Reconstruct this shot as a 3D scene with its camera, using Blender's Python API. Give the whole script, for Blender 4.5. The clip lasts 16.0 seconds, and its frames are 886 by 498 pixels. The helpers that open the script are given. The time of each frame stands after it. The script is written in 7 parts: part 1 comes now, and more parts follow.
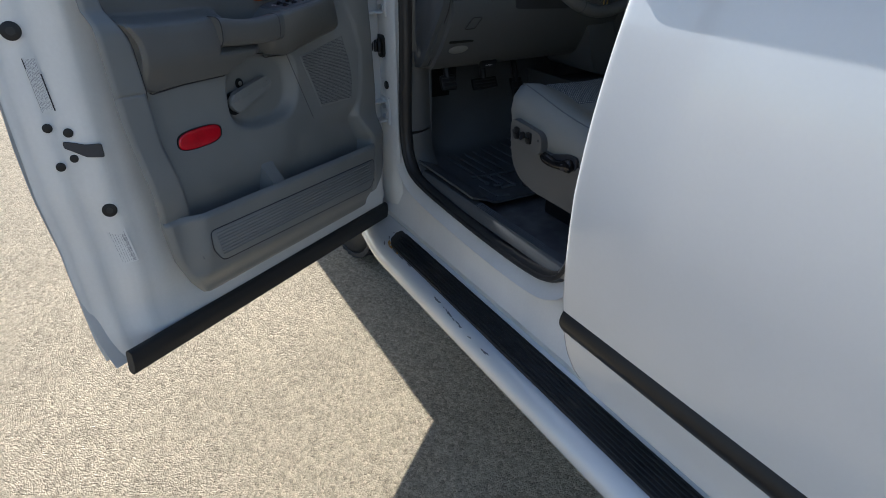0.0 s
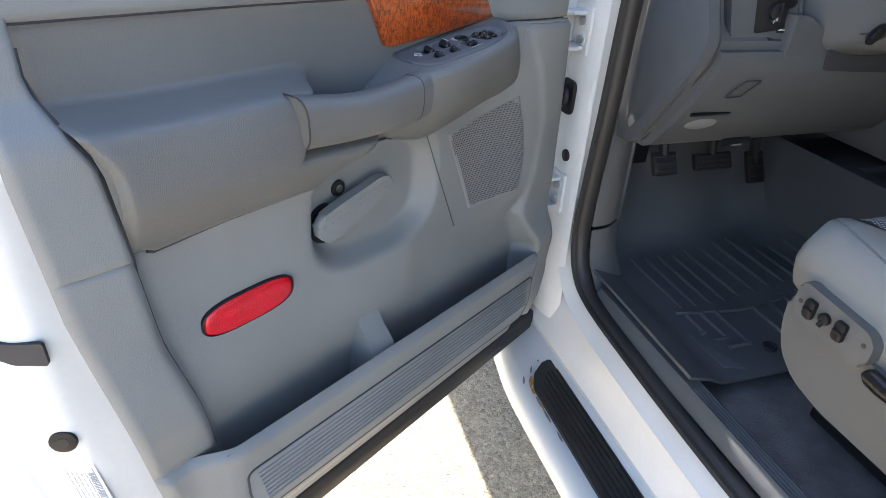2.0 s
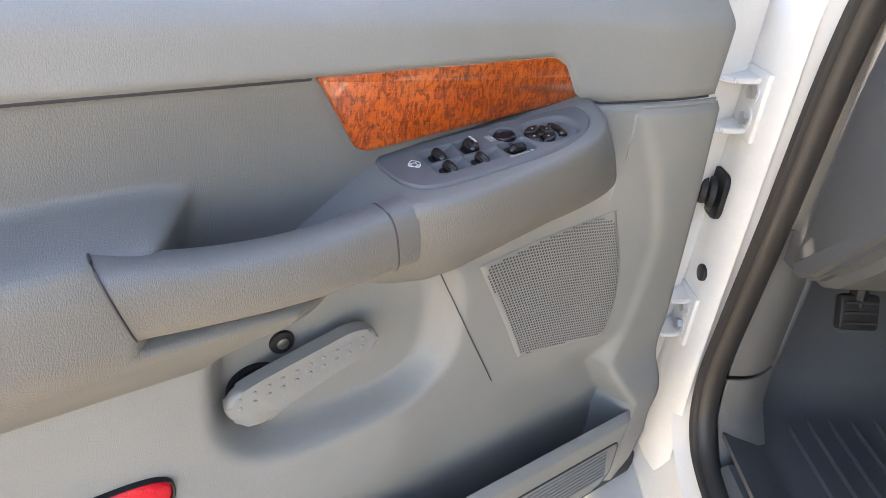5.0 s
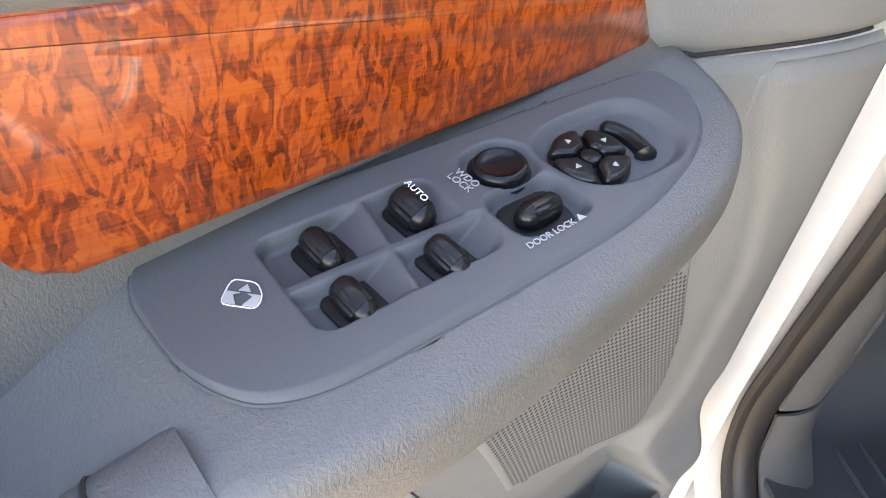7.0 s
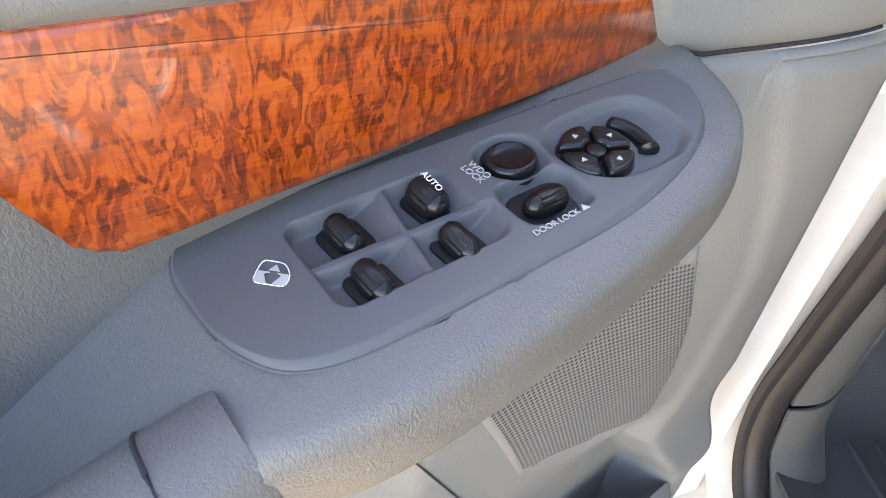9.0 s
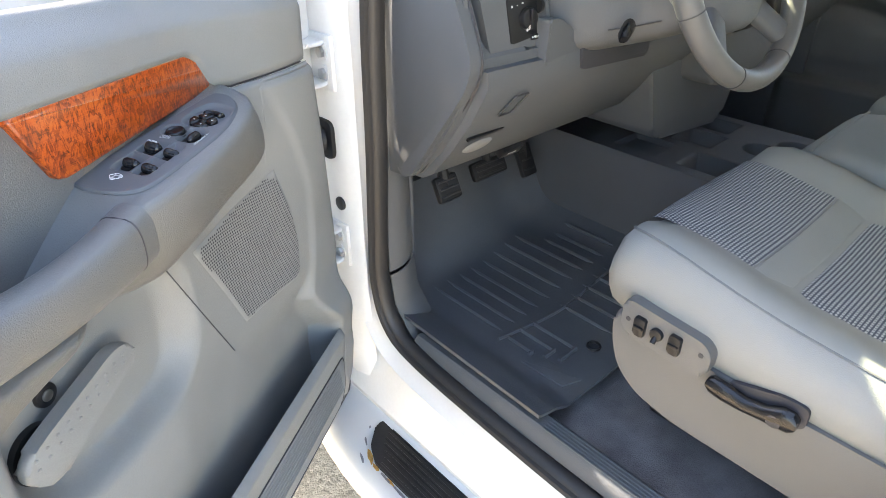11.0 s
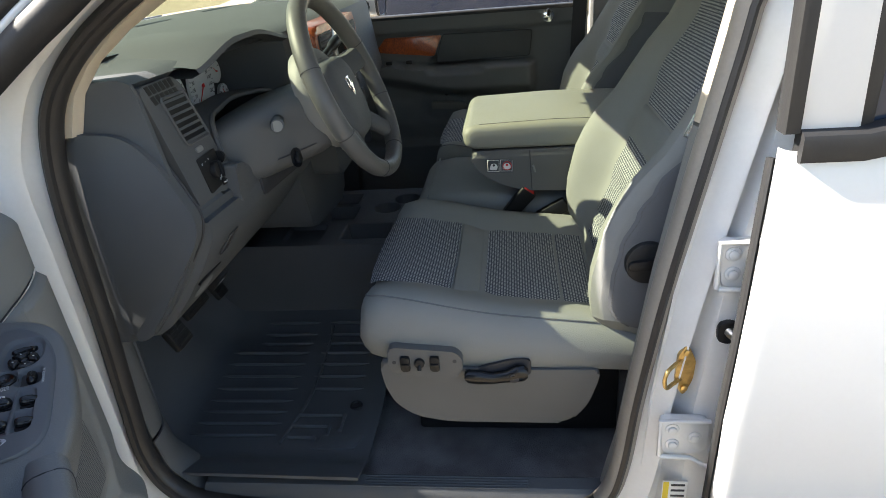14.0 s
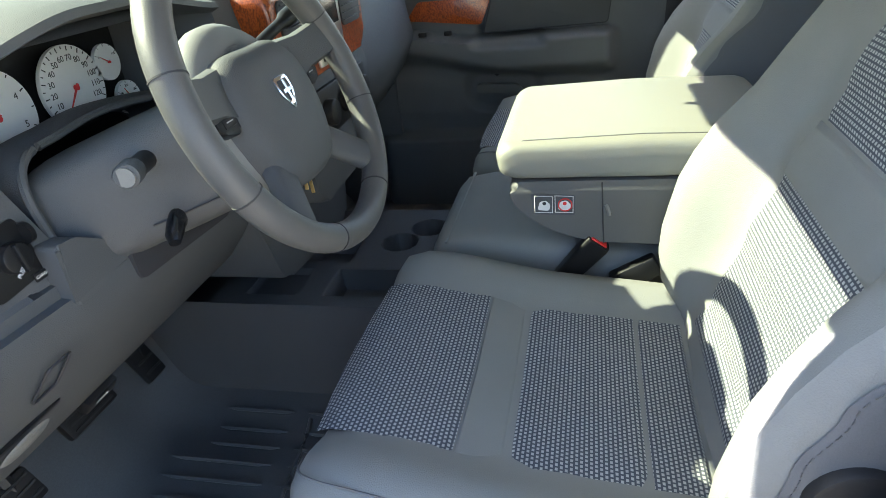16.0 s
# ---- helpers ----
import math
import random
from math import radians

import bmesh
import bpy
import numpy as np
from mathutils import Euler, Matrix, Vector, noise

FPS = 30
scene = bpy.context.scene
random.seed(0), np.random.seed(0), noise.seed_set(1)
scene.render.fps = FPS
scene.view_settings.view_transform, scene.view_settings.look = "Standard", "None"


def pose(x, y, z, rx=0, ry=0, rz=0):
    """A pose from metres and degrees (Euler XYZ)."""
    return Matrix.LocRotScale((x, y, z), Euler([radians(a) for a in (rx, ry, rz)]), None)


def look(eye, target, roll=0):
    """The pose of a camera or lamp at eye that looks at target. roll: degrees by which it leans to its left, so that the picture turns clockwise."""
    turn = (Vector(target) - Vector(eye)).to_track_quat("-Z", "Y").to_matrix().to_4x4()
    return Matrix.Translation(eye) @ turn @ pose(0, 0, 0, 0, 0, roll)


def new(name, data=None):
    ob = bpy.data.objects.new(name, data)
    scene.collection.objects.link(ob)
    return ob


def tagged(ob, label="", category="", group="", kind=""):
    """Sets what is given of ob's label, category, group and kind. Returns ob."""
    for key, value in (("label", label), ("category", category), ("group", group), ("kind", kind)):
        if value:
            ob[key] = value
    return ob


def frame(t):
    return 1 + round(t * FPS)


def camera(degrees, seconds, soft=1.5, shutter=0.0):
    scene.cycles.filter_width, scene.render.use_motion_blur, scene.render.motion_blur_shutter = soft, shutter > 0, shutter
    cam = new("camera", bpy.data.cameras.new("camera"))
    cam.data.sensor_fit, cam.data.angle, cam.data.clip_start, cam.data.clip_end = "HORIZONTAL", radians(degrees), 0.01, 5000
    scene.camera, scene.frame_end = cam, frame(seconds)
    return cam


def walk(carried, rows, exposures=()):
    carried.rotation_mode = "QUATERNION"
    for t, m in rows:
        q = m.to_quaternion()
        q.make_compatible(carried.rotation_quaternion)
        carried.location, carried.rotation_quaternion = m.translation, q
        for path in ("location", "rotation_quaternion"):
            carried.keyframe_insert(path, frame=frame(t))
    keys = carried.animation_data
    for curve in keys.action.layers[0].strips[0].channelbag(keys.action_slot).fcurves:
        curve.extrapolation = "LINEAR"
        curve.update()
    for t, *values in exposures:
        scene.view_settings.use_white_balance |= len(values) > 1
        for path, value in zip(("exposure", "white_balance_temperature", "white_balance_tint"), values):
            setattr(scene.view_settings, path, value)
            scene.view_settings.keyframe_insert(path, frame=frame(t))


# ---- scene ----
cam = camera(71.2, 16.0, soft=0.7)
PATH = [
    (0, (-0.8310, -1.8987, 1.4041), (0.0342, -0.3621, 0.4605), 0.17),
    (0.5, (-0.7870, -1.6848, 1.4171), (-0.0260, -0.1108, 0.4458), 1.41),
    (1, (-0.7470, -1.4786, 1.4163), (-0.0477, 0.1078, 0.4192), 1.53),
    (1.5, (-0.7030, -1.2613, 1.4171), (-0.0001, 0.3114, 0.4010), 2.95),
    (2, (-0.6370, -1.1291, 1.4189), (-0.0761, 0.4888, 0.3856), 3.51),
    (2.5, (-0.5410, -1.0323, 1.4343), (-0.2271, 0.6373, 0.3788), 4.17),
    (3, (-0.4640, -0.9846, 1.4471), (-0.3840, 0.7168, 0.3988), 2.94),
    (3.5, (-0.4220, -0.9510, 1.4595), (-0.4680, 0.7558, 0.4180), 2.52),
    (4, (-0.4040, -0.9311, 1.4566), (-0.4990, 0.7795, 0.4247), 2.13),
    (4.2, (-0.4040, -0.9201, 1.4561), (-0.4960, 0.7860, 0.4165), 2.33),
    (6.3, (-0.4130, -0.5585, 1.3549), (-0.1300, 1.0510, 0.2018), 4.05),
    (6.5, (-0.4050, -0.5306, 1.3516), (-0.1400, 1.0519, 0.1577), 4.24),
    (7, (-0.3870, -0.4822, 1.3373), (-0.1740, 1.0380, 0.0553), 4.67),
    (7.5, (-0.3750, -0.4635, 1.3304), (-0.2220, 1.0236, 0.0019), 4.36),
    (8, (-0.3720, -0.4537, 1.3270), (-0.2440, 1.0251, -0.0135), 4.00),
    (8.2, (-0.3720, -0.4527, 1.3259), (-0.2460, 1.0214, -0.0199), 4.10),
    (10.3, (-0.4780, -0.7050, 1.3910), (0.1790, 0.7280, 0.3300), 2.93),
    (10.5, (-0.4985, -0.7520, 1.3970), (0.3270, 0.6150, 0.3660), 2.95),
    (11, (-0.5411, -0.9100, 1.4523), (0.5510, 0.2769, 0.4481), 0.26),
    (11.5, (-0.5986, -0.9639, 1.4564), (0.7568, 0.0095, 0.5479), -1.97),
    (12, (-0.6540, -0.9013, 1.4722), (0.9979, -0.2624, 0.5431), -3.68),
    (12.5, (-0.7040, -0.8466, 1.5077), (1.0304, -0.4245, 0.6056), -4.08),
    (13, (-0.7560, -0.8216, 1.5505), (1.0168, -0.5195, 0.6754), -5.35),
    (13.5, (-0.7810, -0.8027, 1.5677), (1.0056, -0.5541, 0.7037), -4.84),
    (14, (-0.7780, -0.8038, 1.5667), (1.0087, -0.5622, 0.7010), -4.94),
    (14.5, (-0.7670, -0.8110, 1.5620), (1.0238, -0.5762, 0.7031), -5.44),
    (15, (-0.6820, -0.8322, 1.5370), (1.1054, -0.6281, 0.6632), -5.33),
    (15.5, (-0.4370, -0.8349, 1.5011), (1.3271, -0.5590, 0.6001), -4.82),
    (16, (-0.2140, -0.8200, 1.4994), (1.4873, -0.3589, 0.5545), -6.96),
]
EXPOSURES = [(0, 1.11, 6000, 10), (0.5, 1.36, 5983, 10), (1, 1.93, 6167, 10), (1.5, 2.53, 6300, 12), (2, 3.08, 6600, 14), (2.5, 3.43, 7250, 16), (3.5, 3.72, 7841, 17), (4.2, 3.76, 7835, 17), (6.3, 4.05, 8017, 19), (8.2, 4.24, 7900, 19), (10.3, 4.0, 7500, 14), (11, 4.05, 7400, 14), (11.5, 3.96, 7350, 12), (12, 3.40, 7300, 12), (12.5, 2.92, 7200, 12), (13.5, 2.36, 6864, 11), (14.5, 2.32, 6729, 10), (15, 2.40, 6686, 10), (15.5, 2.62, 6643, 10), (16, 3.35, 6400, 11)]
walk(cam, [(t, look(eye, target, roll)) for t, eye, target, roll in PATH], EXPOSURES)
# ---- world and light ----
SUN_FROM = Vector((0.015, 1.0, 0.8)).normalized()
world = bpy.data.worlds.new("world")
scene.world = world
world.use_nodes = True
sky = world.node_tree.nodes.new("ShaderNodeTexSky")
sky.sky_type = "NISHITA"
sky.sun_disc = False
sky.sun_elevation = math.asin(SUN_FROM.z)
sky.sun_rotation = math.atan2(SUN_FROM.x, SUN_FROM.y)
background = world.node_tree.nodes["Background"]
world.node_tree.links.new(sky.outputs[0], background.inputs[0])
background.inputs[1].default_value = 0.095
sun_data = bpy.data.lights.new("sun", "SUN")
sun_data.energy, sun_data.angle, sun_data.color = 5.0, radians(0.53), (1.0, 0.95, 0.86)
sun = new("sun", sun_data)
sun.matrix_world = look(SUN_FROM * 30, (0, 0, 0))


# ---- materials ----
def material(name, color, rough=0.5, metal=0.0, vary=0.12, vary_scale=6.0, bump=0.0, bump_scale=300.0, coat=0.0, cells=False, spec=0.5):
    """A surface with two scales of colour change and fine relief."""
    m = bpy.data.materials.new(name)
    m.use_nodes = True
    n, l = m.node_tree.nodes, m.node_tree.links
    b = n["Principled BSDF"]
    b.inputs["Roughness"].default_value, b.inputs["Metallic"].default_value = rough, metal
    b.inputs["Coat Weight"].default_value, b.inputs["Coat Roughness"].default_value = coat, 0.04
    b.inputs["Specular IOR Level"].default_value = spec
    place = n.new("ShaderNodeTexCoord")
    big = n.new("ShaderNodeTexNoise")
    big.inputs["Scale"].default_value, big.inputs["Detail"].default_value = vary_scale, 6
    fine = n.new("ShaderNodeTexNoise")
    fine.inputs["Scale"].default_value, fine.inputs["Detail"].default_value = bump_scale * 0.5, 3
    for k in (big, fine):
        l.new(place.outputs["Object"], k.inputs["Vector"])
    mix = n.new("ShaderNodeMath")
    mix.operation = "MULTIPLY_ADD"
    l.new(fine.outputs["Fac"], mix.inputs[0])
    mix.inputs[1].default_value = 0.4
    l.new(big.outputs["Fac"], mix.inputs[2])
    ramp = n.new("ShaderNodeValToRGB")
    ramp.color_ramp.elements[0].position, ramp.color_ramp.elements[1].position = 0.45, 0.95
    ramp.color_ramp.elements[0].color = (*[c * (1 - vary) for c in color], 1)
    ramp.color_ramp.elements[1].color = (*[min(1, c * (1 + vary)) for c in color], 1)
    l.new(mix.outputs[0], ramp.inputs[0])
    l.new(ramp.outputs[0], b.inputs["Base Color"])
    if bump:
        if cells == "hide":
            # wrinkled hide: warped, drawn-out noise
            stretch = n.new("ShaderNodeMapping")
            stretch.inputs["Scale"].default_value = (1.0, 1.0, 0.55)
            stretch.inputs["Rotation"].default_value = (0.6, 0.3, 0.2)
            l.new(place.outputs["Object"], stretch.inputs["Vector"])
            relief = n.new("ShaderNodeTexNoise")
            relief.inputs["Scale"].default_value, relief.inputs["Detail"].default_value, relief.inputs["Distortion"].default_value = bump_scale, 2, 0.6
            l.new(stretch.outputs[0], relief.inputs["Vector"])
            height = relief.outputs["Fac"]
        elif cells:
            relief = n.new("ShaderNodeTexVoronoi")
            relief.inputs["Scale"].default_value = bump_scale
            l.new(place.outputs["Object"], relief.inputs["Vector"])
            height = relief.outputs["Distance"]
        else:
            height = fine.outputs["Fac"]
        k = n.new("ShaderNodeBump")
        k.inputs["Strength"].default_value, k.inputs["Distance"].default_value = bump, 0.001
        l.new(height, k.inputs["Height"])
        l.new(k.outputs[0], b.inputs["Normal"])
    return m


PAINT = material("white_paint", (0.575, 0.585, 0.59), 0.22, vary=0.02, coat=0.6)
JAMB = material("jamb_paint", (0.66, 0.66, 0.65), 0.3, vary=0.05, vary_scale=9, coat=0.3)
GREY = material("grey_trim", (0.2, 0.202, 0.197), 0.52, vary=0.09, bump=0.35, bump_scale=1000, cells="hide", spec=0.4)
MID = material("mid_grey_vinyl", (0.125, 0.125, 0.12), 0.46, vary=0.09, bump=0.5, bump_scale=950, cells="hide", spec=0.45)
LEATHER = material("wheel_leather", (0.088, 0.089, 0.089), 0.42, vary=0.08, bump=0.2, bump_scale=1300, cells=True, spec=0.4)
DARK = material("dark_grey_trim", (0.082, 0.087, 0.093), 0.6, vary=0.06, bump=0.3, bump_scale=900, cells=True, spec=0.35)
PLATE = material("switch_plate_plastic", (0.09, 0.093, 0.098), 0.5, vary=0.04, bump=0.12, bump_scale=1500, spec=0.4)
BLACK = material("black_plastic", (0.012, 0.012, 0.013), 0.42, vary=0.1, bump=0.1, spec=0.3)
GLOSS = material("gloss_black_plastic", (0.009, 0.009, 0.01), 0.25, vary=0.1, spec=0.35)
RUBBER = material("black_rubber", (0.014, 0.014, 0.015), 0.6, vary=0.2, bump=0.2, bump_scale=500)
SEAL = material("seal_rubber", (0.026, 0.024, 0.023), 0.5, vary=0.15, bump=0.15, bump_scale=400)
MATR = material("mat_rubber", (0.08, 0.084, 0.089), 0.42, vary=0.25, vary_scale=4, bump=0.25, bump_scale=700, cells=True)
# far door trim: driver's door grey, darkened for the shade deep in the cab
FAR = material("far_door_shaded_vinyl", (0.115, 0.12, 0.125), 0.55, vary=0.08, bump=0.3, bump_scale=900, cells=True, spec=0.35)
CARPET = material("carpet", (0.15, 0.142, 0.141), 0.95, vary=0.4, vary_scale=14, bump=1.0, bump_scale=900, spec=0.1)
CLOTH = material("grey_cloth", (0.225, 0.229, 0.221), 0.85, vary=0.06, bump=0.5, bump_scale=1400, spec=0.2)
# side cloth is the grey cloth darkened for shade; the seam line uses it too
FLANK = material("shaded_side_cloth", (0.13, 0.135, 0.142), 0.8, vary=0.06, bump=0.3, bump_scale=1200, spec=0.3)
SHIELD = material("seat_shield_plastic", (0.116, 0.116, 0.113), 0.55, vary=0.05, bump=0.25, bump_scale=900, cells=True, spec=0.35)
BEIGE = material("pillar_trim", (0.48, 0.415, 0.32), 0.6, vary=0.05, bump=0.2, bump_scale=600)
METAL = material("bare_metal", (0.5, 0.5, 0.5), 0.3, 1.0, vary=0.1)
BRASS = material("zinc_yellow_metal", (0.55, 0.38, 0.15), 0.35, 0.9, vary=0.3, vary_scale=60)
CHROME = material("chrome", (0.75, 0.75, 0.77), 0.12, 1.0, vary=0.03)
RED = material("red_reflector", (0.58, 0.003, 0.014), 0.14, vary=0.15, vary_scale=40, coat=0.3, spec=0.4, bump=0.4, bump_scale=520, cells=True)
PAD = material("step_pad_rubber", (0.014, 0.014, 0.015), 0.6, vary=0.3, vary_scale=20, bump=0.6, bump_scale=260)
WHITE = material("white_print", (0.75, 0.75, 0.74), 0.5, vary=0.03)
PALE = material("pale_grey_print", (0.4, 0.4, 0.4), 0.5, vary=0.08)
FADED = material("faded_print", (0.33, 0.33, 0.34), 0.6, vary=0.2)
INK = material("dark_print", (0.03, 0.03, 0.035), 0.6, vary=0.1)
REDP = material("red_print", (0.65, 0.03, 0.03), 0.5, vary=0.1)
YELLOW = material("yellow_print", (0.75, 0.55, 0.05), 0.5, vary=0.1)
FACE = material("gauge_face", (0.72, 0.73, 0.72), 0.4, vary=0.03)
ORANGE = material("rust_chip", (0.45, 0.24, 0.06), 0.8, vary=0.3, vary_scale=80)


# ---- building helpers ----
def finish(bm, sharp=40):
    bmesh.ops.recalc_face_normals(bm, faces=bm.faces)
    limit = radians(sharp)
    for f in bm.faces:
        f.smooth = True
    for e in bm.edges:
        if len(e.link_faces) == 2 and e.calc_face_angle(0) > limit:
            e.smooth = False


def part(name, bm, mat, parent, label="", sharp=40, fix=True):
    """Links a bmesh as one mesh object under a thing or a part."""
    if fix:
        finish(bm, sharp)
    me = bpy.data.meshes.new(name)
    bm.to_mesh(me)
    bm.free()
    me.materials.append(mat)
    ob = new(name, me)
    if parent:
        ob.parent = parent
    return tagged(ob, label) if label else ob


def thing(name, label, category, kind="", group="", m=None):
    ob = new(name)
    ob.empty_display_size = 0.05
    if m is not None:
        ob.matrix_world = m
    return tagged(ob, label, category, group, kind)


def box(x0, x1, y0, y1, z0, z1, r=0.0, seg=2, bm=None):
    bm = bm or bmesh.new()
    made = bmesh.ops.create_cube(bm, size=1, matrix=Matrix.LocRotScale(((x0 + x1) / 2, (y0 + y1) / 2, (z0 + z1) / 2), None, (abs(x1 - x0), abs(y1 - y0), abs(z1 - z0))))
    if r:
        edges = list({e for v in made["verts"] for e in v.link_edges})
        bmesh.ops.bevel(bm, geom=edges, offset=r, segments=seg, profile=0.5, affect="EDGES")
    return bm


def rounded(points, r, n=5):
    """A closed outline with its corners rounded."""
    out, k = [], len(points)
    for i, p in enumerate(points):
        p = Vector(p)
        a, b = Vector(points[i - 1]) - p, Vector(points[(i + 1) % k]) - p
        d = min(r, a.length * 0.48, b.length * 0.48)
        a, b = p + a.normalized() * d, p + b.normalized() * d
        for j in range(n + 1):
            t = j / n
            out.append(a * (1 - t) ** 2 + p * 2 * t * (1 - t) + b * t * t)
    return [tuple(v) for v in out]


AX = {"x": lambda a, p: (a, p[0], p[1]), "y": lambda a, p: (p[0], a, p[1]), "z": lambda a, p: (p[0], p[1], a)}


def prism(points, axis, a0, a1, r=0.0, seg=2, bm=None):
    """A flat outline drawn out along an axis, with its rims rounded."""
    bm = bm or bmesh.new()
    low = [bm.verts.new(AX[axis](a0, p)) for p in points]
    high = [bm.verts.new(AX[axis](a1, p)) for p in points]
    n = len(points)
    caps = [bm.faces.new(low), bm.faces.new(high)]
    for i in range(n):
        bm.faces.new((low[i], low[(i + 1) % n], high[(i + 1) % n], high[i]))
    if r:
        edges = list({e for f in caps for e in f.edges})
        bmesh.ops.bevel(bm, geom=edges, offset=r, segments=seg, profile=0.5, affect="EDGES")
    return bm


def loft(rings, closed=True, caps=True, bm=None):
    bm = bm or bmesh.new()
    rows = [[bm.verts.new(p) for p in ring] for ring in rings]
    n = len(rows[0])
    for a, b in zip(rows, rows[1:]):
        for i in range(n if closed else n - 1):
            j = (i + 1) % n
            bm.faces.new((a[i], a[j], b[j], b[i]))
    if caps and closed:
        bm.faces.new(rows[0][::-1])
        bm.faces.new(rows[-1])
    return bm


def spline(points, n=8, closed=False):
    """A smooth path through points."""
    pts, out = [Vector(p) for p in points], []
    k = len(pts)
    for i in range(k if closed else k - 1):
        p1, p2 = pts[i], pts[(i + 1) % k]
        p0 = pts[i - 1] if (closed or i) else p1 * 2 - p2
        p3 = pts[(i + 2) % k] if (closed or i < k - 2) else p2 * 2 - p1
        for j in range(n):
            t = j / n
            out.append(0.5 * (2 * p1 + (p2 - p0) * t + (2 * p0 - 5 * p1 + 4 * p2 - p3) * t * t + (3 * p1 - p0 - 3 * p2 + p3) * t ** 3))
    if not closed:
        out.append(pts[-1])
    return out


def tube(path, r, n=10, closed=False, flat=1.0, up=(1, 0, 0), bm=None):
    """A round or oval bar along a path; r may be one number or one for each point. flat: its measure along up, as part of r."""
    path = [Vector(p) for p in path]
    k, rings = len(path), []
    for i, p in enumerate(path):
        a = path[i - 1] if (closed or i) else p
        b = path[(i + 1) % k] if (closed or i < k - 1) else p
        d = (b - a).normalized()
        u = Vector(up)
        u = (u - d * u.dot(d)).normalized() if abs(u.normalized().dot(d)) < 0.98 else d.orthogonal().normalized()
        w = d.cross(u)
        q = r[i] if isinstance(r, (list, tuple)) else r
        rings.append([p + q * (flat * math.cos(2 * math.pi * j / n) * u + math.sin(2 * math.pi * j / n) * w) for j in range(n)])
    if closed:
        rings.append(rings[0])
        made = loft(rings, True, False, bm)
        bmesh.ops.remove_doubles(made, verts=made.verts, dist=1e-6)
        return made
    return loft(rings, True, True, bm)


def disc(centre, axis, r, depth, n=24, bevel=0.0, bm=None):
    """A round plate or knob: its axis points out of its face."""
    axis = Vector(axis).normalized()
    u = axis.orthogonal().normalized()
    w = axis.cross(u)
    c = Vector(centre)
    b = bevel
    steps = [(0, r), (depth - b, r)] + ([(depth - b * 0.3, r - b * 0.3), (depth, r - b)] if b else [(depth, r)])
    return loft([[c + axis * h + q * (math.cos(2 * math.pi * j / n) * u + math.sin(2 * math.pi * j / n) * w) for j in range(n)] for h, q in steps], bm=bm)


def sheet(place, nu, nv, bm=None):
    """A surface: place(u, v) with u and v from 0 to 1."""
    bm = bm or bmesh.new()
    rows = [[bm.verts.new(place(i / nu, j / nv)) for j in range(nv + 1)] for i in range(nu + 1)]
    for a, b in zip(rows, rows[1:]):
        for j in range(nv):
            bm.faces.new((a[j], b[j], b[j + 1], a[j + 1]))
    return bm


def solid(bm, t):
    """Gives a surface a thickness."""
    bmesh.ops.recalc_face_normals(bm, faces=bm.faces)
    bmesh.ops.solidify(bm, geom=list(bm.faces), thickness=t)
    return bm


def step(a, b, t):
    t = max(0.0, min(1.0, (t - a) / (b - a)))
    return t * t * (3 - 2 * t)


def along(table, t):
    """Linear reading of a table of pairs."""
    if t <= table[0][0]:
        return table[0][1]
    for (a, p), (b, q) in zip(table, table[1:]):
        if t <= b:
            return p + (q - p) * (t - a) / (b - a)
    return table[-1][1]


def smooth_along(table, t):
    if t <= table[0][0]:
        return table[0][1]
    for (a, p), (b, q) in zip(table, table[1:]):
        if t <= b:
            return p + (q - p) * step(a, b, t)
    return table[-1][1]
# ---- ground and far things ----
def asphalt():
    m = bpy.data.materials.new("worn_asphalt")
    m.use_nodes = True
    n, l = m.node_tree.nodes, m.node_tree.links
    b = n["Principled BSDF"]
    b.inputs["Roughness"].default_value = 0.9
    b.inputs["Specular IOR Level"].default_value = 0.25
    place = n.new("ShaderNodeTexCoord")
    stones = n.new("ShaderNodeTexVoronoi")
    stones.inputs["Scale"].default_value = 90
    small = n.new("ShaderNodeTexVoronoi")
    small.inputs["Scale"].default_value = 230
    big = n.new("ShaderNodeTexNoise")
    big.inputs["Scale"].default_value, big.inputs["Detail"].default_value = 2.2, 8
    for k in (stones, small, big):
        l.new(place.outputs["Object"], k.inputs["Vector"])
    ramp = n.new("ShaderNodeValToRGB")
    ramp.color_ramp.elements[0].color = (0.19, 0.155, 0.108, 1)
    ramp.color_ramp.elements[1].color = (0.88, 0.735, 0.53, 1)
    mixer = n.new("ShaderNodeMixRGB")
    mixer.inputs[0].default_value = 0.5
    l.new(stones.outputs["Color"], mixer.inputs[1])
    l.new(small.outputs["Color"], mixer.inputs[2])
    l.new(mixer.outputs[0], ramp.inputs[0])
    tone = n.new("ShaderNodeMixRGB")
    tone.blend_type = "MULTIPLY"
    tone.inputs[0].default_value = 0.3
    l.new(ramp.outputs[0], tone.inputs[1])
    l.new(big.outputs["Fac"], tone.inputs[2])
    l.new(tone.outputs[0], b.inputs["Base Color"])
    add = n.new("ShaderNodeMath")
    add.operation = "ADD"
    l.new(stones.outputs["Distance"], add.inputs[0])
    l.new(small.outputs["Distance"], add.inputs[1])
    k = n.new("ShaderNodeBump")
    k.invert = True
    k.inputs["Strength"].default_value, k.inputs["Distance"].default_value = 1.0, 0.012
    l.new(add.outputs[0], k.inputs["Height"])
    l.new(k.outputs[0], b.inputs["Normal"])
    return m


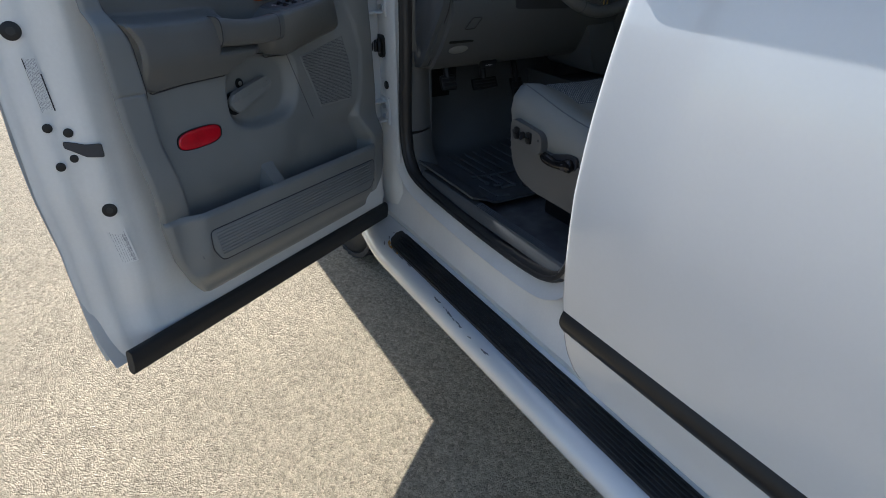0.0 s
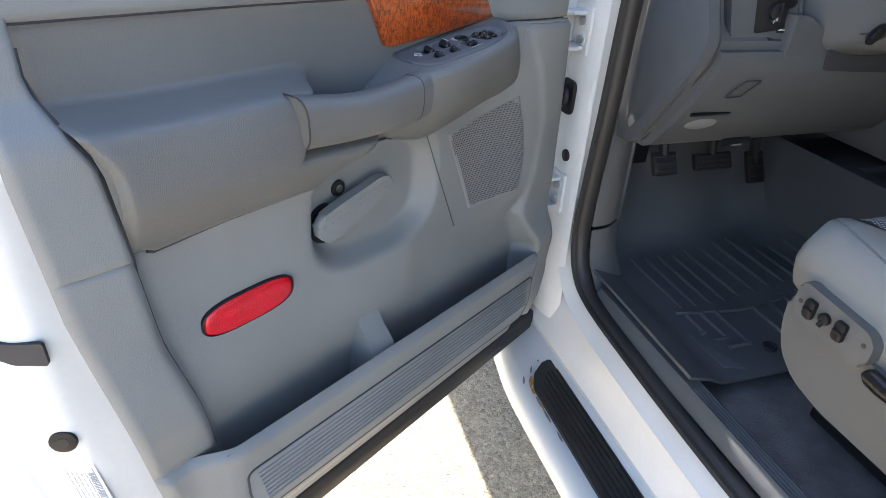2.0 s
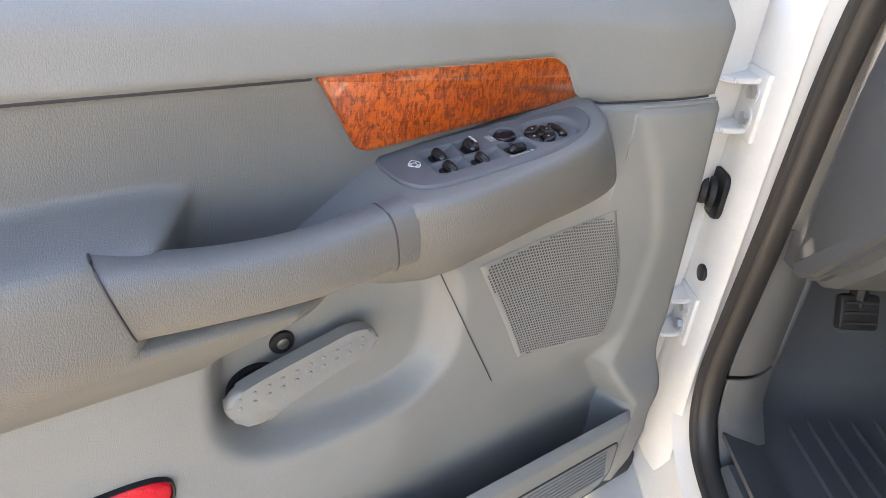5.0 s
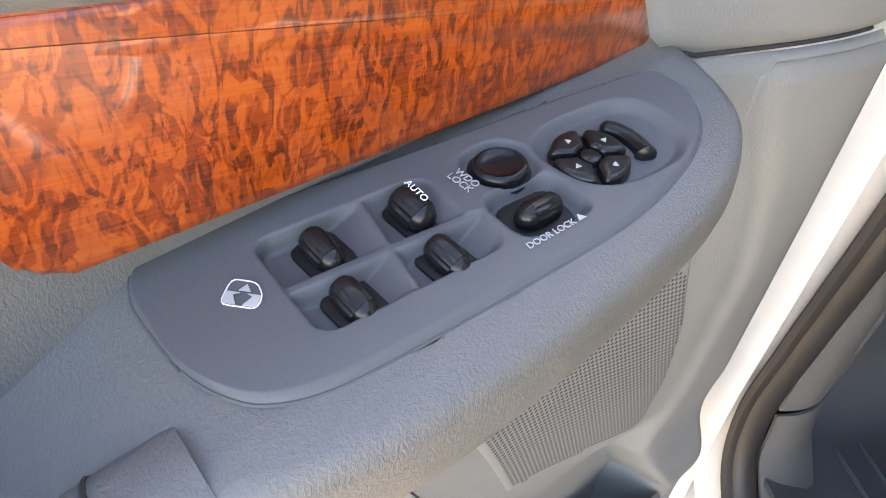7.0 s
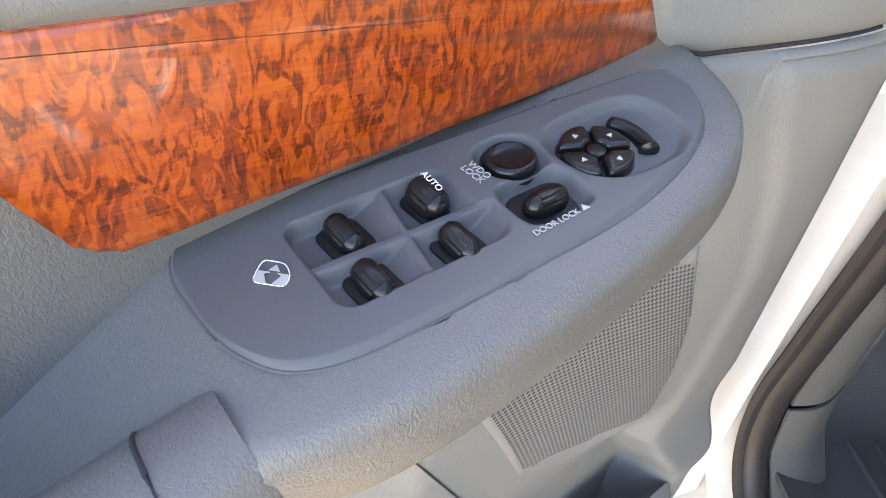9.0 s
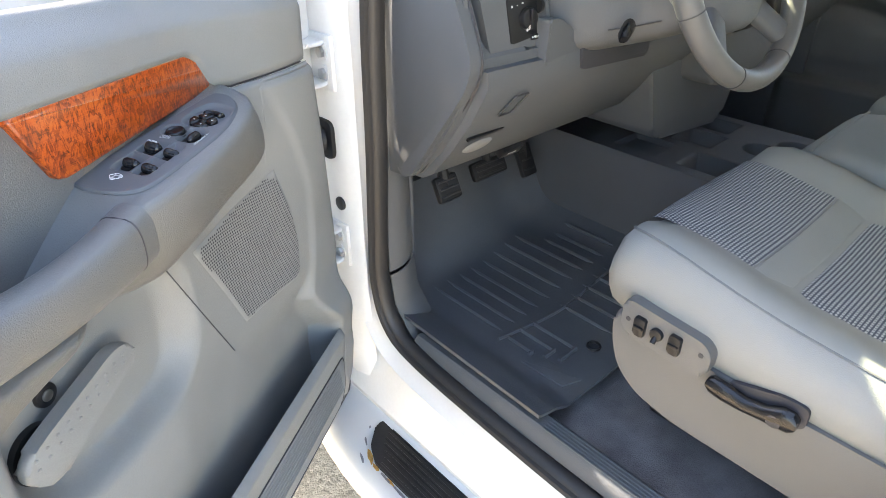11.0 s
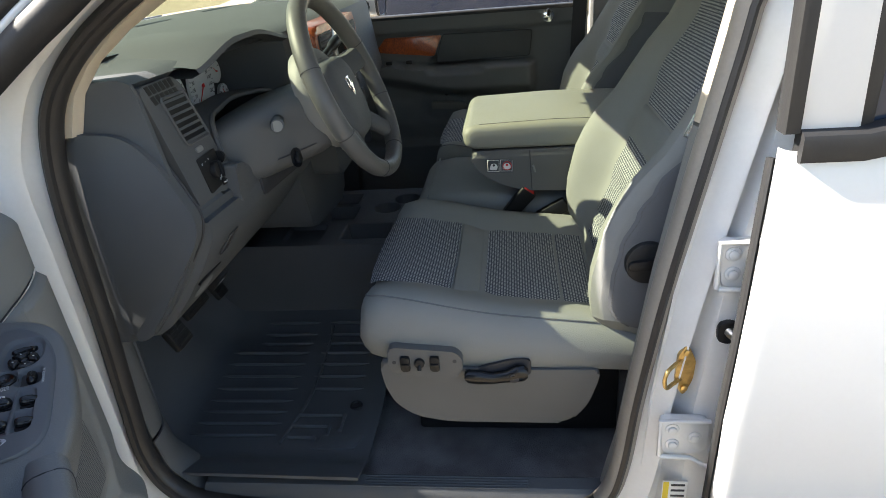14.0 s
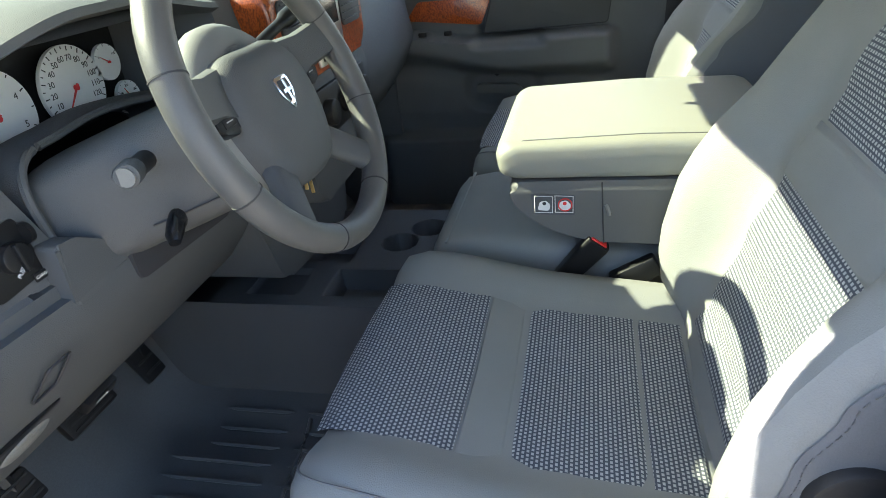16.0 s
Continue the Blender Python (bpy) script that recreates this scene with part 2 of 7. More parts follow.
GROUND_Z = -0.012
ASPHALT = asphalt()
ground = part("ground", sheet(lambda u, v: (-1500 + 3000 * u, (-1500, -300, -6, 6, 300, 1500)[round(v * 5)], GROUND_Z + 0.028 * (0, 0, -6, 6, 6, 6)[round(v * 5)] - (0.17 if v < 0.5 and round(v * 5) != 2 else 0)), 8, 5), ASPHALT, None)
tagged(ground, "pale worn asphalt with small loose stones", "ground", kind="structure")

# ---- truck shell ----
truck = thing("pickup_truck", "white crew cab pickup truck body with grey cabin", "truck", kind="structure")

# seal path round the driver's opening: (y, z)
OPENING = [(-0.62, 1.68), (-0.45, 1.62), (-0.31, 1.545), (-0.225, 1.49), (-0.165, 1.43), (-0.132, 1.36), (-0.115, 1.25), (-0.108, 1.05), (-0.098, 0.88), (-0.095, 0.76),
           (-0.125, 0.675), (-0.2, 0.635), (-0.4, 0.618), (-0.65, 0.61), (-0.83, 0.615), (-0.905, 0.635), (-0.95, 0.68), (-0.97, 0.76), (-0.985, 0.9),
           (-1.015, 1.1), (-1.058, 1.33), (-1.085, 1.48), (-1.11, 1.68)]
loop = spline([(0.045, y, z) for y, z in OPENING], 6, True)
part("door_opening_seal", tube(loop, 0.0145, 12, True, 1.25, (1, 0, 0)), SEAL, truck, "brown-black rubber seal round the door opening")
part("seal_lip", tube([p + Vector((-0.014, 0, 0)) for p in loop], 0.0075, 8, True, 1.6), SEAL, truck)


# Pillar stretch of the same seal; light on it put into a paler colour.
TAUPE = material("lit_seal_rubber", (0.23, 0.21, 0.185), 0.5, vary=0.15, bump=0.15, bump_scale=400)
rear_run = [p for p in loop if p.y < -0.9 and p.z > 0.66]
part("pillar_seal", tube([p + Vector((-0.002, 0.0, 0)) for p in sorted(rear_run, key=lambda q: q.z)], 0.0165, 12, False, 1.25, (1, 0, 0)), TAUPE, truck, "taupe rubber seal on the middle pillar, painted as lit")


def inset(path, d):
    """The path moved outward from the opening's middle in its own plane."""
    out, k = [], len(path)
    for i, p in enumerate(path):
        t = (path[(i + 1) % k] - path[i - 1]).normalized()
        out.append(p + Vector((0, -t.z, t.y)) * d)
    return out


def collar(steps, name, mat, label=""):
    """A band that follows the opening: steps of (outward distance, x)."""
    rings = []
    for d, x in steps:
        rings.append([Vector((x, p.y, p.z)) for p in inset(loop, d)])
    return part(name, loft([r + [r[0]] for r in rings], False, False), mat, truck, label)


collar([(0.006, 0.05), (0.02, 0.036), (0.034, 0.028), (0.05, 0.012)], "body_flange", JAMB)

# front pillar jamb, from the opening out to the fender edge
A_SECTION = [(0.02, -0.085), (0.004, -0.07), (0.0, -0.03), (-0.002, 0.03), (-0.02, 0.045), (-0.07, 0.05), (-0.088, 0.042), (-0.094, 0.05), (-0.094, 0.3), (-0.094, 1.25)]


def a_ring(z):
    lean = along([(0.4, 0.0), (1.3, 0.0), (1.36, -0.015), (1.44, -0.06), (1.5, -0.13), (1.56, -0.22), (1.68, -0.42)], z)
    foot = along([(0.45, 0.03), (0.62, 0.012), (0.75, 0.0)], z)
    skin = along([(0.45, 0.05), (0.6, 0.015), (0.95, 0.0), (1.2, 0.03), (1.32, 0.05), (1.7, 0.14)], z)
    return [(x + (skin if x < -0.015 else foot * 0.5), y + lean, z) for x, y in A_SECTION]


A_LEVELS = [a_ring(z) for z in (0.45, 0.55, 0.62, 0.7, 0.8, 0.95, 1.1, 1.2, 1.3, 1.36, 1.44, 1.5, 1.56, 1.62, 1.68)]
part("front_pillar", loft(list(zip(*[spline([level[i] for level in A_LEVELS], 5) for i in range(len(A_SECTION))])), False, False), JAMB, truck, "white painted front pillar with hinges", 75)
# middle pillar jamb
B_SECTION = [(0.03, -0.03), (0.044, -0.05), (0.044, -0.068), (0.03, -0.083), (0.014, -0.094), (0.008, -0.12), (0.004, -0.17), (0.0, -0.28)]


def b_ring(z):
    lean = along([(0.5, 0.03), (0.68, 0.0), (0.76, -0.005), (0.9, -0.01), (1.1, -0.032), (1.33, -0.07), (1.48, -0.095), (1.7, -0.12)], z)
    return [(x + along([(1.3, 0), (1.7, 0.08)], z), y - 0.965 + lean, z) for x, y in B_SECTION]


part("middle_pillar", loft([b_ring(z) for z in (0.52, 0.6, 0.68, 0.76, 0.9, 1.0, 1.1, 1.22, 1.33, 1.42, 1.48, 1.6, 1.7)], False, False), JAMB, truck, "white painted middle pillar jamb")

# rocker under the sill, drawn along the truck
ROCKER = [(0.062, 0.612), (0.045, 0.603), (0.036, 0.588), (0.03, 0.56), (0.02, 0.52), (0.01, 0.49), (0.0, 0.47), (0.02, 0.40), (0.1, 0.38)]
part("rocker_panel", loft([[(x, y, z) for x, z in ROCKER] for y in (0.1, -0.1, -0.3, -0.6, -0.9, -1.2, -1.6, -2.2)], False, False), JAMB, truck, "white rocker panel with scuffed paint")
# running board
board = thing("running_board", "white moulded running board with black ribbed step pad", "running board")


def board_ring(y):
    w = math.sqrt(max(0.0, 1 - ((y + 0.02) / 0.09) ** 2)) if y > -0.02 else 1.0
    top = [(0.03, 0.475), (0.012, 0.452), (-0.01, 0.438), (-0.05, 0.433), (-0.09, 0.432), (-0.112, 0.428), (-0.128, 0.412), (-0.132, 0.392), (-0.122, 0.372), (-0.09, 0.36), (0.03, 0.36)]
    front = step(-0.22, 0.05, y)
    return [(0.03 + (x - 0.03) * max(w, 0.05) * (1 - 0.18 * front), y, z) for x, z in top]


part("board_body", loft([board_ring(y) for y in (0.068, 0.06, 0.045, 0.02, -0.01, -0.05, -0.1, -0.16, -0.22, -0.4, -0.8, -1.2, -1.7, -2.2)]), PAINT, board)
part("drain_slot", prism(rounded([(0.006, -1.08), (0.017, -1.08), (0.017, -1.15), (0.006, -1.15)], 0.004), "z", 0.44, 0.4575, 0.001), INK, board, "small dark drain slot")
pad_outline = rounded([(-0.022, -0.138), (0.002, -0.142), (0.024, -0.185), (0.026, -2.1), (-0.088, -2.1), (-0.083, -0.215), (-0.064, -0.175)], 0.008)
part("step_pad", prism(pad_outline, "z", 0.425, 0.4405, 0.004), PAD, board, "black ribbed rubber step pad, worn at its front end")
for i in range(9):
    x = -0.078 + i * 0.0115
    part("pad_rib", box(x, x + 0.005, -2.05, -0.225 + 0.05 * step(0, 5, i) - 0.03 * step(6, 9, i), 0.439, 0.4428, 0.001, 1), PAD, board)

# wear: rust at the pad's front end, scrapes along the board's edge and chips on the sill
def flake(name, x, y, z, l, w, turn, mat, parent, seed):
    rnd = random.Random(seed)
    pts = [(l * math.cos(a) * rnd.uniform(0.7, 1.1), w * math.sin(a) * rnd.uniform(0.6, 1.1)) for a in [2 * math.pi * k / 11 for k in range(11)]]
    ob = part(name, prism(pts, "z", -0.0012, 0.0006), mat, parent)
    ob.matrix_local = pose(x, y, z, 0, 0, turn)
    return ob


WORN = material("worn_paint", (0.17, 0.17, 0.18), 0.7, vary=0.3, vary_scale=90)
flake("rust_patch", -0.0785, -0.192, 0.4345, 0.022, 0.0055, 62, ORANGE, board, 1)
flake("rust_patch", -0.087, -0.222, 0.4345, 0.012, 0.004, 82, ORANGE, board, 2)
flake("rust_patch", -0.087, -0.268, 0.4338, 0.012, 0.003, 88, ORANGE, board, 3)
for k, (x, y, a, l) in enumerate(((-0.062, -0.156, 60, 0.012), (-0.094, -0.186, 66, 0.016), (-0.03, -0.13, 30, 0.009), (-0.0885, -0.255, 86, 0.018), (-0.089, -0.3, 88, 0.024), (-0.0885, -0.36, 89, 0.015))):
    flake("dark_scrape", x, y, 0.4345, l, 0.0026, a, WORN, board, 10 + k)
rnd = random.Random(4)
for k in range(34):
    y = -0.56 - 0.31 * rnd.random()
    flake("edge_scrape", -0.104 - 0.004 * rnd.random() - 0.012 * step(-0.55, -0.8, y), y, 0.4305, rnd.uniform(0.002, 0.009), rnd.uniform(0.0008, 0.002), rnd.uniform(70, 110), WORN, board, 30 + k)
for k in range(9):
    y = -0.46 - 0.018 * k
    chip = flake("paint_chip", 0.031, y, 0.566 + 0.004 * rnd.random(), rnd.uniform(0.004, 0.012), 0.0012, 90, WORN, truck, 70 + k)
    chip.matrix_local = Matrix.Translation((0.0312, y, 0.567)) @ pose(0, 0, 0, 0, -76, 0) @ pose(0, 0, 0, 0, 0, 90)
slot = part("drain_slot", box(-0.003, 0.003, -0.045, 0.045, -0.002, 0.0015, 0.001), INK, board)
slot.matrix_local = Matrix.Translation((0.0125, -1.127, 0.4535)) @ pose(0, 0, 0, 0, -38, 2)

# floor, firewall, roof and the far side of the cab
part("cab_floor", box(0.05, 1.75, -2.3, 0.32, 0.55, 0.615), CARPET, truck, "dark grey cabin carpet")
part("firewall", box(0.06, 1.75, 0.27, 0.33, 0.6, 1.36), CARPET, truck)
part("toe_board", prism([(0.02, 0.61), (0.3, 0.61), (0.3, 1.0)], "x", 0.06, 1.74), CARPET, truck)
part("roof_lining", sheet(lambda u, v: (0.16 + 1.5 * u, -0.47 - 1.9 * v, 1.66 + 0.12 * math.sin(math.pi * u) * min(1, v * 4 + 0.2)), 12, 12), BEIGE, truck)
part("roof_skin", sheet(lambda u, v: (0.1 + 1.6 * u, -0.4 - 2.0 * v, 1.72 + 0.15 * math.sin(math.pi * u) * min(1, v * 4 + 0.2)), 12, 12), PAINT, truck)
# unseen bar added to close a sun gap above the windscreen
part("windscreen_header", box(0.1, 1.72, -0.5, -0.4, 1.674, 1.735, 0.01), BEIGE, truck)
part("rear_wall", box(0.06, 1.76, -2.34, -2.3, 0.6, 1.3), DARK, truck)
part("far_windscreen_pillar", loft([[(x + dx, y, z + dz) for dx, dz in ((-0.05, -0.05), (-0.06, 0.03), (0.1, 0.03), (0.12, -0.06))] for x, y, z in ((1.7, 0.4, 1.34), (1.67, 0.0, 1.47), (1.63, -0.35, 1.62), (1.6, -0.6, 1.72))]), JAMB, truck)
# weather strip, drip rail and screen moulding along the outer front pillar
LEAN = [(-0.064, -0.1, 1.402), (-0.051, -0.15, 1.442), (-0.045, -0.19, 1.471), (-0.04, -0.226, 1.496), (-0.035, -0.262, 1.519), (-0.027, -0.3, 1.546), (-0.02, -0.345, 1.575), (-0.005, -0.42, 1.62)]
for name, k, r, mat in (("pillar_weatherstrip", 0.02, 0.021, RUBBER), ("drip_rail", 0.046, 0.007, PAINT), ("screen_moulding", 0.062, 0.012, RUBBER), ("screen_edge", 0.08, 0.007, PAINT), ("cowl_strip", 0.096, 0.014, RUBBER)):
    part(name, tube([(x + 0.1 * k, y + 0.35 * k, z + 0.93 * k) for x, y, z in LEAN], r, 12), mat, truck)
# ---- open driver's door: built as if shut, then swung out ----
DOOR_POSE = Matrix.Translation((0, 0, 0.84)) @ pose(0, 0, 0, 0, 0, -54.8) @ pose(0, 0, 0, -4.3) @ Matrix.Translation((0, 0, -0.84))
door = thing("driver_door", "open white driver's door with grey inner panel and wood trim", "door", m=DOOR_POSE)
PANEL_REAR = [(0.53, -0.8), (0.55, -0.85), (0.575, -0.9), (0.617, -0.935), (0.68, -0.968), (0.81, -1.0), (1.0, -1.042), (1.13, -1.06), (1.32, -1.075)]
PANEL_FRONT = [(0.53, -0.19), (0.56, -0.17), (0.6, -0.155), (0.63, -0.13), (0.66, -0.1), (0.71, -0.088), (0.8, -0.1), (0.97, -0.122), (1.09, -0.137), (1.215, -0.158), (1.32, -0.178)]
HEM = [(0.36, -1.045), (0.4, -1.06), (0.5, -1.085), (0.656, -1.106), (0.72, -1.112), (0.85, -1.137), (1.02, -1.153), (1.32, -1.17)]
COLUMN = [(0.575, -0.875), (0.75, -0.905), (0.85, -0.931), (0.932, -0.957), (1.039, -0.975), (1.131, -0.992), (1.168, -1.014), (1.2, -1.023), (1.25, -1.024)]
LOWER_TOP = [(-1.1, 1.045), (-0.96, 1.04), (-0.95, 1.035), (-0.87, 1.043), (-0.754, 1.047), (-0.742, 1.06), (-0.715, 1.075), (-0.689, 1.083), (-0.65, 1.084), (-0.62, 1.08), (-0.582, 1.066), (-0.536, 1.071), (-0.43, 1.1), (-0.301, 1.128), (-0.295, 1.16), (-0.288, 1.207), (-0.05, 1.211)]
UPPER_LOW = [(-1.1, 1.235), (-0.83, 1.244), (-0.65, 1.248), (-0.43, 1.2535), (-0.412, 1.246), (-0.388, 1.216), (-0.35, 1.211), (-0.15, 1.215)]


def shell(u, v):
    z = 0.44 + 0.87 * v
    rear, front = along(HEM, z), -0.005
    d = u ** 1.6 * (front - rear)
    x = smooth_along([(0.0, -0.088), (0.012, -0.082), (0.05, -0.055), (0.11, -0.012), (0.16, -0.004), (0.3, 0.0), (2.0, 0.0)], d)
    x += 0.006 * math.exp(-((z - 0.93) / 0.09) ** 2) * math.exp(-((d - 0.06) / 0.05) ** 2)
    x -= 0.012 * math.exp(-((z - 0.56) / 0.05) ** 2) * math.exp(-((d - 0.13) / 0.09) ** 2)
    return (x, rear + d, z)


part("inner_shell", sheet(shell, 60, 50), JAMB, door, "white painted inner door shell")
part("outer_skin", sheet(lambda u, v: (along([(0.36, -0.045), (0.45, -0.07), (0.6, -0.088), (0.95, -0.1), (1.1, -0.09), (1.32, -0.06)], 0.425 + 0.895 * v),
                                     along(HEM, 0.425 + 0.895 * v) + (0.02 - along(HEM, 0.425 + 0.895 * v)) * u, 0.425 + 0.895 * v), 20, 24), PAINT, door)
part("bottom_edge", sheet(lambda u, v: (along([(0, -0.05), (0.3, -0.045), (1, 0.0)], v), -1.05 + 1.05 * u, along([(0, 0.425), (0.5, 0.425), (1, 0.442)], v)), 20, 6), JAMB, door)
part("bottom_seal", prism(rounded([(-0.004, 0.445), (0.013, 0.44), (0.017, 0.47), (0.014, 0.498), (-0.004, 0.5)], 0.008), "y", -1.078, 0.012), RUBBER, door, "black rubber strip along the lower door edge")
part("front_face", box(-0.05, 0.0, -0.008, 0.002, 0.47, 1.31), JAMB, door)


def swell(x, y, z, keep=False):
    """The trim stands further inboard towards the hinges."""
    b = 0.034 * step(-0.46, -0.16, y)
    return (x + b * (step(0.84, 0.93, z) if keep else 1.0), y - 1.7 * b, z)


def panel(name, place, nu, nv, mat, label="", edge=0.01, drop=0.012):
    """A moulded panel from place(u, v) -> x, y, z, its rim rolled back by the distance to its edge."""
    grid = [[Vector(place(i / nu, j / nv)) for j in range(nv + 1)] for i in range(nu + 1)]

    def at(u, v):
        i, j = round(u * nu), round(v * nv)
        p = grid[i][j]
        d = min((p - grid[0][j]).length, (p - grid[nu][j]).length, (p - grid[i][0]).length, (p - grid[i][nv]).length)
        k = max(0.0, 1 - d / edge)
        q = (p.x - drop * (1 - math.sqrt(max(0.0, 1 - k * k))), p.y, p.z)
        return q if name in ("armrest_pad", "rear_column", "map_pocket") else swell(*q, name == "lower_panel")
    return part(name, sheet(at, nu, nv), mat, door, label, 60)


def lower_height(y, z):
    # flat field, raised rear column, handle scoop, cavity wall behind the pocket, front strip
    x = 0.046 + 0.008 * step(0.97, 0.84, z) * step(0.76, 0.84, z) * step(-0.5, -0.58, y) - 0.006 * step(0.8, 0.74, z)
    col = along(COLUMN, z)
    x += 0.026 * step(col + 0.012, col - 0.012, y)
    a, b = (y + 0.625) / 0.125, (z - 0.995) / 0.088
    k = (abs(a) ** 3 + abs(b) ** 3) ** (1 / 3)
    x -= 0.032 * step(1.03, 0.8, k)
    edge = along([(0.6, -0.15), (0.72, -0.152), (0.79, -0.163), (0.87, -0.225), (0.95, -0.205), (1.05, -0.2), (1.13, -0.235), (1.2, -0.29)], z)
    x += (0.004 + 0.05 * step(0.93, 0.8, z)) * step(edge - 0.008, edge + 0.012, y)
    return x


def lower_place(u, v):
    z = 0.575 + 0.53 * v
    y = along(PANEL_REAR, z) * (1 - u) + along(PANEL_FRONT, z) * u
    z = 0.575 + (along(LOWER_TOP, y) - 0.575) * v
    y = along(PANEL_REAR, z) * (1 - u) + along(PANEL_FRONT, z) * u
    return lower_height(y, z), y, z


panel("lower_panel", lower_place, 150, 110, GREY, "grey grained plastic lower door panel", 0.006, 0.008)


def upper_place(u, v):
    z = 1.25
    y = along(PANEL_REAR, z) * (1 - u) + along(PANEL_FRONT, 1.215) * u
    low = along(UPPER_LOW, y)
    z = low + (1.316 - low) * v
    return 0.042 - 0.022 * step(1.28, 1.316, z), y, z


panel("upper_panel", upper_place, 90, 18, GREY, "light grey upper door panel", 0.006, 0.005)


def front_place(u, v):
    y0 = -0.385 + 0.235 * u
    low, high = along(LOWER_TOP, y0) - 0.002, along(UPPER_LOW, y0) - 0.002
    z = low + (high - low) * v
    y = -0.385 + (along(PANEL_FRONT, z) + 0.385) * u
    return 0.046, y, z


panel("front_panel", front_place, 24, 24, GREY, "", 0.004, 0.006)


def column_place(u, v):
    z = 1.035 + 0.213 * v
    a, b = along(PANEL_REAR, z), along(COLUMN, z) - 0.002
    return along([(1.02, 0.072), (1.15, 0.072), (1.165, 0.066), (1.185, 0.048), (1.25, 0.042)], z), a + (b - a) * u, z


panel("rear_column", column_place, 14, 40, GREY, "", 0.008, 0.008)


def mid_height(y, z):
    # inset field above, padded rest with a flat top below, scoop behind the pull bar
    top = 1.17 + 0.006 * step(-0.95, -0.75, y)
    rest = step(top + 0.007, top - 0.012, z)
    out = 0.09 - 0.034 * step(1.12, 1.03, z) ** 1.5 - 0.006 * step(1.14, 1.17, z)
    fade = step(-0.752, -0.797, y - 0.25 * (z - 1.12))
    fade = max(fade, step(1.118, 1.092, z) * step(-0.6, -0.7, y))
    return 0.03 + rest * fade * (out - 0.03)


def mid_place(u, v):
    z0 = 1.04 + 0.2 * v
    y = along(COLUMN, z0) + (-0.372 - along(COLUMN, z0)) * u
    low, high = along(LOWER_TOP, y) - 0.004, along(UPPER_LOW, y) - 0.002
    z = low + (high - low) * v
    return mid_height(y, z), y, z


panel("armrest_pad", mid_place, 150, 70, MID, "dark grey padded armrest and inset field", 0.007, 0.01)

# pull bar in front of its scoop
grab = []
for i in range(21):
    t = i / 20
    y, z = -0.806 + 0.205 * t, 1.138 + 0.002 * t - 0.006 * math.sin(math.pi * t)
    a, b = 0.02 + 0.004 * (1 - t) ** 4, 0.03 - 0.003 * math.sin(math.pi * t)
    ring = []
    for k in range(24):
        q = 2 * math.pi * k / 24
        c, s = math.copysign(abs(math.cos(q)) ** 0.6, math.cos(q)), math.copysign(abs(math.sin(q)) ** 0.75, math.sin(q))
        ring.append((0.081 + 0.006 * math.sin(math.pi * t) - 0.001 * t ** 4 + a * c + 0.006 * s, y - 0.008 * s, z + b * s))
    grab.append(ring)
bar = part("grab_handle", loft(grab), MID, door, "dark grey padded pull bar")
for i in (0, 18):
    part("bar_seam", tube(grab[i], 0.0011 if i == 0 else 0.0008, 6, True), INK, bar)


# switch armrest: a lofted block with a sloping top
def top_z(x, y):
    return 1.1785 + 0.185 * (y + 0.581) - 0.1 * (x - 0.053)


def arm_z(x, y):
    return top_z(x, y) - 0.045 * step(-0.6, -0.7, y)


ARM_TOP = spline([(-0.01, -0.70), (0.03, -0.686), (0.068, -0.655), (0.095, -0.622), (0.109, -0.58), (0.114, -0.525), (0.112, -0.47), (0.105, -0.428), (0.089, -0.4), (0.062, -0.384), (0.03, -0.376), (-0.01, -0.374)], 5)
ARM_LOW = spline([(-0.01, -0.632), (0.02, -0.627), (0.042, -0.616), (0.05, -0.596), (0.053, -0.56), (0.056, -0.51), (0.06, -0.44), (0.064, -0.38), (0.06, -0.335), (0.05, -0.315), (0.03, -0.306), (-0.01, -0.306)], 5)
PLATE_OUT = spline([(0.0245, -0.586), (0.0255, -0.596), (0.030, -0.601), (0.038, -0.6038), (0.0455, -0.6042), (0.0647, -0.6022), (0.0785, -0.5965), (0.0863, -0.5886), (0.0913, -0.5752), (0.0942, -0.5523), (0.0968, -0.5221), (0.0993, -0.4868), (0.0978, -0.4605), (0.0922, -0.437), (0.0838, -0.4205), (0.0715, -0.4105), (0.059, -0.4085), (0.0505, -0.413), (0.0455, -0.437),
                    (0.0401, -0.4728), (0.0349, -0.5119), (0.0294, -0.5453), (0.0262, -0.5682)], 4, True)


def plate_edge(q, grow):
    """The point of the plate's outline that lies on the way from its middle to q."""
    c = Vector((0.062, -0.506))
    d = (q.to_2d() - c).normalized()
    best = max(PLATE_OUT, key=lambda p: (p.to_2d() - c).normalized().dot(d))
    return c + d * (best.to_2d() - c).length * grow


rings = []
for s in (0.0, 0.08, 0.2, 0.35, 0.5, 0.65, 0.8, 0.9, 0.97, 1.0):
    ring = []
    for p, q in zip(ARM_LOW, ARM_TOP):
        low = along([(-0.65, 1.083), (-0.6, 1.072), (-0.56, 1.066), (-0.536, 1.069), (-0.43, 1.098), (-0.31, 1.124)], p.y)
        kx = math.sin(s * math.pi / 2) ** 0.8
        x, y = p.x + (q.x - p.x) * kx, p.y + (q.y - p.y) * s
        ring.append((x, y, low + (arm_z(q.x, q.y) - 0.006 - low) * s))
    rings.append(ring)
mid = Vector((0.04, -0.5))
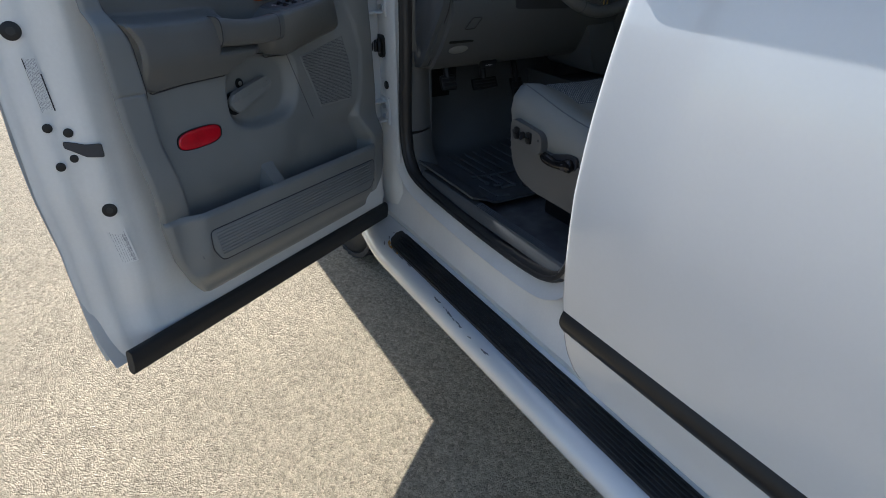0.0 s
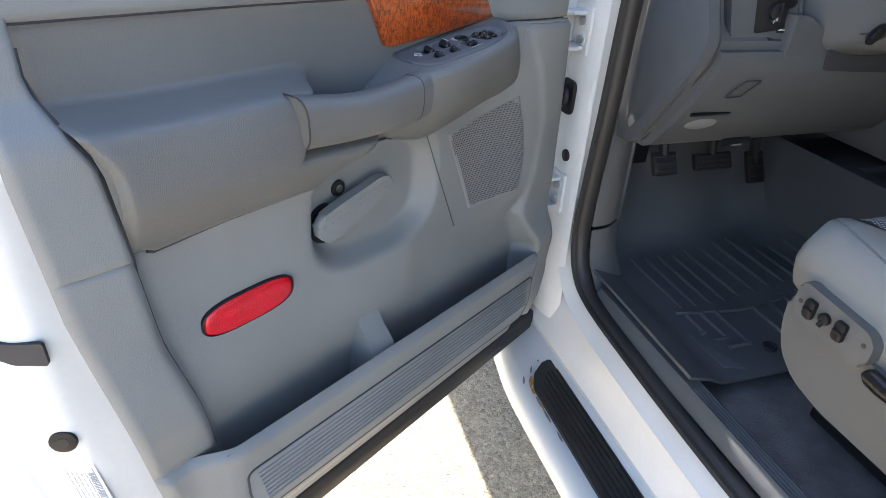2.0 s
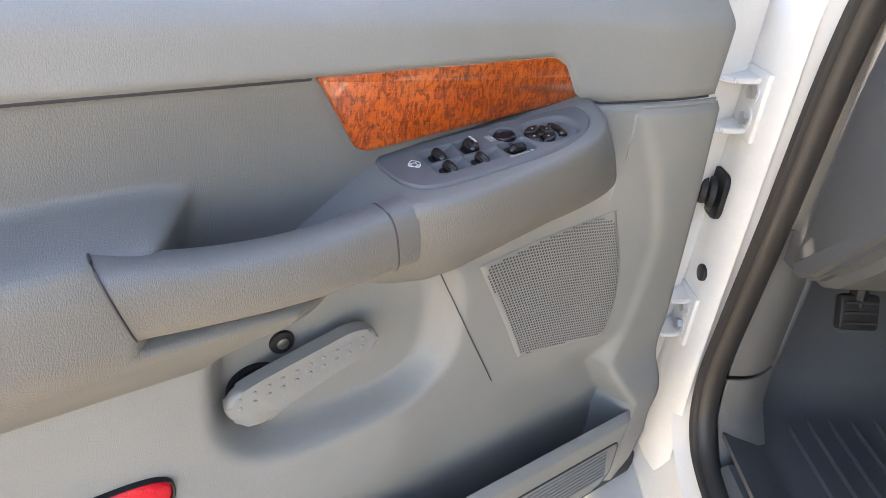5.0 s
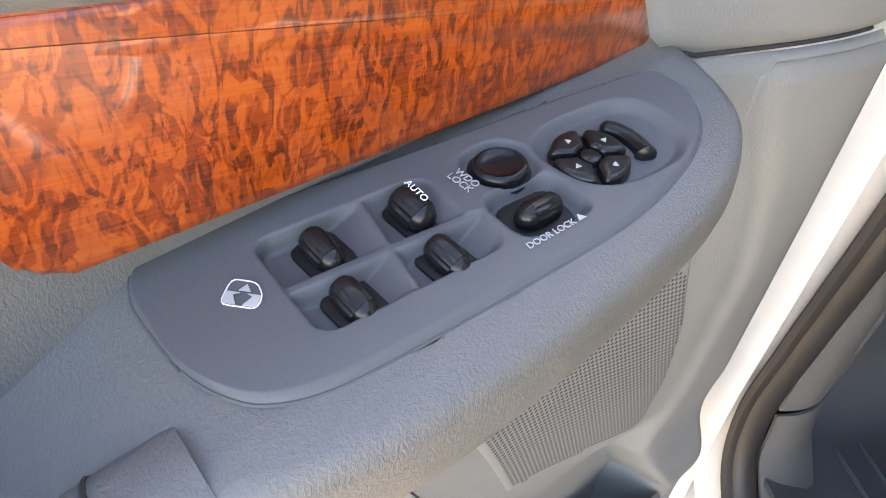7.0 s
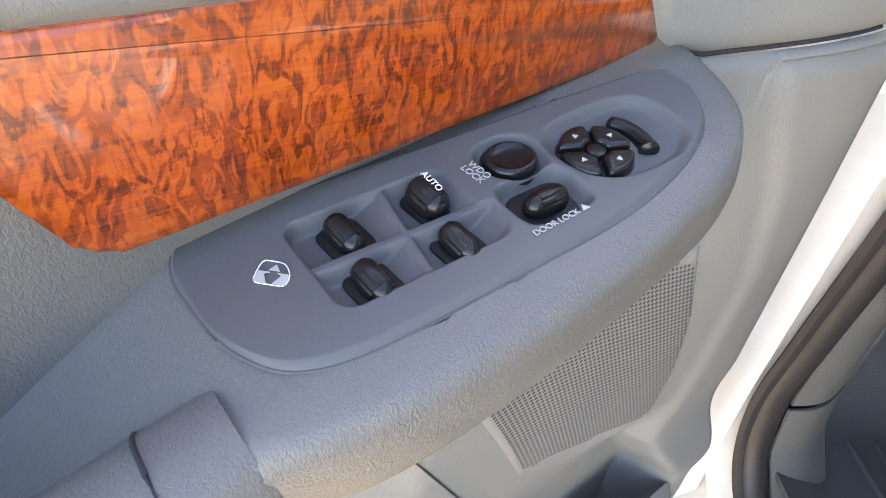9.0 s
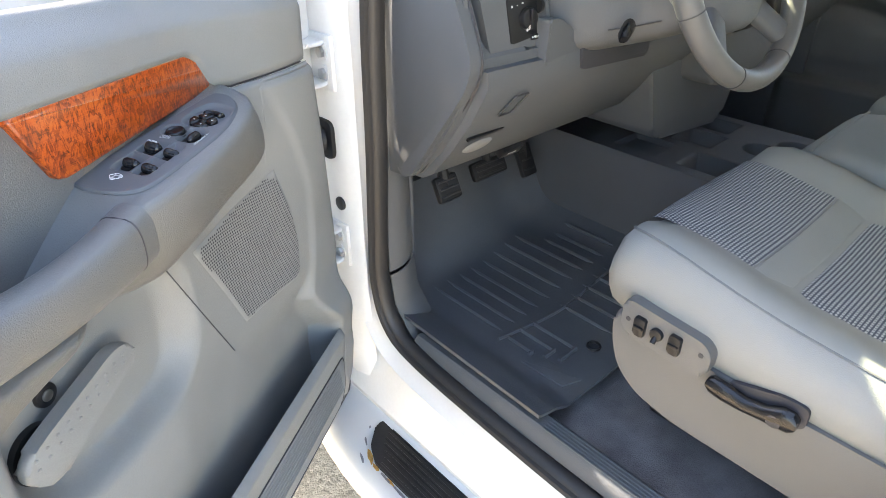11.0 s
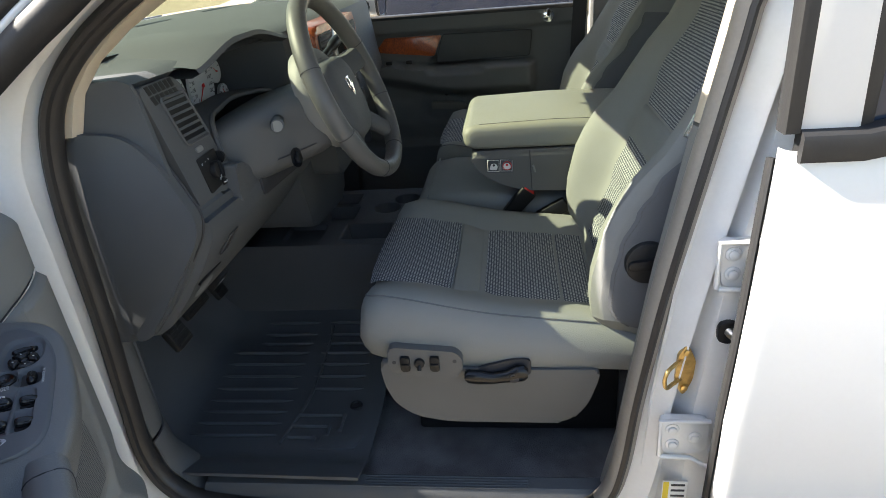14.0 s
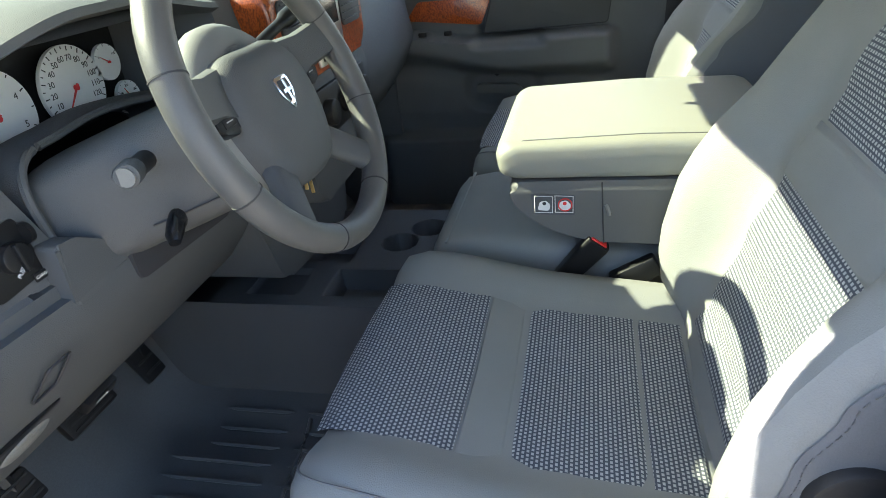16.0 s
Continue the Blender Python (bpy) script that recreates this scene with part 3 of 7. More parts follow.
for grow, dz in ((0.985, -0.002), (0.955, 0.0), (0.93, 0.0006)):
    ring = []
    for q in ARM_TOP:
        w = mid + (q.to_2d() - mid) * grow
        ring.append((w.x, w.y, arm_z(w.x, w.y) + dz))
    rings.append(ring)
for grow, dz in ((0.985, 0.0004), (0.93, -0.012), (0.3, -0.012)):
    rings.append([(w.x, w.y, top_z(w.x, w.y) + dz) for w in [plate_edge(q, grow) for q in ARM_TOP]])
part("switch_armrest", loft(rings), MID, door, "dark grey armrest that carries the switches", 60)

# switch plate: thin moulding with wells for the switches
def ridge_x(y):
    return 0.0605 + 0.147 * (y + 0.5716)


def plate_depth(x, y):
    """How far the plate's face lies below its rim."""
    d = 0.0
    # four-switch recess: sloping cells parted by a cross of ridges
    top, low = 0.0412 + 0.12 * (y + 0.561), 0.0795 + 0.105 * (y + 0.565)
    split = -0.5391 - 0.17 * (x - 0.0458)
    end = -0.5168 if x < ridge_x(y) else -0.5112 - 0.2 * (x - 0.066)
    edge = min(x - top, low - x, y + 0.5728 - 0.04 * max(0, x - 0.07), end - y)
    cx, cy = max(0.0, 0.006 - min(x - top, low - x)), max(0.0, 0.006 - min(y + 0.5728, end - y))
    if cx and cy and min(x - top, low - x) > 0:
        edge = 0.006 - math.hypot(cx, cy)
    if edge > 0:
        start, stop = (-0.5728, split) if y < split else (split, end)
        t = (y - start) / (stop - start)
        floor = 0.0058 - 0.0042 * step(0.62, 1.0, t) - 0.001 * step(0.2, 0.0, t)
        d = floor * step(0.0, 0.0026, edge)
        gap = min(abs(x - ridge_x(y)) * 0.9, abs(y - split) * 1.1)
        d = min(d, 0.0007 + 0.0052 * step(0.0008, 0.0042, gap))
    for cx, cy, a, b, deep, e in ((0.0778, -0.4972, 0.0106, 0.0128, 0.006, 4.0), (0.0575, -0.494, 0.0106, 0.0116, 0.0032, 2.4)):
        k = (abs((x - cx - 0.12 * (y - cy)) / a) ** e + abs((y - cy) / b) ** e) ** (1 / e)
        d = max(d, deep * step(1.1, 0.86, k))
    # mirror well: shallow, wider towards the hinges
    k = (abs((x - 0.0722 - 0.1 * (y + 0.455)) / 0.0186) ** 2.8 + abs((y + 0.4552) / (0.0256 - 0.12 * (x - 0.072))) ** 2.8) ** (1 / 2.8)
    return max(d, 0.0036 * step(1.06, 0.84, k))


def plate_span(y):
    xs = []
    k = len(PLATE_OUT)
    for i in range(k):
        p, q = PLATE_OUT[i], PLATE_OUT[(i + 1) % k]
        if (p.y - y) * (q.y - y) <= 0 and p.y != q.y:
            xs.append(p.x + (q.x - p.x) * (y - p.y) / (q.y - p.y))
    return (min(xs), max(xs)) if xs else (0.05, 0.05)


plate_lo, plate_hi = min(p.y for p in PLATE_OUT), max(p.y for p in PLATE_OUT)


def plate_place(u, v):
    y = plate_lo + (plate_hi - plate_lo) * (0.5 - 0.5 * math.cos(math.pi * (0.004 + 0.992 * u)))
    a, b = plate_span(y)
    x = a + (b - a) * v
    rim = 0.0026 * min(1.0, min(x - a, b - x, (y - plate_lo) * 2, (plate_hi - y) * 2) / 0.0024 + 0.05) ** 0.5
    return (x, y, top_z(x, y) + rim - plate_depth(x, y))


plate = part("switch_plate", sheet(plate_place, 300, 130), PLATE, door, "smooth dark grey switch plate with recesses", 70)
part("plate_gap", tube([(p.x, p.y, top_z(p.x, p.y) + 0.0002) for p in PLATE_OUT], 0.0007, 6, True), DARK, door)


def on_plate(x, y, lift=0.0, turn=0.0):
    """A pose on the sloping plate: local x across the door, local y towards its hinges, local z out of the plate."""
    n = Vector((0.1, -0.185, 1)).normalized()
    fy = Vector((0, 1, 0.185)).normalized()
    fx = fy.cross(n).normalized()
    m = Matrix((fx, fy, n)).transposed().to_4x4()
    return Matrix.Translation((x, y, top_z(x, y) + lift)) @ m @ pose(0, 0, 0, 0, 0, turn)


def words(name, text, size, m, mat, parent, label="", align="CENTER"):
    """Flat lettering in the built-in font."""
    curve = bpy.data.curves.new(name, "FONT")
    curve.body, curve.size, curve.align_x, curve.align_y, curve.extrude = text, size, align, "CENTER", 0.00015
    curve.space_line = 0.85
    ob = bpy.data.objects.new(name, curve)
    scene.collection.objects.link(ob)
    mesh = bpy.data.meshes.new_from_object(ob.evaluated_get(bpy.context.evaluated_depsgraph_get()))
    bpy.data.objects.remove(ob)
    bpy.data.curves.remove(curve)
    mesh.materials.clear()
    mesh.materials.append(mat)
    out = new(name, mesh)
    out.parent = parent
    out.matrix_local = m
    return tagged(out, label) if label else out


def put(ob, m):
    ob.matrix_local = m
    return ob


def barrel(length, r, ribs=True):
    """A rocker barrel along local x, ribbed lengthwise, with a smooth rounded nose."""
    rings, n = [], 36
    stations = [(-0.5, 0.45), (-0.46, 0.75), (-0.38, 0.93), (-0.3, 1.0), (0.0, 1.02), (0.22, 0.98), (0.225, 0.9), (0.32, 0.84), (0.4, 0.7), (0.46, 0.48), (0.5, 0.15)]
    for t, k in stations:
        ring = []
        for i in range(n):
            a = 2 * math.pi * i / n
            groove = 0.93 if ribs and -0.36 < t < 0.222 and i % 3 == 0 and abs(math.sin(a)) < 0.93 else 1.0
            ring.append((t * length, r * k * groove * math.cos(a), r * k * groove * 1.15 * math.sin(a)))
        rings.append(ring)
    return loft(rings)


SOCKET = rounded([(-0.0084, -0.0068), (0.0084, -0.0068), (0.0084, 0.0074), (-0.0084, 0.0074)], 0.0035)
for x, y, wide in ((0.0530, -0.5565, 0.0044), (0.0730, -0.5592, 0.0044), (0.0765, -0.5306, 0.0044), (0.0558, -0.5272, 0.0056)):
    put(part("switch_socket", prism(SOCKET, "z", -0.004, -0.0016, 0.0004), BLACK, door), on_plate(x, y, -0.0003, 4))
    rocker = part("window_switch", barrel(0.0152, wide), GLOSS, door, "black ribbed window switch", 28)
    put(rocker, on_plate(x + 0.0006, y - 0.0004, 0.0006, 4) @ pose(0, 0, 0, 0, 9, 0))
    if wide > 0.005:
        put(words("switch_lettering", "AUTO", 0.0032, Matrix.Identity(4), WHITE, door), on_plate(x + 0.0002, y + 0.0002, 0.0074, 4) @ pose(0, 0, 0, 0, 9, 0))
put(part("switch_socket", prism(rounded([(-0.0085, -0.0105), (0.0085, -0.0105), (0.0085, 0.0105), (-0.0085, 0.0105)], 0.004), "z", -0.004, -0.002, 0.0004), BLACK, door), on_plate(0.0782, -0.4972, -0.0003, -6))
put(part("lock_switch", barrel(0.0165, 0.0045), GLOSS, door, "black ribbed door lock switch", 28), on_plate(0.079, -0.498, 0.0002, -94) @ pose(0, 0, 0, 0, -4, 0))
lock_button = part("window_lock_button", loft([[(r * 0.0086 * math.cos(a), r * 0.0096 * math.sin(a), z) for a in [2 * math.pi * k / 40 for k in range(40)]] for r, z in ((1.0, -0.004), (1.0, 0.0012), (0.97, 0.0024), (0.9, 0.0032), (0.8, 0.0034), (0.68, 0.0027), (0.5, 0.0021), (0.2, 0.0019))]), GLOSS, door, "oval black window lock button with a dished top")
put(lock_button, on_plate(0.0578, -0.494, -0.0002, -20))
put(part("button_gap", disc((0, 0, -0.003), (0, 0, 1), 0.0105, 0.0034, 32), BLACK, door), on_plate(0.0578, -0.494, -0.0008))
MK = (0.0722, -0.4668)
knob = part("mirror_switch", disc((0, 0, -0.003), (0, 0, 1), 0.014, 0.0038, 40, 0.0008), BLACK, door, "round black mirror switch with four arrows")
put(knob, on_plate(*MK, -0.0012, 12))
for k in range(4):
    a0 = k * math.pi / 2
    arc = [(0.0045 * math.cos(a0 - 0.6), 0.0045 * math.sin(a0 - 0.6))] + [(r * math.cos(a0 + q), r * math.sin(a0 + q)) for r, q in [(0.0131, -0.70), (0.0134, -0.5), (0.0135, -0.25), (0.0135, 0), (0.0135, 0.25), (0.0134, 0.5), (0.0131, 0.70)]] + [(0.0045 * math.cos(a0 + 0.6), 0.0045 * math.sin(a0 + 0.6)), (0.0043 * math.cos(a0), 0.0043 * math.sin(a0))]
    out = rounded(arc, 0.0012, 3)
    mx, my = 0.009 * math.cos(a0), 0.009 * math.sin(a0)
    rings = [[(mx + (x - mx) * s, my + (y - my) * s, z) for x, y in out] for s, z in ((1.0, 0.0004), (1.0, 0.0026), (0.96, 0.0036), (0.86, 0.0042), (0.6, 0.0044), (0.25, 0.0043))]
    part("petal", loft(rings), GLOSS, knob, "", 50)
    tip = [(0.0011, 0.0), (-0.0008, 0.001), (-0.0008, -0.001)]
    part("arrow", prism([(mx + p * math.cos(a0) - q * math.sin(a0), my + p * math.sin(a0) + q * math.cos(a0)) for p, q in tip], "z", 0.0042, 0.00465), PALE, knob)
part("centre_button", disc((0, 0, 0), (0, 0, 1), 0.0036, 0.0036, 24, 0.0008), GLOSS, knob)
sel_path = spline([(-0.0098, 0.0172, 0.0), (-0.0058, 0.0196, 0.0004), (0.0, 0.0204, 0.0006), (0.0065, 0.0192, 0.0008), (0.0112, 0.0165, 0.0012)], 5)
put(part("selector_slot", tube([(x, y, -0.0028) for x, y, z in sel_path], [0.0042] + [0.0047] * (len(sel_path) - 2) + [0.0042], 12, flat=0.7, up=(0, 0, 1)), BLACK, door), on_plate(*MK, -0.0005))
sel = part("mirror_selector", tube(sel_path, [0.0016, 0.0029] + [0.0034] * (len(sel_path) - 5) + [0.0038, 0.0038, 0.002], 14, up=(0, 0, 1)), GLOSS, door, "curved black mirror selector lever")
put(sel, on_plate(*MK, -0.0012))
words("plate_lettering", "WDO\nLOCK", 0.0037, on_plate(0.0572, -0.5092, 0.0031, 4), PALE, door)
words("plate_lettering", "DOOR LOCK", 0.0031, on_plate(0.0895, -0.5035, 0.0031, 86), PALE, door)
put(part("lock_mark", prism([(-0.0013, -0.0012), (0.0013, -0.0012), (0.0, 0.0015)], "z", 0, 0.0003), PALE, door), on_plate(0.0905, -0.4918, 0.0031, -30))
# window mark: an outlined side window, half filled, with two small arrows
ICON_AT = (0.0555, -0.5815, 0.003, 42)
OUTLINE = rounded([(-0.0048, -0.004), (0.0048, -0.004), (0.005, 0.0002), (0.0022, 0.0042), (-0.0045, 0.0044), (-0.005, 0.0)], 0.0018, 3)
put(part("window_mark", tube([Vector((*p, 0)) for p in OUTLINE], 0.00022, 5, True), WHITE, door), on_plate(*ICON_AT))
for corners in ([(-0.0046, 0.0002), (-0.0046, -0.0036), (-0.0009, -0.0036), (-0.0026, -0.0006), (-0.001, 0.0002)], [(0.0046, 0.0002), (0.001, 0.0002), (0.0026, -0.0006), (0.0009, -0.0036), (0.0046, -0.0036)], [(-0.0016, 0.0009), (0.0016, 0.0009), (0.0, 0.0031)]):
    put(part("window_mark_field", prism(corners, "z", 0, 0.0003), PALE, door), on_plate(*ICON_AT))


# burl wood strip
def burl():
    """Glossy burl: dark wriggling figure on orange, with fine cross grain."""
    m = bpy.data.materials.new("burl_wood_gloss")
    m.use_nodes = True
    n, l = m.node_tree.nodes, m.node_tree.links
    b = n["Principled BSDF"]
    b.inputs["Roughness"].default_value = 0.32
    b.inputs["Coat Weight"].default_value, b.inputs["Coat Roughness"].default_value = 0.5, 0.06
    place = n.new("ShaderNodeTexCoord")

    def field(scale, size, detail, bend):
        turn = n.new("ShaderNodeMapping")
        turn.inputs["Scale"].default_value, turn.inputs["Rotation"].default_value = size, (0.25, 0, 0)
        l.new(place.outputs["Object"], turn.inputs["Vector"])
        t = n.new("ShaderNodeTexNoise")
        t.inputs["Scale"].default_value, t.inputs["Detail"].default_value, t.inputs["Distortion"].default_value = scale, detail, bend
        l.new(turn.outputs[0], t.inputs["Vector"])
        return t.outputs["Fac"]

    def maths(kind, x, y):
        k = n.new("ShaderNodeMath")
        k.operation = kind
        for i, v in enumerate((x, y)):
            if isinstance(v, (int, float)):
                k.inputs[i].default_value = v
            else:
                l.new(v, k.inputs[i])
        return k.outputs[0]

    def patch(fac, low, high):
        k = n.new("ShaderNodeMapRange")
        k.interpolation_type = "SMOOTHSTEP"
        k.inputs["From Min"].default_value, k.inputs["From Max"].default_value = low, high
        l.new(fac, k.inputs["Value"])
        return k.outputs[0]

    figure = patch(field(150, (1, 1, 0.45), 3.0, 2.2), 0.45, 0.56)
    small = patch(field(330, (1, 1, 0.42), 2.0, 0.9), 0.46, 0.6)
    cloud = field(38, (1, 1, 0.6), 3, 0.5)
    grain = field(260, (1, 0.22, 5.0), 2, 0.3)
    total = maths("SUBTRACT", 0.46, maths("ADD", maths("MULTIPLY", figure, 0.28), maths("MULTIPLY", small, 0.15)))
    total = maths("ADD", total, maths("MULTIPLY", cloud, 0.4))
    total = maths("ADD", total, maths("MULTIPLY", grain, 0.38))
    ramp = n.new("ShaderNodeValToRGB")
    e = ramp.color_ramp.elements
    e[0].position, e[0].color = 0.36, (0.1, 0.017, 0.004, 1)
    e[1].position, e[1].color = 1.0, (0.46, 0.105, 0.013, 1)
    k = e.new(0.56)
    k.color = (0.235, 0.038, 0.005, 1)
    k = e.new(0.76)
    k.color = (0.36, 0.064, 0.007, 1)
    l.new(total, ramp.inputs[0])
    l.new(ramp.outputs[0], b.inputs["Base Color"])
    return m


BURL = burl()
part("wood_trim", prism(rounded([(-0.654, 1.2475), (-0.621, 1.189), (-0.389, 1.213), (-0.398, 1.24), (-0.428, 1.253)], 0.007), "x", 0.018, 0.0375, 0.003, 2), BURL, door, "glossy orange burl wood trim strip", 60)

# speaker grille with its holes
GRILLE = rounded([(-0.488, 1.057), (-0.32, 1.096), (-0.288, 1.09), (-0.256, 1.03), (-0.244, 0.98), (-0.247, 0.925), (-0.405, 0.916)], 0.012)


def grille_place(u, v):
    z = 0.916 + 0.009 * u + (0.141 + 0.031 * u) * v
    a = along([(0.916, -0.405), (1.057, -0.488)], z)
    b = along([(0.92, -0.249), (0.95, -0.245), (0.98, -0.244), (1.03, -0.256), (1.095, -0.29)], z)
    y = a + (b - a) * u
    k = min(1.0, min(u, 1 - u, v, 1 - v) / 0.025 + 0.02)
    return swell(0.0465 + 0.0026 * math.sqrt(k), y, z)


part("speaker_grille", sheet(grille_place, 40, 40), GREY, door, "grey perforated speaker grille", 60)


def inside(p, poly):
    c, k = False, len(poly)
    for i in range(k):
        (x1, y1), (x2, y2) = poly[i], poly[i - 1]
        if (y1 > p[1]) != (y2 > p[1]) and p[0] < (x2 - x1) * (p[1] - y1) / (y2 - y1) + x1:
            c = not c
    return c


small_outline = [(-0.366 + (a + 0.366) * 0.955, 1.005 + (b - 1.005) * 0.94) for a, b in GRILLE]
verts, faces = [], []
for r in range(60):
    for c in range(70):
        y, z = -0.5 + 0.0043 * (c + 0.5 * (r % 2)), 0.9 + 0.0037 * r
        if inside((y, z), small_outline):
            k = len(verts)
            verts += [swell(0.0492, y + 0.0015 * math.cos(q), z + 0.0014 * math.sin(q)) for q in [i * math.pi / 3 for i in range(6)]]
            faces.append(tuple(range(k, k + 6)))
holes = bpy.data.meshes.new("grille_holes")
holes.from_pydata(verts, [], faces)
holes.materials.append(INK)
holes_ob = new("grille_holes", holes)
holes_ob.parent = door
tagged(holes_ob, kind="stuff")
part("panel_seam", tube([(0.0462, -0.537, 1.066), (0.0465, -0.49, 0.98), (0.047, -0.442, 0.893)], 0.0007, 6), INK, door)
# dark joints between the mouldings
part("bolster_joint", tube([(lower_height(y, z) + 0.002, y, z - 0.005) for y, z in [(y, along(LOWER_TOP, y)) for y in [-0.955 + 0.0055 * i for i in range(76)]]], 0.0017, 6), INK, door)
part("column_joint", tube([((lower_height(along(COLUMN, z), z) if z < 1.035 else along([(1.02, 0.064), (1.15, 0.064), (1.165, 0.058), (1.185, 0.038), (1.25, 0.034)], z)) + 0.0003, along(COLUMN, z) - 0.001, z) for z in [0.76 + 0.02 * i for i in range(24)]], 0.0012, 6), INK, door)
part("upper_joint", tube([(0.036, y, along(UPPER_LOW, y) - 0.001) for y in [-1.03 + 0.01 * i for i in range(38)]], 0.0013, 6), INK, door)
part("front_joint", tube([swell(0.0372, y, along(UPPER_LOW, y) - 0.001) for y in [-0.38 + 0.01 * i for i in range(22)]], 0.0012, 6), INK, door)
part("strip_joint", tube([swell(0.04, y, along(LOWER_TOP, y) - 0.0005) for y in [-0.53 + 0.01 * i for i in range(23)]], 0.003, 6), INK, door)

# inner handle
handle = part("door_handle", prism(rounded([(-0.738, 0.972), (-0.733, 0.992), (-0.709, 1.001), (-0.62, 1.024), (-0.597, 1.018), (-0.593, 0.997), (-0.66, 0.974), (-0.69, 0.96), (-0.71, 0.948)], 0.014), "x", 0.029, 0.043, 0.005, 3), GREY, door, "grey plastic door release handle with raised dots")
for k in range(10):
    for row in (0, 1):
        y = -0.725 + 0.0125 * k
        z = 0.982 + 0.0027 * k + (0.0095 if row else 0) - 0.003
        part("dot", disc((0.0425, y, z), (1, 0, 0), 0.0019, 0.0014, 8, 0.0006), GREY, handle)
part("handle_socket", prism([(-0.703 + 0.027 * math.cos(a), 0.97 + 0.027 * math.sin(a)) for a in [2 * math.pi * k / 28 for k in range(28)]], "x", 0.012, 0.0205), BLACK, door)
screw = part("panel_screw", disc((0.012, -0.677, 1.012), (1, 0, 0), 0.0115, 0.006, 24, 0.002), BLACK, door, "dark recessed panel screw")
part("screw_head", disc((0.018, -0.677, 1.012), (1, 0, 0), 0.0055, 0.0012, 16, 0.0006), METAL, screw)

# reflector
REFL = [(math.copysign(abs(math.cos(q)) ** 0.68, math.cos(q)), math.copysign(abs(math.sin(q)) ** 0.68, math.sin(q))) for q in [2 * math.pi * k / 56 for k in range(56)]]


def oval(x, grow):
    return [(x, -0.8462 + 0.0605 * a * grow, 0.9245 + 0.0208 * b * grow + 0.002 * a * grow) for a, b in REFL]


part("reflector_rim", loft([oval(0.042, 1.035), oval(0.0515, 1.035), oval(0.0522, 1.02), oval(0.0515, 1.0), oval(0.047, 0.99)], caps=False), BLACK, door, "thin black reflector rim")
part("reflector", loft([oval(0.046, 1.0), oval(0.0508, 0.99), oval(0.0528, 0.95), oval(0.0542, 0.85), oval(0.055, 0.6), oval(0.0553, 0.25)]), RED, door, "red oval reflector lens", 60)


# map pocket front, with ribbed insert and divider
def pocket_place(u, v):
    z = 0.545 + 0.232 * v
    y = along(PANEL_REAR, z) * (1 - u) + -0.208 * u
    x = smooth_along([(0.545, 0.03), (0.58, 0.066), (0.64, 0.092), (0.7, 0.1), (0.79, 0.104)], z)
    return x - 0.024 * step(-0.9, -0.96, y), y, z


panel("map_pocket", pocket_place, 110, 34, GREY, "grey moulded map pocket with open top", 0.008, 0.011)
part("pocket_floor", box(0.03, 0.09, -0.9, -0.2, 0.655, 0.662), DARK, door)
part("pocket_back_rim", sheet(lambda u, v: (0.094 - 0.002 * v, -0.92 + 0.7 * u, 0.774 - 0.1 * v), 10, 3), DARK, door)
part("pocket_divider", prism([(0.03, 0.662), (0.03, 0.832), (0.056, 0.818), (0.078, 0.775), (0.1, 0.755), (0.1, 0.662)], "y", -0.668, -0.625, 0.006), GREY, door, "sloping gusset inside the pocket", 50)
INSERT = rounded([(-0.9, 0.735), (-0.897, 0.69), (-0.872, 0.655), (-0.245, 0.645), (-0.222, 0.67), (-0.224, 0.732)], 0.012)
part("ribbed_insert", prism(INSERT, "x", 0.086, 0.1025, 0.003), GREY, door, "ribbed grey kick insert", 60)
part("insert_groove", tube([(0.1015, a, b) for a, b in INSERT], 0.0016, 6, True), INK, door)
for k in range(8):
    z = 0.67 + 0.0078 * k
    part("insert_rib", tube([(0.1027, -0.872 - 0.002 * k + 0.049 * i, z) for i in range(14)], 0.0021, 6), GREY, door)

# latch, plugs and stickers on the shut face
def shut_x(y, z):
    d = y - along(HEM, z)
    x = smooth_along([(0.0, -0.088), (0.012, -0.082), (0.05, -0.055), (0.11, -0.012), (0.16, -0.004), (0.3, 0.0)], d)
    return x + 0.006 * math.exp(-((z - 0.93) / 0.09) ** 2) * math.exp(-((d - 0.06) / 0.05) ** 2) - 0.012 * math.exp(-((z - 0.56) / 0.05) ** 2) * math.exp(-((d - 0.13) / 0.09) ** 2)


def shut_pose(y, z):
    """A pose on the shut face: local z out of it."""
    e = 0.012
    n = Vector((1, -(shut_x(y + e, z) - shut_x(y - e, z)) / (2 * e), 0)).normalized()
    up = Vector((0, 0, 1))
    side = up.cross(n)
    m = Matrix((side, up, n)).transposed().to_4x4()
    return Matrix.Translation((shut_x(y, z), y, z)) @ m @ Matrix.Translation((0, 0, 0.0025))


LATCH = rounded([(-0.035, 0.008), (-0.015, 0.004), (0.0, 0.0), (0.028, 0.0), (0.03, -0.026), (0.0, -0.024), (-0.02, -0.012), (-0.035, -0.004)], 0.004)
put(part("latch_slot", prism(LATCH, "z", -0.004, 0.0012), INK, door, "dark door latch slot"), shut_pose(-1.06, 0.945))
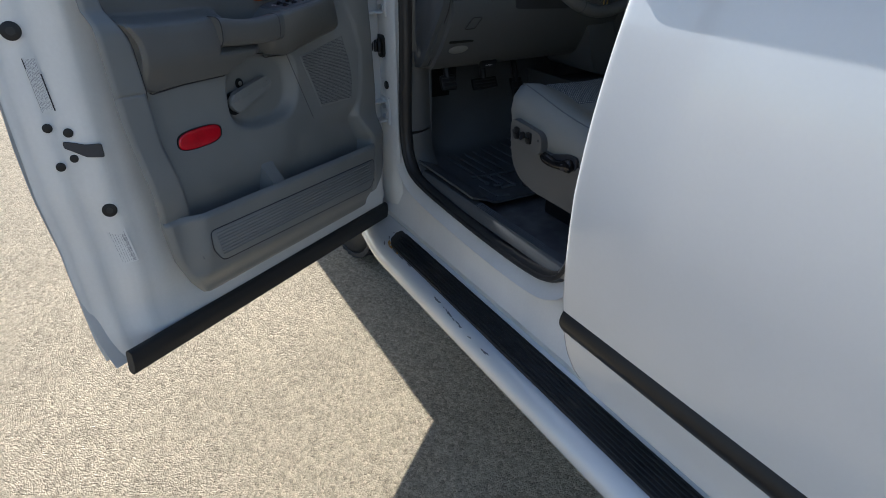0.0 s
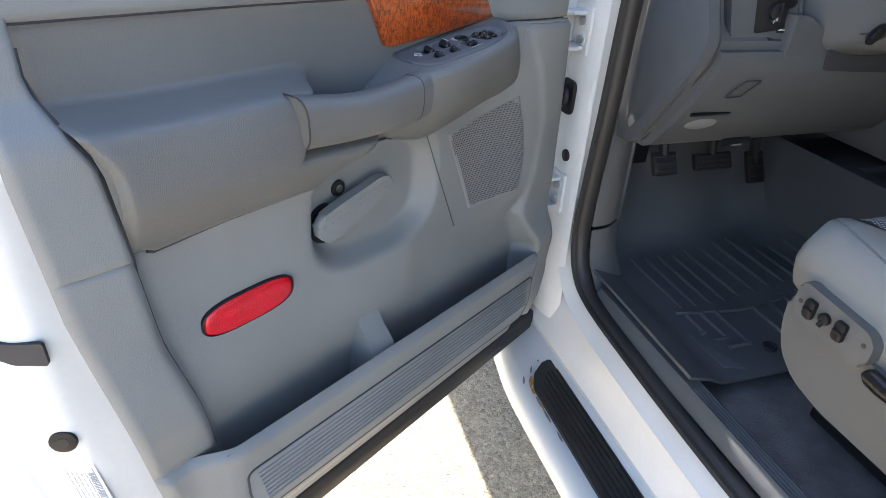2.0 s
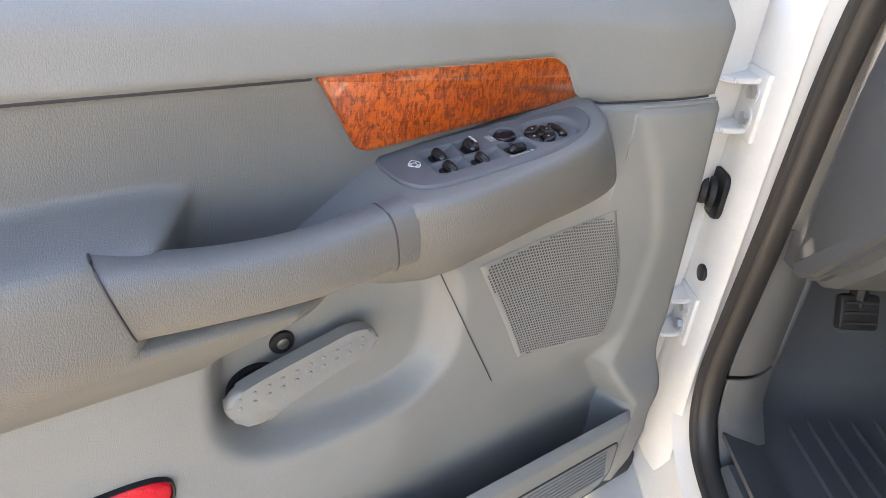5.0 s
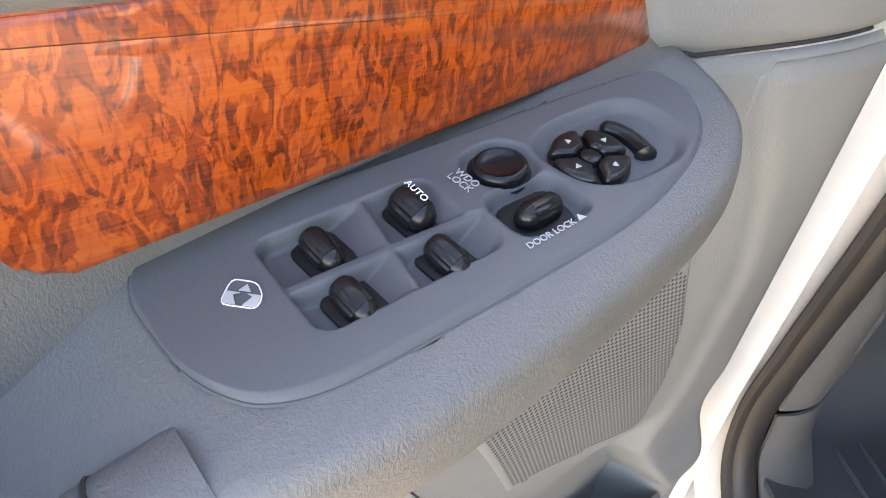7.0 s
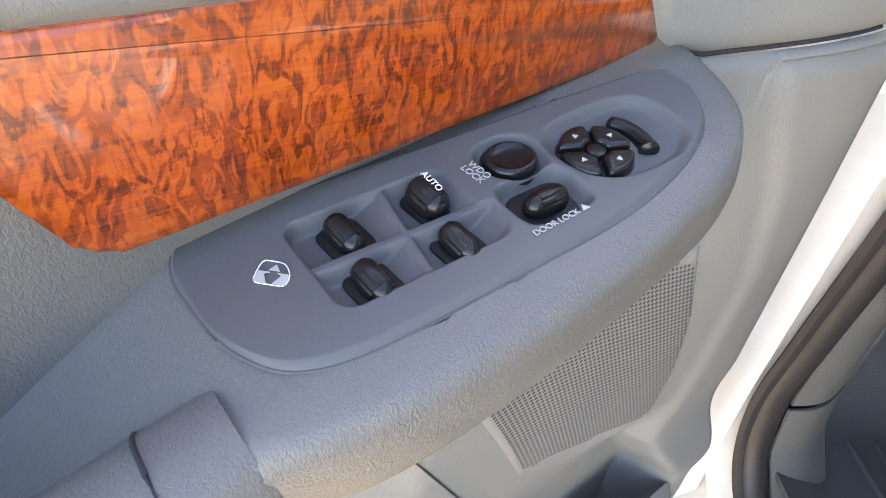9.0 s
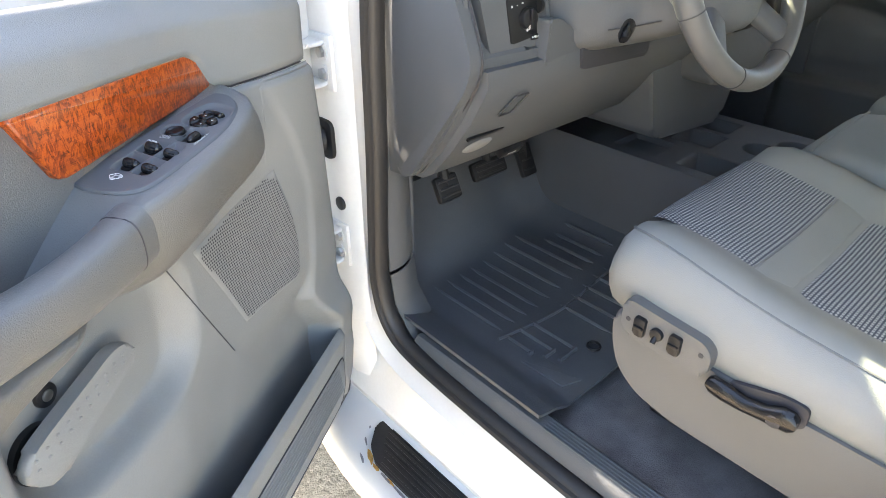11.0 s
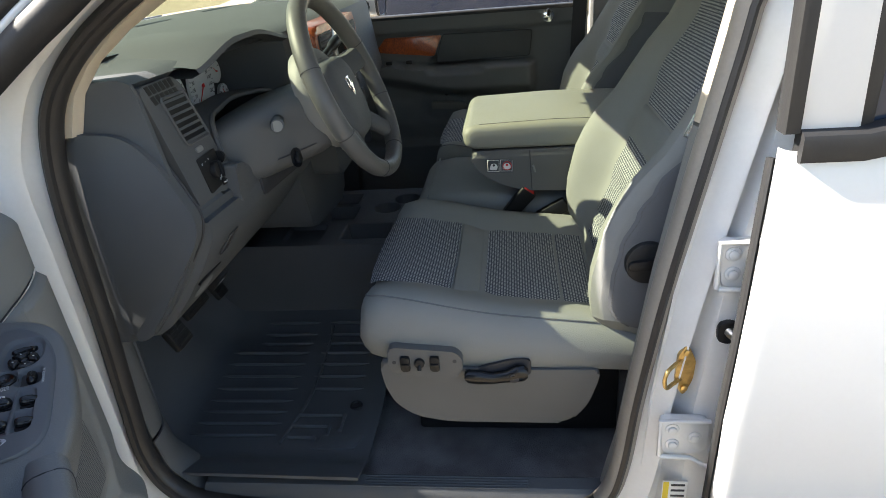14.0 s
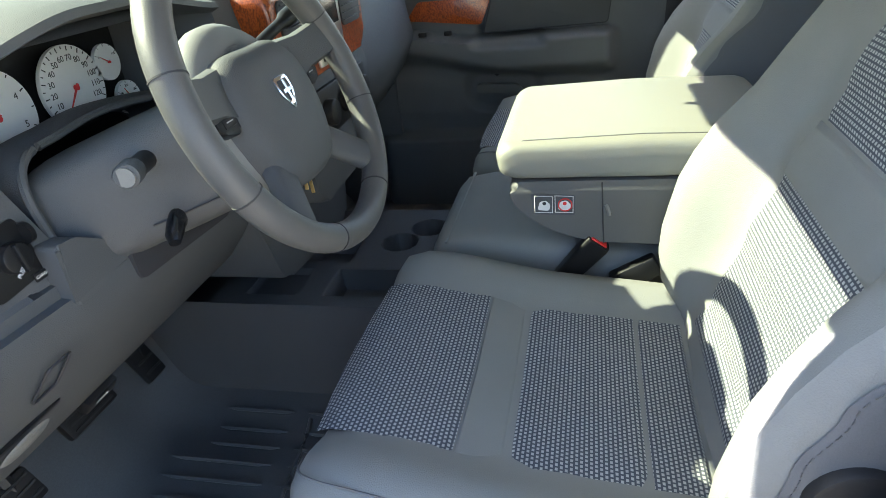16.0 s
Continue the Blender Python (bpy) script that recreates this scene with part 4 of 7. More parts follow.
for y, z, r in ((-1.105, 0.981, 0.0085), (-1.077, 0.969, 0.0085), (-1.075, 0.919, 0.0075), (-1.097, 0.906, 0.0085), (-1.037, 0.806, 0.014), (-1.123, 1.15, 0.016)):
    plug = put(part("hole_plug", disc((0, 0, -0.002), (0, 0, 1), r, 0.0035, 24, 0.001), BLACK, door, "black round hole plug"), shut_pose(y, z))
    if r > 0.013:
        part("plug_dimple", disc((0, 0, 0.0012), (0, 0, 1), r * 0.45, 0.0008, 16), RUBBER, plug)


def sticker(y, z, w, h, turn, columns, label, seed, ink, backing):
    """A printed label: broken lines of bars along its length."""
    rnd = random.Random(seed)
    s = put(part("data_sticker", prism(rounded([(-w / 2, -h / 2), (w / 2, -h / 2), (w / 2, h / 2), (-w / 2, h / 2)], 0.001, 2), "z", 0, 0.0004), backing, door, label), shut_pose(y, z) @ pose(0, 0, 0, 0, 0, turn))
    for k in range(columns):
        x = -w * 0.44 + w * 0.88 * (k + 0.5) / columns
        bars, v = bmesh.new(), -h * 0.47 + rnd.uniform(0, h * 0.06)
        while v < h * 0.46:
            run = min(rnd.uniform(0.002, 0.011), h * 0.47 - v)
            box(x - 0.00042, x + 0.00042, v, v + run, 0.0004, 0.0006, bm=bars)
            v += run + rnd.uniform(0.0012, 0.0035)
        part("print_line", bars, ink, s)
    return s


st = sticker(-1.102, 1.058, 0.021, 0.098, 8, 9, "pale data sticker with fine dark print bars", 3, FADED, JAMB)
part("code_bar", box(-0.0108, -0.0092, 0.03, 0.0485, 0.0004, 0.0008), INK, st)
part("code_bar", box(-0.0108, -0.0104, -0.048, 0.03, 0.0004, 0.0008), INK, st)
part("code_bar", box(0.0086, 0.0108, -0.0485, 0.018, 0.0004, 0.0008), INK, st)
st = sticker(-1.022, 0.722, 0.034, 0.082, 12, 7, "worn clear label with fine print and a bar code", 5, FADED, JAMB)
rnd = random.Random(11)
for k in range(24):
    thick = rnd.choice((0.0008, 0.0012, 0.0018))
    part("code_bar", box(0.0065, 0.0135, -0.038 + k * 0.0026, -0.038 + k * 0.0026 + thick, 0.0006, 0.001), FADED, st)
sticker(-1.128, 1.245, 0.03, 0.05, 5, 6, "small paper label with red and dark print bars", 8, FADED, WHITE)

# window frame of the door with its seals
FRAME = spline([(0.0, -0.13, 1.31), (0.012, -0.2, 1.4), (0.03, -0.31, 1.505), (0.06, -0.5, 1.63), (0.09, -0.72, 1.7), (0.1, -0.95, 1.7), (0.09, -1.07, 1.66), (0.06, -1.1, 1.5), (0.02, -1.105, 1.31)], 8)
part("window_frame", tube([p + Vector((-0.035, 0.0, 0)) for p in FRAME], 0.022, 10, flat=1.2), RUBBER, door)
part("frame_seal", tube([p + Vector((-0.012, 0.004, 0.012)) for p in FRAME], 0.012, 8), RUBBER, door)
part("frame_channel", tube([p + Vector((-0.03, -0.016, -0.02)) for p in FRAME], 0.012, 8), RUBBER, door)
part("belt_strip", box(-0.05, 0.01, -1.07, -0.15, 1.285, 1.303, 0.004), RUBBER, door)
# unseen mirror added to keep direct sun off the running board
part("mirror_shell", loft([[(-0.117 + 0.16 * k * math.copysign(abs(math.cos(a)) ** 0.6, math.cos(a)), -0.03 + d, 1.6 + 0.16 * k * math.copysign(abs(math.sin(a)) ** 0.6, math.sin(a))) for a in [2 * math.pi * q / 24 for q in range(24)]] for d, k in ((-0.04, 0.97), (-0.03, 1.0), (0.02, 0.95), (0.06, 0.7))]), BLACK, door, "unseen black mirror shell added to block the sun")
# ---- rear door ----
rear_door = thing("rear_door", "shut white rear door with black side moulding", "door")
SKIN = [(0.5, -0.055), (0.6, -0.08), (0.75, -0.09), (0.95, -0.096), (1.1, -0.084), (1.2, -0.066), (1.325, -0.044)]
LEAD = [(0.52, -1.15), (0.54, -1.11), (0.58, -1.088), (0.65, -1.077), (0.95, -1.08), (1.1, -1.092), (1.2, -1.102), (1.325, -1.115)]


SKIN_FIT = np.polyfit([z for z, x in SKIN], [x for z, x in SKIN], 4)


def rear_skin(u, v):
    z = 0.52 + 0.805 * v
    y = along(LEAD, z)
    d = u * u * 1.4
    z += 0.07 * v ** 3 * step(0.08, 0.45, d)
    k = max(0.0, 1 - d / 0.012)
    return (float(np.polyval(SKIN_FIT, z)) + 0.018 * (1 - math.sqrt(max(0, 1 - k * k))), y - d, z)


part("outer_panel", sheet(rear_skin, 40, 60), PAINT, rear_door, "plain white door skin")
part("edge_seal", tube([(along(SKIN, z) + 0.028, along(LEAD, z) + 0.002, z) for z in [0.56 + 0.05 * i for i in range(16)]], 0.005, 8, flat=1.6), RUBBER, rear_door)
part("side_moulding", solid(sheet(lambda u, v: (along(SKIN, 0.635 + 0.055 * v) - 0.012 * math.sin(math.pi * v) - 0.001, along(LEAD, 0.66) - 0.012 - 1.2 * u, 0.635 + 0.055 * v), 20, 8), 0.004), BLACK, rear_door, "black rubber side moulding")
part("belt_moulding", loft([[(x, y, z + lift) for x, z in rounded([(-0.056, 1.312), (-0.03, 1.312), (-0.03, 1.352), (-0.056, 1.346)], 0.005, 2)] for y, lift in ((-1.13, 0), (-1.2, 0), (-1.3, 0.02), (-1.5, 0.06), (-2.0, 0.09))]), RUBBER, rear_door, "black window belt strip")
part("window_frame", prism([(-1.125, 1.345), (-1.123, 1.7), (-1.185, 1.7), (-1.197, 1.345)], "x", -0.04, -0.01, 0.004), PAINT, rear_door)
TINT = bpy.data.materials.new("tinted_glass")
TINT.use_nodes = True
TINT.node_tree.nodes["Principled BSDF"].inputs["Base Color"].default_value = (0.02, 0.03, 0.05, 1)
TINT.node_tree.nodes["Principled BSDF"].inputs["Roughness"].default_value = 0.03
part("window_glass", box(-0.03, -0.026, -2.0, -1.19, 1.34, 1.7), TINT, rear_door, "dark tinted window glass")
part("frame_seal", prism([(-1.112, 1.345), (-1.108, 1.7), (-1.126, 1.7), (-1.13, 1.345)], "x", -0.046, -0.015, 0.003), RUBBER, rear_door)
part("window_seal", box(-0.036, -0.02, -1.212, -1.19, 1.345, 1.7, 0.004), RUBBER, rear_door)

# ---- jamb fittings ----
# sill scuff plate, kick trim and pillar trims
scuff = thing("scuff_plate", "grey ribbed sill scuff plate", "sill trim")
part("plate", loft([[(x, y, z) for x, z in ((0.052, 0.628), (0.056, 0.655), (0.064, 0.663), (0.09, 0.664), (0.1, 0.655), (0.105, 0.615))] for y in (-0.18, -0.3, -0.5, -0.7, -0.84, -0.9, -0.98)], False, False), DARK, scuff)
for k in range(5):
    x = 0.062 + 0.0065 * k
    part("rib", tube([(x, -0.5, 0.664), (x, -0.81, 0.664)], 0.0016, 6), DARK, scuff)
kick = thing("kick_panel_trim", "grey plastic kick panel trim on the front pillar", "trim")


def kick_place(u, v):
    z = 1.03 - 0.41 * v
    edge = along([(0.6, -0.2), (0.66, -0.15), (0.7, -0.112), (0.78, -0.098), (1.03, -0.09)], z)
    return (0.062 + 0.086 * u, edge - 0.005 + 0.034 * u - 0.012 * math.sin(math.pi * u), z)


part("upper_trim", solid(sheet(lambda u, v: kick_place(u, v * 0.62), 8, 16), 0.004), SHIELD, kick)
part("lower_trim", solid(sheet(lambda u, v: kick_place(u, 0.64 + 0.36 * v), 8, 12), 0.004), SHIELD, kick)
side = part("side_trim", box(0.143, 0.157, -0.068, 0.3, 0.62, 1.02, 0.006), DARK, kick)
pillar_trim = thing("pillar_trim", "beige and grey middle pillar trim", "trim")


def bp(z, a, x):
    return (x, along([(0.66, -0.93), (0.76, -0.952), (0.9, -0.968), (1.1, -0.995), (1.33, -1.035), (1.48, -1.062), (1.7, -1.085)], z) + a - 0.022, z)


for name, z0, z1, mat in (("lower_trim", 0.655, 1.327, GREY), ("upper_trim", 1.332, 1.69, BEIGE)):
    part(name, loft([[bp(z0 + (z1 - z0) * i / 12, a, x) for a, x in ((-0.01, 0.055), (0.006, 0.066), (0.012, 0.085), (0.004, 0.11), (-0.06, 0.125), (-0.16, 0.125), (-0.16, 0.05))] for i in range(13)]), mat, pillar_trim)
a_trim = thing("windscreen_pillar_trim", "beige windscreen pillar trim", "trim")
part("trim", loft([[(x, y, z) for x, y in ((0.06, yy - 0.012), (0.075, yy - 0.02), (0.1 + w, yy - 0.005), (0.11 + w, yy + 0.05), (0.06, yy + 0.06))] for yy, z, w in ((-0.14, 1.36, 0.0), (-0.165, 1.42, 0.0), (-0.2, 1.46, 0.005), (-0.25, 1.5, 0.02), (-0.34, 1.555, 0.05), (-0.48, 1.625, 0.08), (-0.65, 1.68, 0.09))]), BEIGE, a_trim)


def front_hinge(z, tall):
    h = part("door_hinge", box(-0.004, 0.004, -0.062, 0.02, z - tall, z + tall, 0.003), JAMB, truck, "white painted door hinge with bolts")
    for k in (-1, 1):
        outline = rounded([(-0.046, -0.002), (-0.05, -0.04), (-0.036, -0.052), (0.008, -0.05), (0.014, -0.03), (0.004, -0.002)], 0.012, 4)
        leaf = part("hinge_leaf", prism([(b, a) for a, b in outline], "z", z + k * tall * 0.7 - 0.003, z + k * tall * 0.7 + 0.003, 0.0015), JAMB, h)
        part("leaf_flange", tube([(b, a, z + k * (tall * 0.7 + 0.001)) for a, b in outline], 0.0042, 8, True), JAMB, leaf)
    part("pin", disc((-0.035, 0.0, z - tall - 0.006), (0, 0, 1), 0.0065, tall * 2 + 0.012, 16, 0.002), METAL, h)
    part("knuckle", disc((-0.035, 0.0, z - tall * 0.55), (0, 0, 1), 0.0105, tall * 1.1, 18, 0.002), JAMB, h)
    for k in (-1, 1):
        part("bolt", disc((-0.004, -0.04, z + k * tall * 0.38), (-1, 0, 0), 0.0095, 0.008, 6, 0.001), METAL, h)
        part("washer", disc((-0.004, -0.04, z + k * tall * 0.38), (-1, 0, 0), 0.0135, 0.002, 20), JAMB, h)
    return h


front_hinge(0.84, 0.045)
front_hinge(1.18, 0.045)
check = thing("door_check", "black rubber door check boot", "door check")
for k in range(4):
    part("bellows", disc((-0.005 - 0.011 * k, -0.018 + 0.004 * k, 1.045), (-1, 0.3, 0), 0.022 - 0.002 * (k % 2) - 0.001 * k, 0.009, 20, 0.003), RUBBER, check)
part("flange", prism(rounded([(-0.045, 1.08), (0.005, 1.08), (0.005, 1.01), (-0.045, 1.01)], 0.015), "x", -0.006, 0.002, 0.002), BLACK, check)
plug = thing("jamb_plug", "black rubber plug in the front pillar", "plug")
part("cap", disc((0.003, -0.045, 0.925), (-1, 0, 0), 0.013, 0.006, 20, 0.002), BLACK, plug)
striker = thing("door_striker", "gold zinc door striker loop on its plate", "striker")
part("plate", prism(rounded([(-1.035, 0.945), (-1.05, 0.918), (-1.062, 0.95), (-1.064, 0.985), (-1.05, 1.015), (-1.038, 0.995)], 0.008), "x", 0.014, 0.026, 0.002), BRASS, striker)
part("loop", tube(spline([(0.02, -1.048, 0.985), (0.003, -1.03, 0.985), (-0.009, -1.018, 0.982), (-0.011, -1.014, 0.967), (-0.009, -1.018, 0.952), (0.003, -1.03, 0.95), (0.02, -1.048, 0.95)], 4), 0.0032, 8), BRASS, striker)
for z in (0.935, 1.0):
    part("bolt", disc((0.0165, -1.05, z), (-1, 0, 0), 0.0055, 0.006, 12, 0.001), BRASS, striker)


def rear_hinge(z, y):
    h = part("rear_door_hinge", prism(rounded([(y, z + 0.036), (y - 0.075, z + 0.034), (y - 0.075, z - 0.03), (y - 0.01, z - 0.036)], 0.01), "x", -0.002, 0.012, 0.003), JAMB, truck, "white painted rear door hinge bolted to the pillar")
    part("rim", tube([(-0.006, y - 0.002, z - 0.034), (-0.006, y, z + 0.035), (-0.006, y - 0.075, z + 0.035)], 0.004, 8), JAMB, h)
    part("foot", tube([(-0.006, y - 0.004, z - 0.036), (-0.006, y - 0.05, z - 0.038), (-0.012, y - 0.075, z - 0.05)], 0.004, 8), JAMB, h)
    for a, b in ((-0.02, 0.016), (-0.022, -0.014), (-0.055, 0.0)):
        part("washer", disc((0.0, y + a, z + b), (-1, 0, 0), 0.011, 0.004, 20, 0.002), JAMB, h)
        part("bolt_head", disc((-0.003, y + a, z + b), (-1, 0, 0), 0.007, 0.005, 20, 0.002), JAMB, h)


rear_hinge(1.155, -1.07)
rear_hinge(0.85, -1.015)
strap = thing("rear_door_check", "metal check arm in a black slot", "door check")
part("slot", prism(rounded([(-1.085, 1.06), (-1.115, 1.06), (-1.115, 1.025), (-1.085, 1.025)], 0.012), "x", 0.0, 0.01, 0.002), BLACK, strap)
part("arm", tube([(0.004, -1.1, 1.045), (-0.02, -1.112, 1.04), (-0.03, -1.12, 1.038)], 0.008, 10), METAL, strap)
label = thing("tyre_label", "yellow and white tyre pressure label", "label")
part("paper", prism([(-1.032, 0.745), (-1.072, 0.745), (-1.072, 0.62), (-1.032, 0.62)], "x", 0.008, 0.0095), WHITE, label)
part("yellow_band", prism([(-1.033, 0.744), (-1.042, 0.744), (-1.042, 0.62), (-1.033, 0.62)], "x", 0.0072, 0.0082), YELLOW, label)
for k in range(9):
    part("print_bar", box(0.0072, 0.0082, -1.068, -1.046, 0.735 - 0.012 * k, 0.739 - 0.012 * k), INK, label)

# ---- floor mat ----
mat = thing("floor_mat", "dark rubber floor mat with raised ribs", "floor mat")


def mat_z(x, y):
    z = 0.652 + 0.03 * step(0.3, 0.5, x) + 0.0
    z += 0.30 * step(-0.08, 0.22, y) ** 1.3
    z += 0.02 * step(0.15, 0.1, x) + 0.06 * step(0.52, 0.7, x)
    return z


def mat_place(u, v):
    x0 = along([(0.0, 0.062), (0.5, 0.068), (0.6, 0.1), (0.68, 0.15), (1.0, 0.152)], v)
    x = x0 + (0.7 - x0) * u
    y = -0.49 + 0.05 * step(0.3, 0.7, x) + (0.71 - 0.05 * step(0.3, 0.7, x)) * v
    z = mat_z(x, y)
    if u < 0.06:
        z += 0.012 * (1 - u / 0.06)
    return (x, y, z)


part("mat_body", solid(sheet(mat_place, 40, 50), 0.006), MATR, mat)
for k in range(11):
    x = 0.205 + 0.0375 * k
    y0, y1 = -0.075 - 0.06 * step(7, 8, k), -0.275
    part("rib", tube([(x, y0 + (y1 - y0) * t, mat_z(x, y0 + (y1 - y0) * t) + 0.0035) for t in [i / 8 for i in range(9)]], [0.001] + [0.0048] * 7 + [0.001], 6), MATR, mat)
    if k > 3:
        part("rib", tube([(x, -0.305 - 0.13 * t, mat_z(x, -0.305 - 0.13 * t) + 0.0035) for t in [i / 5 for i in range(6)]], [0.001] + [0.0048] * 4 + [0.001], 6), MATR, mat)
part("spine", tube([(x, -0.29 - 0.03 * math.sin((x - 0.18) * 6), mat_z(x, -0.29) + 0.0035) for x in [0.18 + 0.03 * i for i in range(14)]], 0.004, 6), MATR, mat)
for a, b in (((0.2, -0.3), (0.2, -0.36)), ((0.235, -0.3), (0.235, -0.385)), ((0.27, -0.3), (0.27, -0.41)), ((0.2, -0.36), (0.19, -0.36)), ((0.235, -0.385), (0.205, -0.385)), ((0.27, -0.41), (0.22, -0.41))):
    part("mark_bar", tube([(*a, mat_z(*a) + 0.003), (*b, mat_z(*b) + 0.003)], 0.005, 6), MATR, mat)
part("mark_plate", prism(rounded([(0.165, -0.36), (0.205, -0.375), (0.21, -0.47), (0.17, -0.455)], 0.004), "z", 0.65, 0.6555, 0.002), MATR, mat)
eyelet = part("eyelet", tube([(0.3 + 0.012 * math.cos(a), -0.43 + 0.012 * math.sin(a), 0.6575) for a in [math.pi * i / 10 for i in range(20)]], 0.003, 6, True), BLACK, mat)
part("eyelet_hole", disc((0.3, -0.43, 0.652), (0, 0, 1), 0.011, 0.0045, 16), INK, mat)

# ---- dashboard ----
dash = thing("dashboard", "dark grey dashboard with wood centre trim", "dashboard")
TOPS = [(0.43, 1.436), (0.3, 1.446), (0.15, 1.453), (0.0, 1.454), (-0.1, 1.45), (-0.19, 1.442), (-0.235, 1.437)]
FRONT = [(-0.252, 1.428), (-0.258, 1.41), (-0.268, 1.34), (-0.28, 1.25), (-0.287, 1.215), (-0.289, 1.19), (-0.282, 1.165), (-0.255, 1.115), (-0.21, 1.05), (-0.165, 0.998), (-0.14, 0.988), (-0.1, 0.985), (0.2, 1.0)]


def dash_ring(x):
    bow = 0.03 * max(0.0, math.sin(math.pi * (x - 0.07) / 1.64)) ** 0.7
    cut = step(0.212, 0.236, x) * step(0.645, 0.615, x)
    well = cut * 0.19
    shy = 0.05 * step(0.19, 0.204, x) * (1 - cut) * step(0.3, 0.28, x)
    ring = []
    for y, z in TOPS:
        ring.append((x, min(y, 0.2 + 0.9 * (x - 0.078), 0.2 + 0.9 * (1.72 - x)) - (bow if y < -0.05 else 0), z - 0.022 * step(0.3, 0.08, min(x, 1.78 - x)) * step(-0.26, -0.1, y)))
    for y, z in FRONT:
        deep = well + shy + 0.03 * step(0.088, 0.1, x) * (1 - cut) * step(0.3, 0.28, x) if 1.225 < z < 1.42 else 0.0
        ring.append((x, y - bow * step(1.0, 1.1, z) + deep, z))
    return ring


XS = [0.078, 0.085, 0.1, 0.15, 0.19, 0.195, 0.2, 0.204, 0.212, 0.218, 0.224, 0.23, 0.236, 0.27, 0.31, 0.36, 0.42, 0.48, 0.54, 0.59, 0.615, 0.623, 0.63, 0.638, 0.645, 0.66, 0.72, 0.8, 0.9, 1.0, 1.1, 1.2, 1.3, 1.4, 1.5, 1.6, 1.66, 1.7]
part("dash_body", loft([dash_ring(x) for x in XS]), DARK, dash, "grained dark grey dashboard moulding", 35)
cap = rounded([(-0.125, 1.365), (-0.225, 1.357), (-0.266, 1.312), (-0.307, 1.218), (-0.296, 1.178), (-0.165, 0.997), (-0.125, 0.991)], 0.03)
part("end_cap", prism(cap, "x", 0.066, 0.094, 0.012, 3), DARK, dash, "smooth dark grey dashboard end cover")
part("cap_gap", tube([(0.088, y - 0.002, z) for y, z in cap[6:-4]], 0.0018, 6), INK, dash)
# left bezel: a leaning panel with vent and light switch
def on_bezel(x, z, lift=0.0):
    """A pose on the left bezel: local x to the right, local y up it, local z out to the seat."""
    y = along([(1.19, -0.298), (1.25, -0.289), (1.35, -0.273), (1.44, -0.259)], z)
    n = Vector((-0.06, -1, 0.13)).normalized()
    up = (Vector((0, 0, 1)) - n * n.z).normalized()
    m = Matrix((up.cross(n), up, n)).transposed().to_4x4()
    return Matrix.Translation((x, y, z)) @ m @ Matrix.Translation((0, 0, lift))


B0 = (0.17, 1.31)
bez = put(part("left_bezel", prism(rounded([(-0.08, 0.112), (0.006, 0.114), (0.026, 0.094), (0.072, -0.06), (0.084, -0.1), (0.078, -0.115), (-0.035, -0.115), (-0.048, -0.09), (-0.085, 0.1)], 0.012), "z", -0.045, 0.0, 0.006, 3), DARK, dash, "dark grey outer dashboard bezel"), on_bezel(*B0))
# main vent (sheared frame)
VENT = rounded([(-0.046, 0.086), (0.020, 0.086), (0.048, 0.006), (-0.023, 0.006)], 0.006)
# near-black flush backing stands for the shaded depth behind the slats
put(part("vent", prism(VENT, "z", -0.02, 0.0012), BLACK, bez, "outer air vent with slats, its shaded depth in black"), Matrix.Identity(4))
for k in range(7):
    t = (k + 0.5) / 7
    a = Vector((-0.046 + 0.023 * t, 0.086 - 0.08 * t))
    b = Vector((0.020 + 0.028 * t, 0.086 - 0.08 * t))
    part("vent_slat", loft([[(p.x, p.y - 0.0024, 0.0036), (p.x, p.y + 0.0014, 0.0016), (p.x, p.y + 0.0014, 0.0006), (p.x, p.y - 0.0024, 0.0022)] for p in (a, b)]), DARK, bez)
part("vent_frame", tube([(x, y, 0.0015) for x, y in VENT], 0.0025, 6, True), DARK, bez)
part("vent_wheel", prism(rounded([(-0.006, -0.004), (0.013, -0.003), (0.016, -0.012), (-0.003, -0.013)], 0.003), "z", -0.002, 0.003, 0.001), GREY, bez)
for row in (0, 1):
    for k in range(6):
        x, y = -0.072 + 0.0125 * k + row * 0.006, 0.11 - 0.016 * row + 0.0003 * k
        part("defrost_slot", prism([(x, y), (x + 0.009, y + 0.001), (x + 0.0145, y - 0.0125), (x + 0.0055, y - 0.0135)], "z", -0.004, 0.0008), BLACK, bez)
sw = part("light_switch_panel", prism(rounded([(-0.014, -0.021), (0.047, -0.018), (0.052, -0.078), (-0.006, -0.085)], 0.005), "z", -0.003, 0.0018, 0.001), BLACK, bez, "black headlight switch panel")
part("light_knob", disc((0.026, -0.052, 0.0), (0, 0, 1), 0.0155, 0.012, 24, 0.003), BLACK, sw)
part("knob_grip", box(0.0235, 0.0285, -0.066, -0.038, 0.011, 0.017, 0.0015), BLACK, sw)
part("dimmer_wheel", disc((0.046, -0.036, 0.004), (1, 0, 0), 0.011, 0.006, 20, 0.001), BLACK, sw)
for k in range(3):
    words("switch_mark", ("o", "-", "=")[k], 0.007, Matrix.Translation((-0.004 + 0.011 * k, -0.032 + 0.001 * k, 0.0022)), WHITE, sw)
words("switch_lettering", "PUSH", 0.0058, Matrix.Translation((0.021, -0.064, 0.0125)) @ pose(0, 0, 0, 0, 0, 35), WHITE, sw)
part("cargo_button", box(0.034, 0.052, -0.084, -0.075, 0.0015, 0.004, 0.001), BLACK, sw)
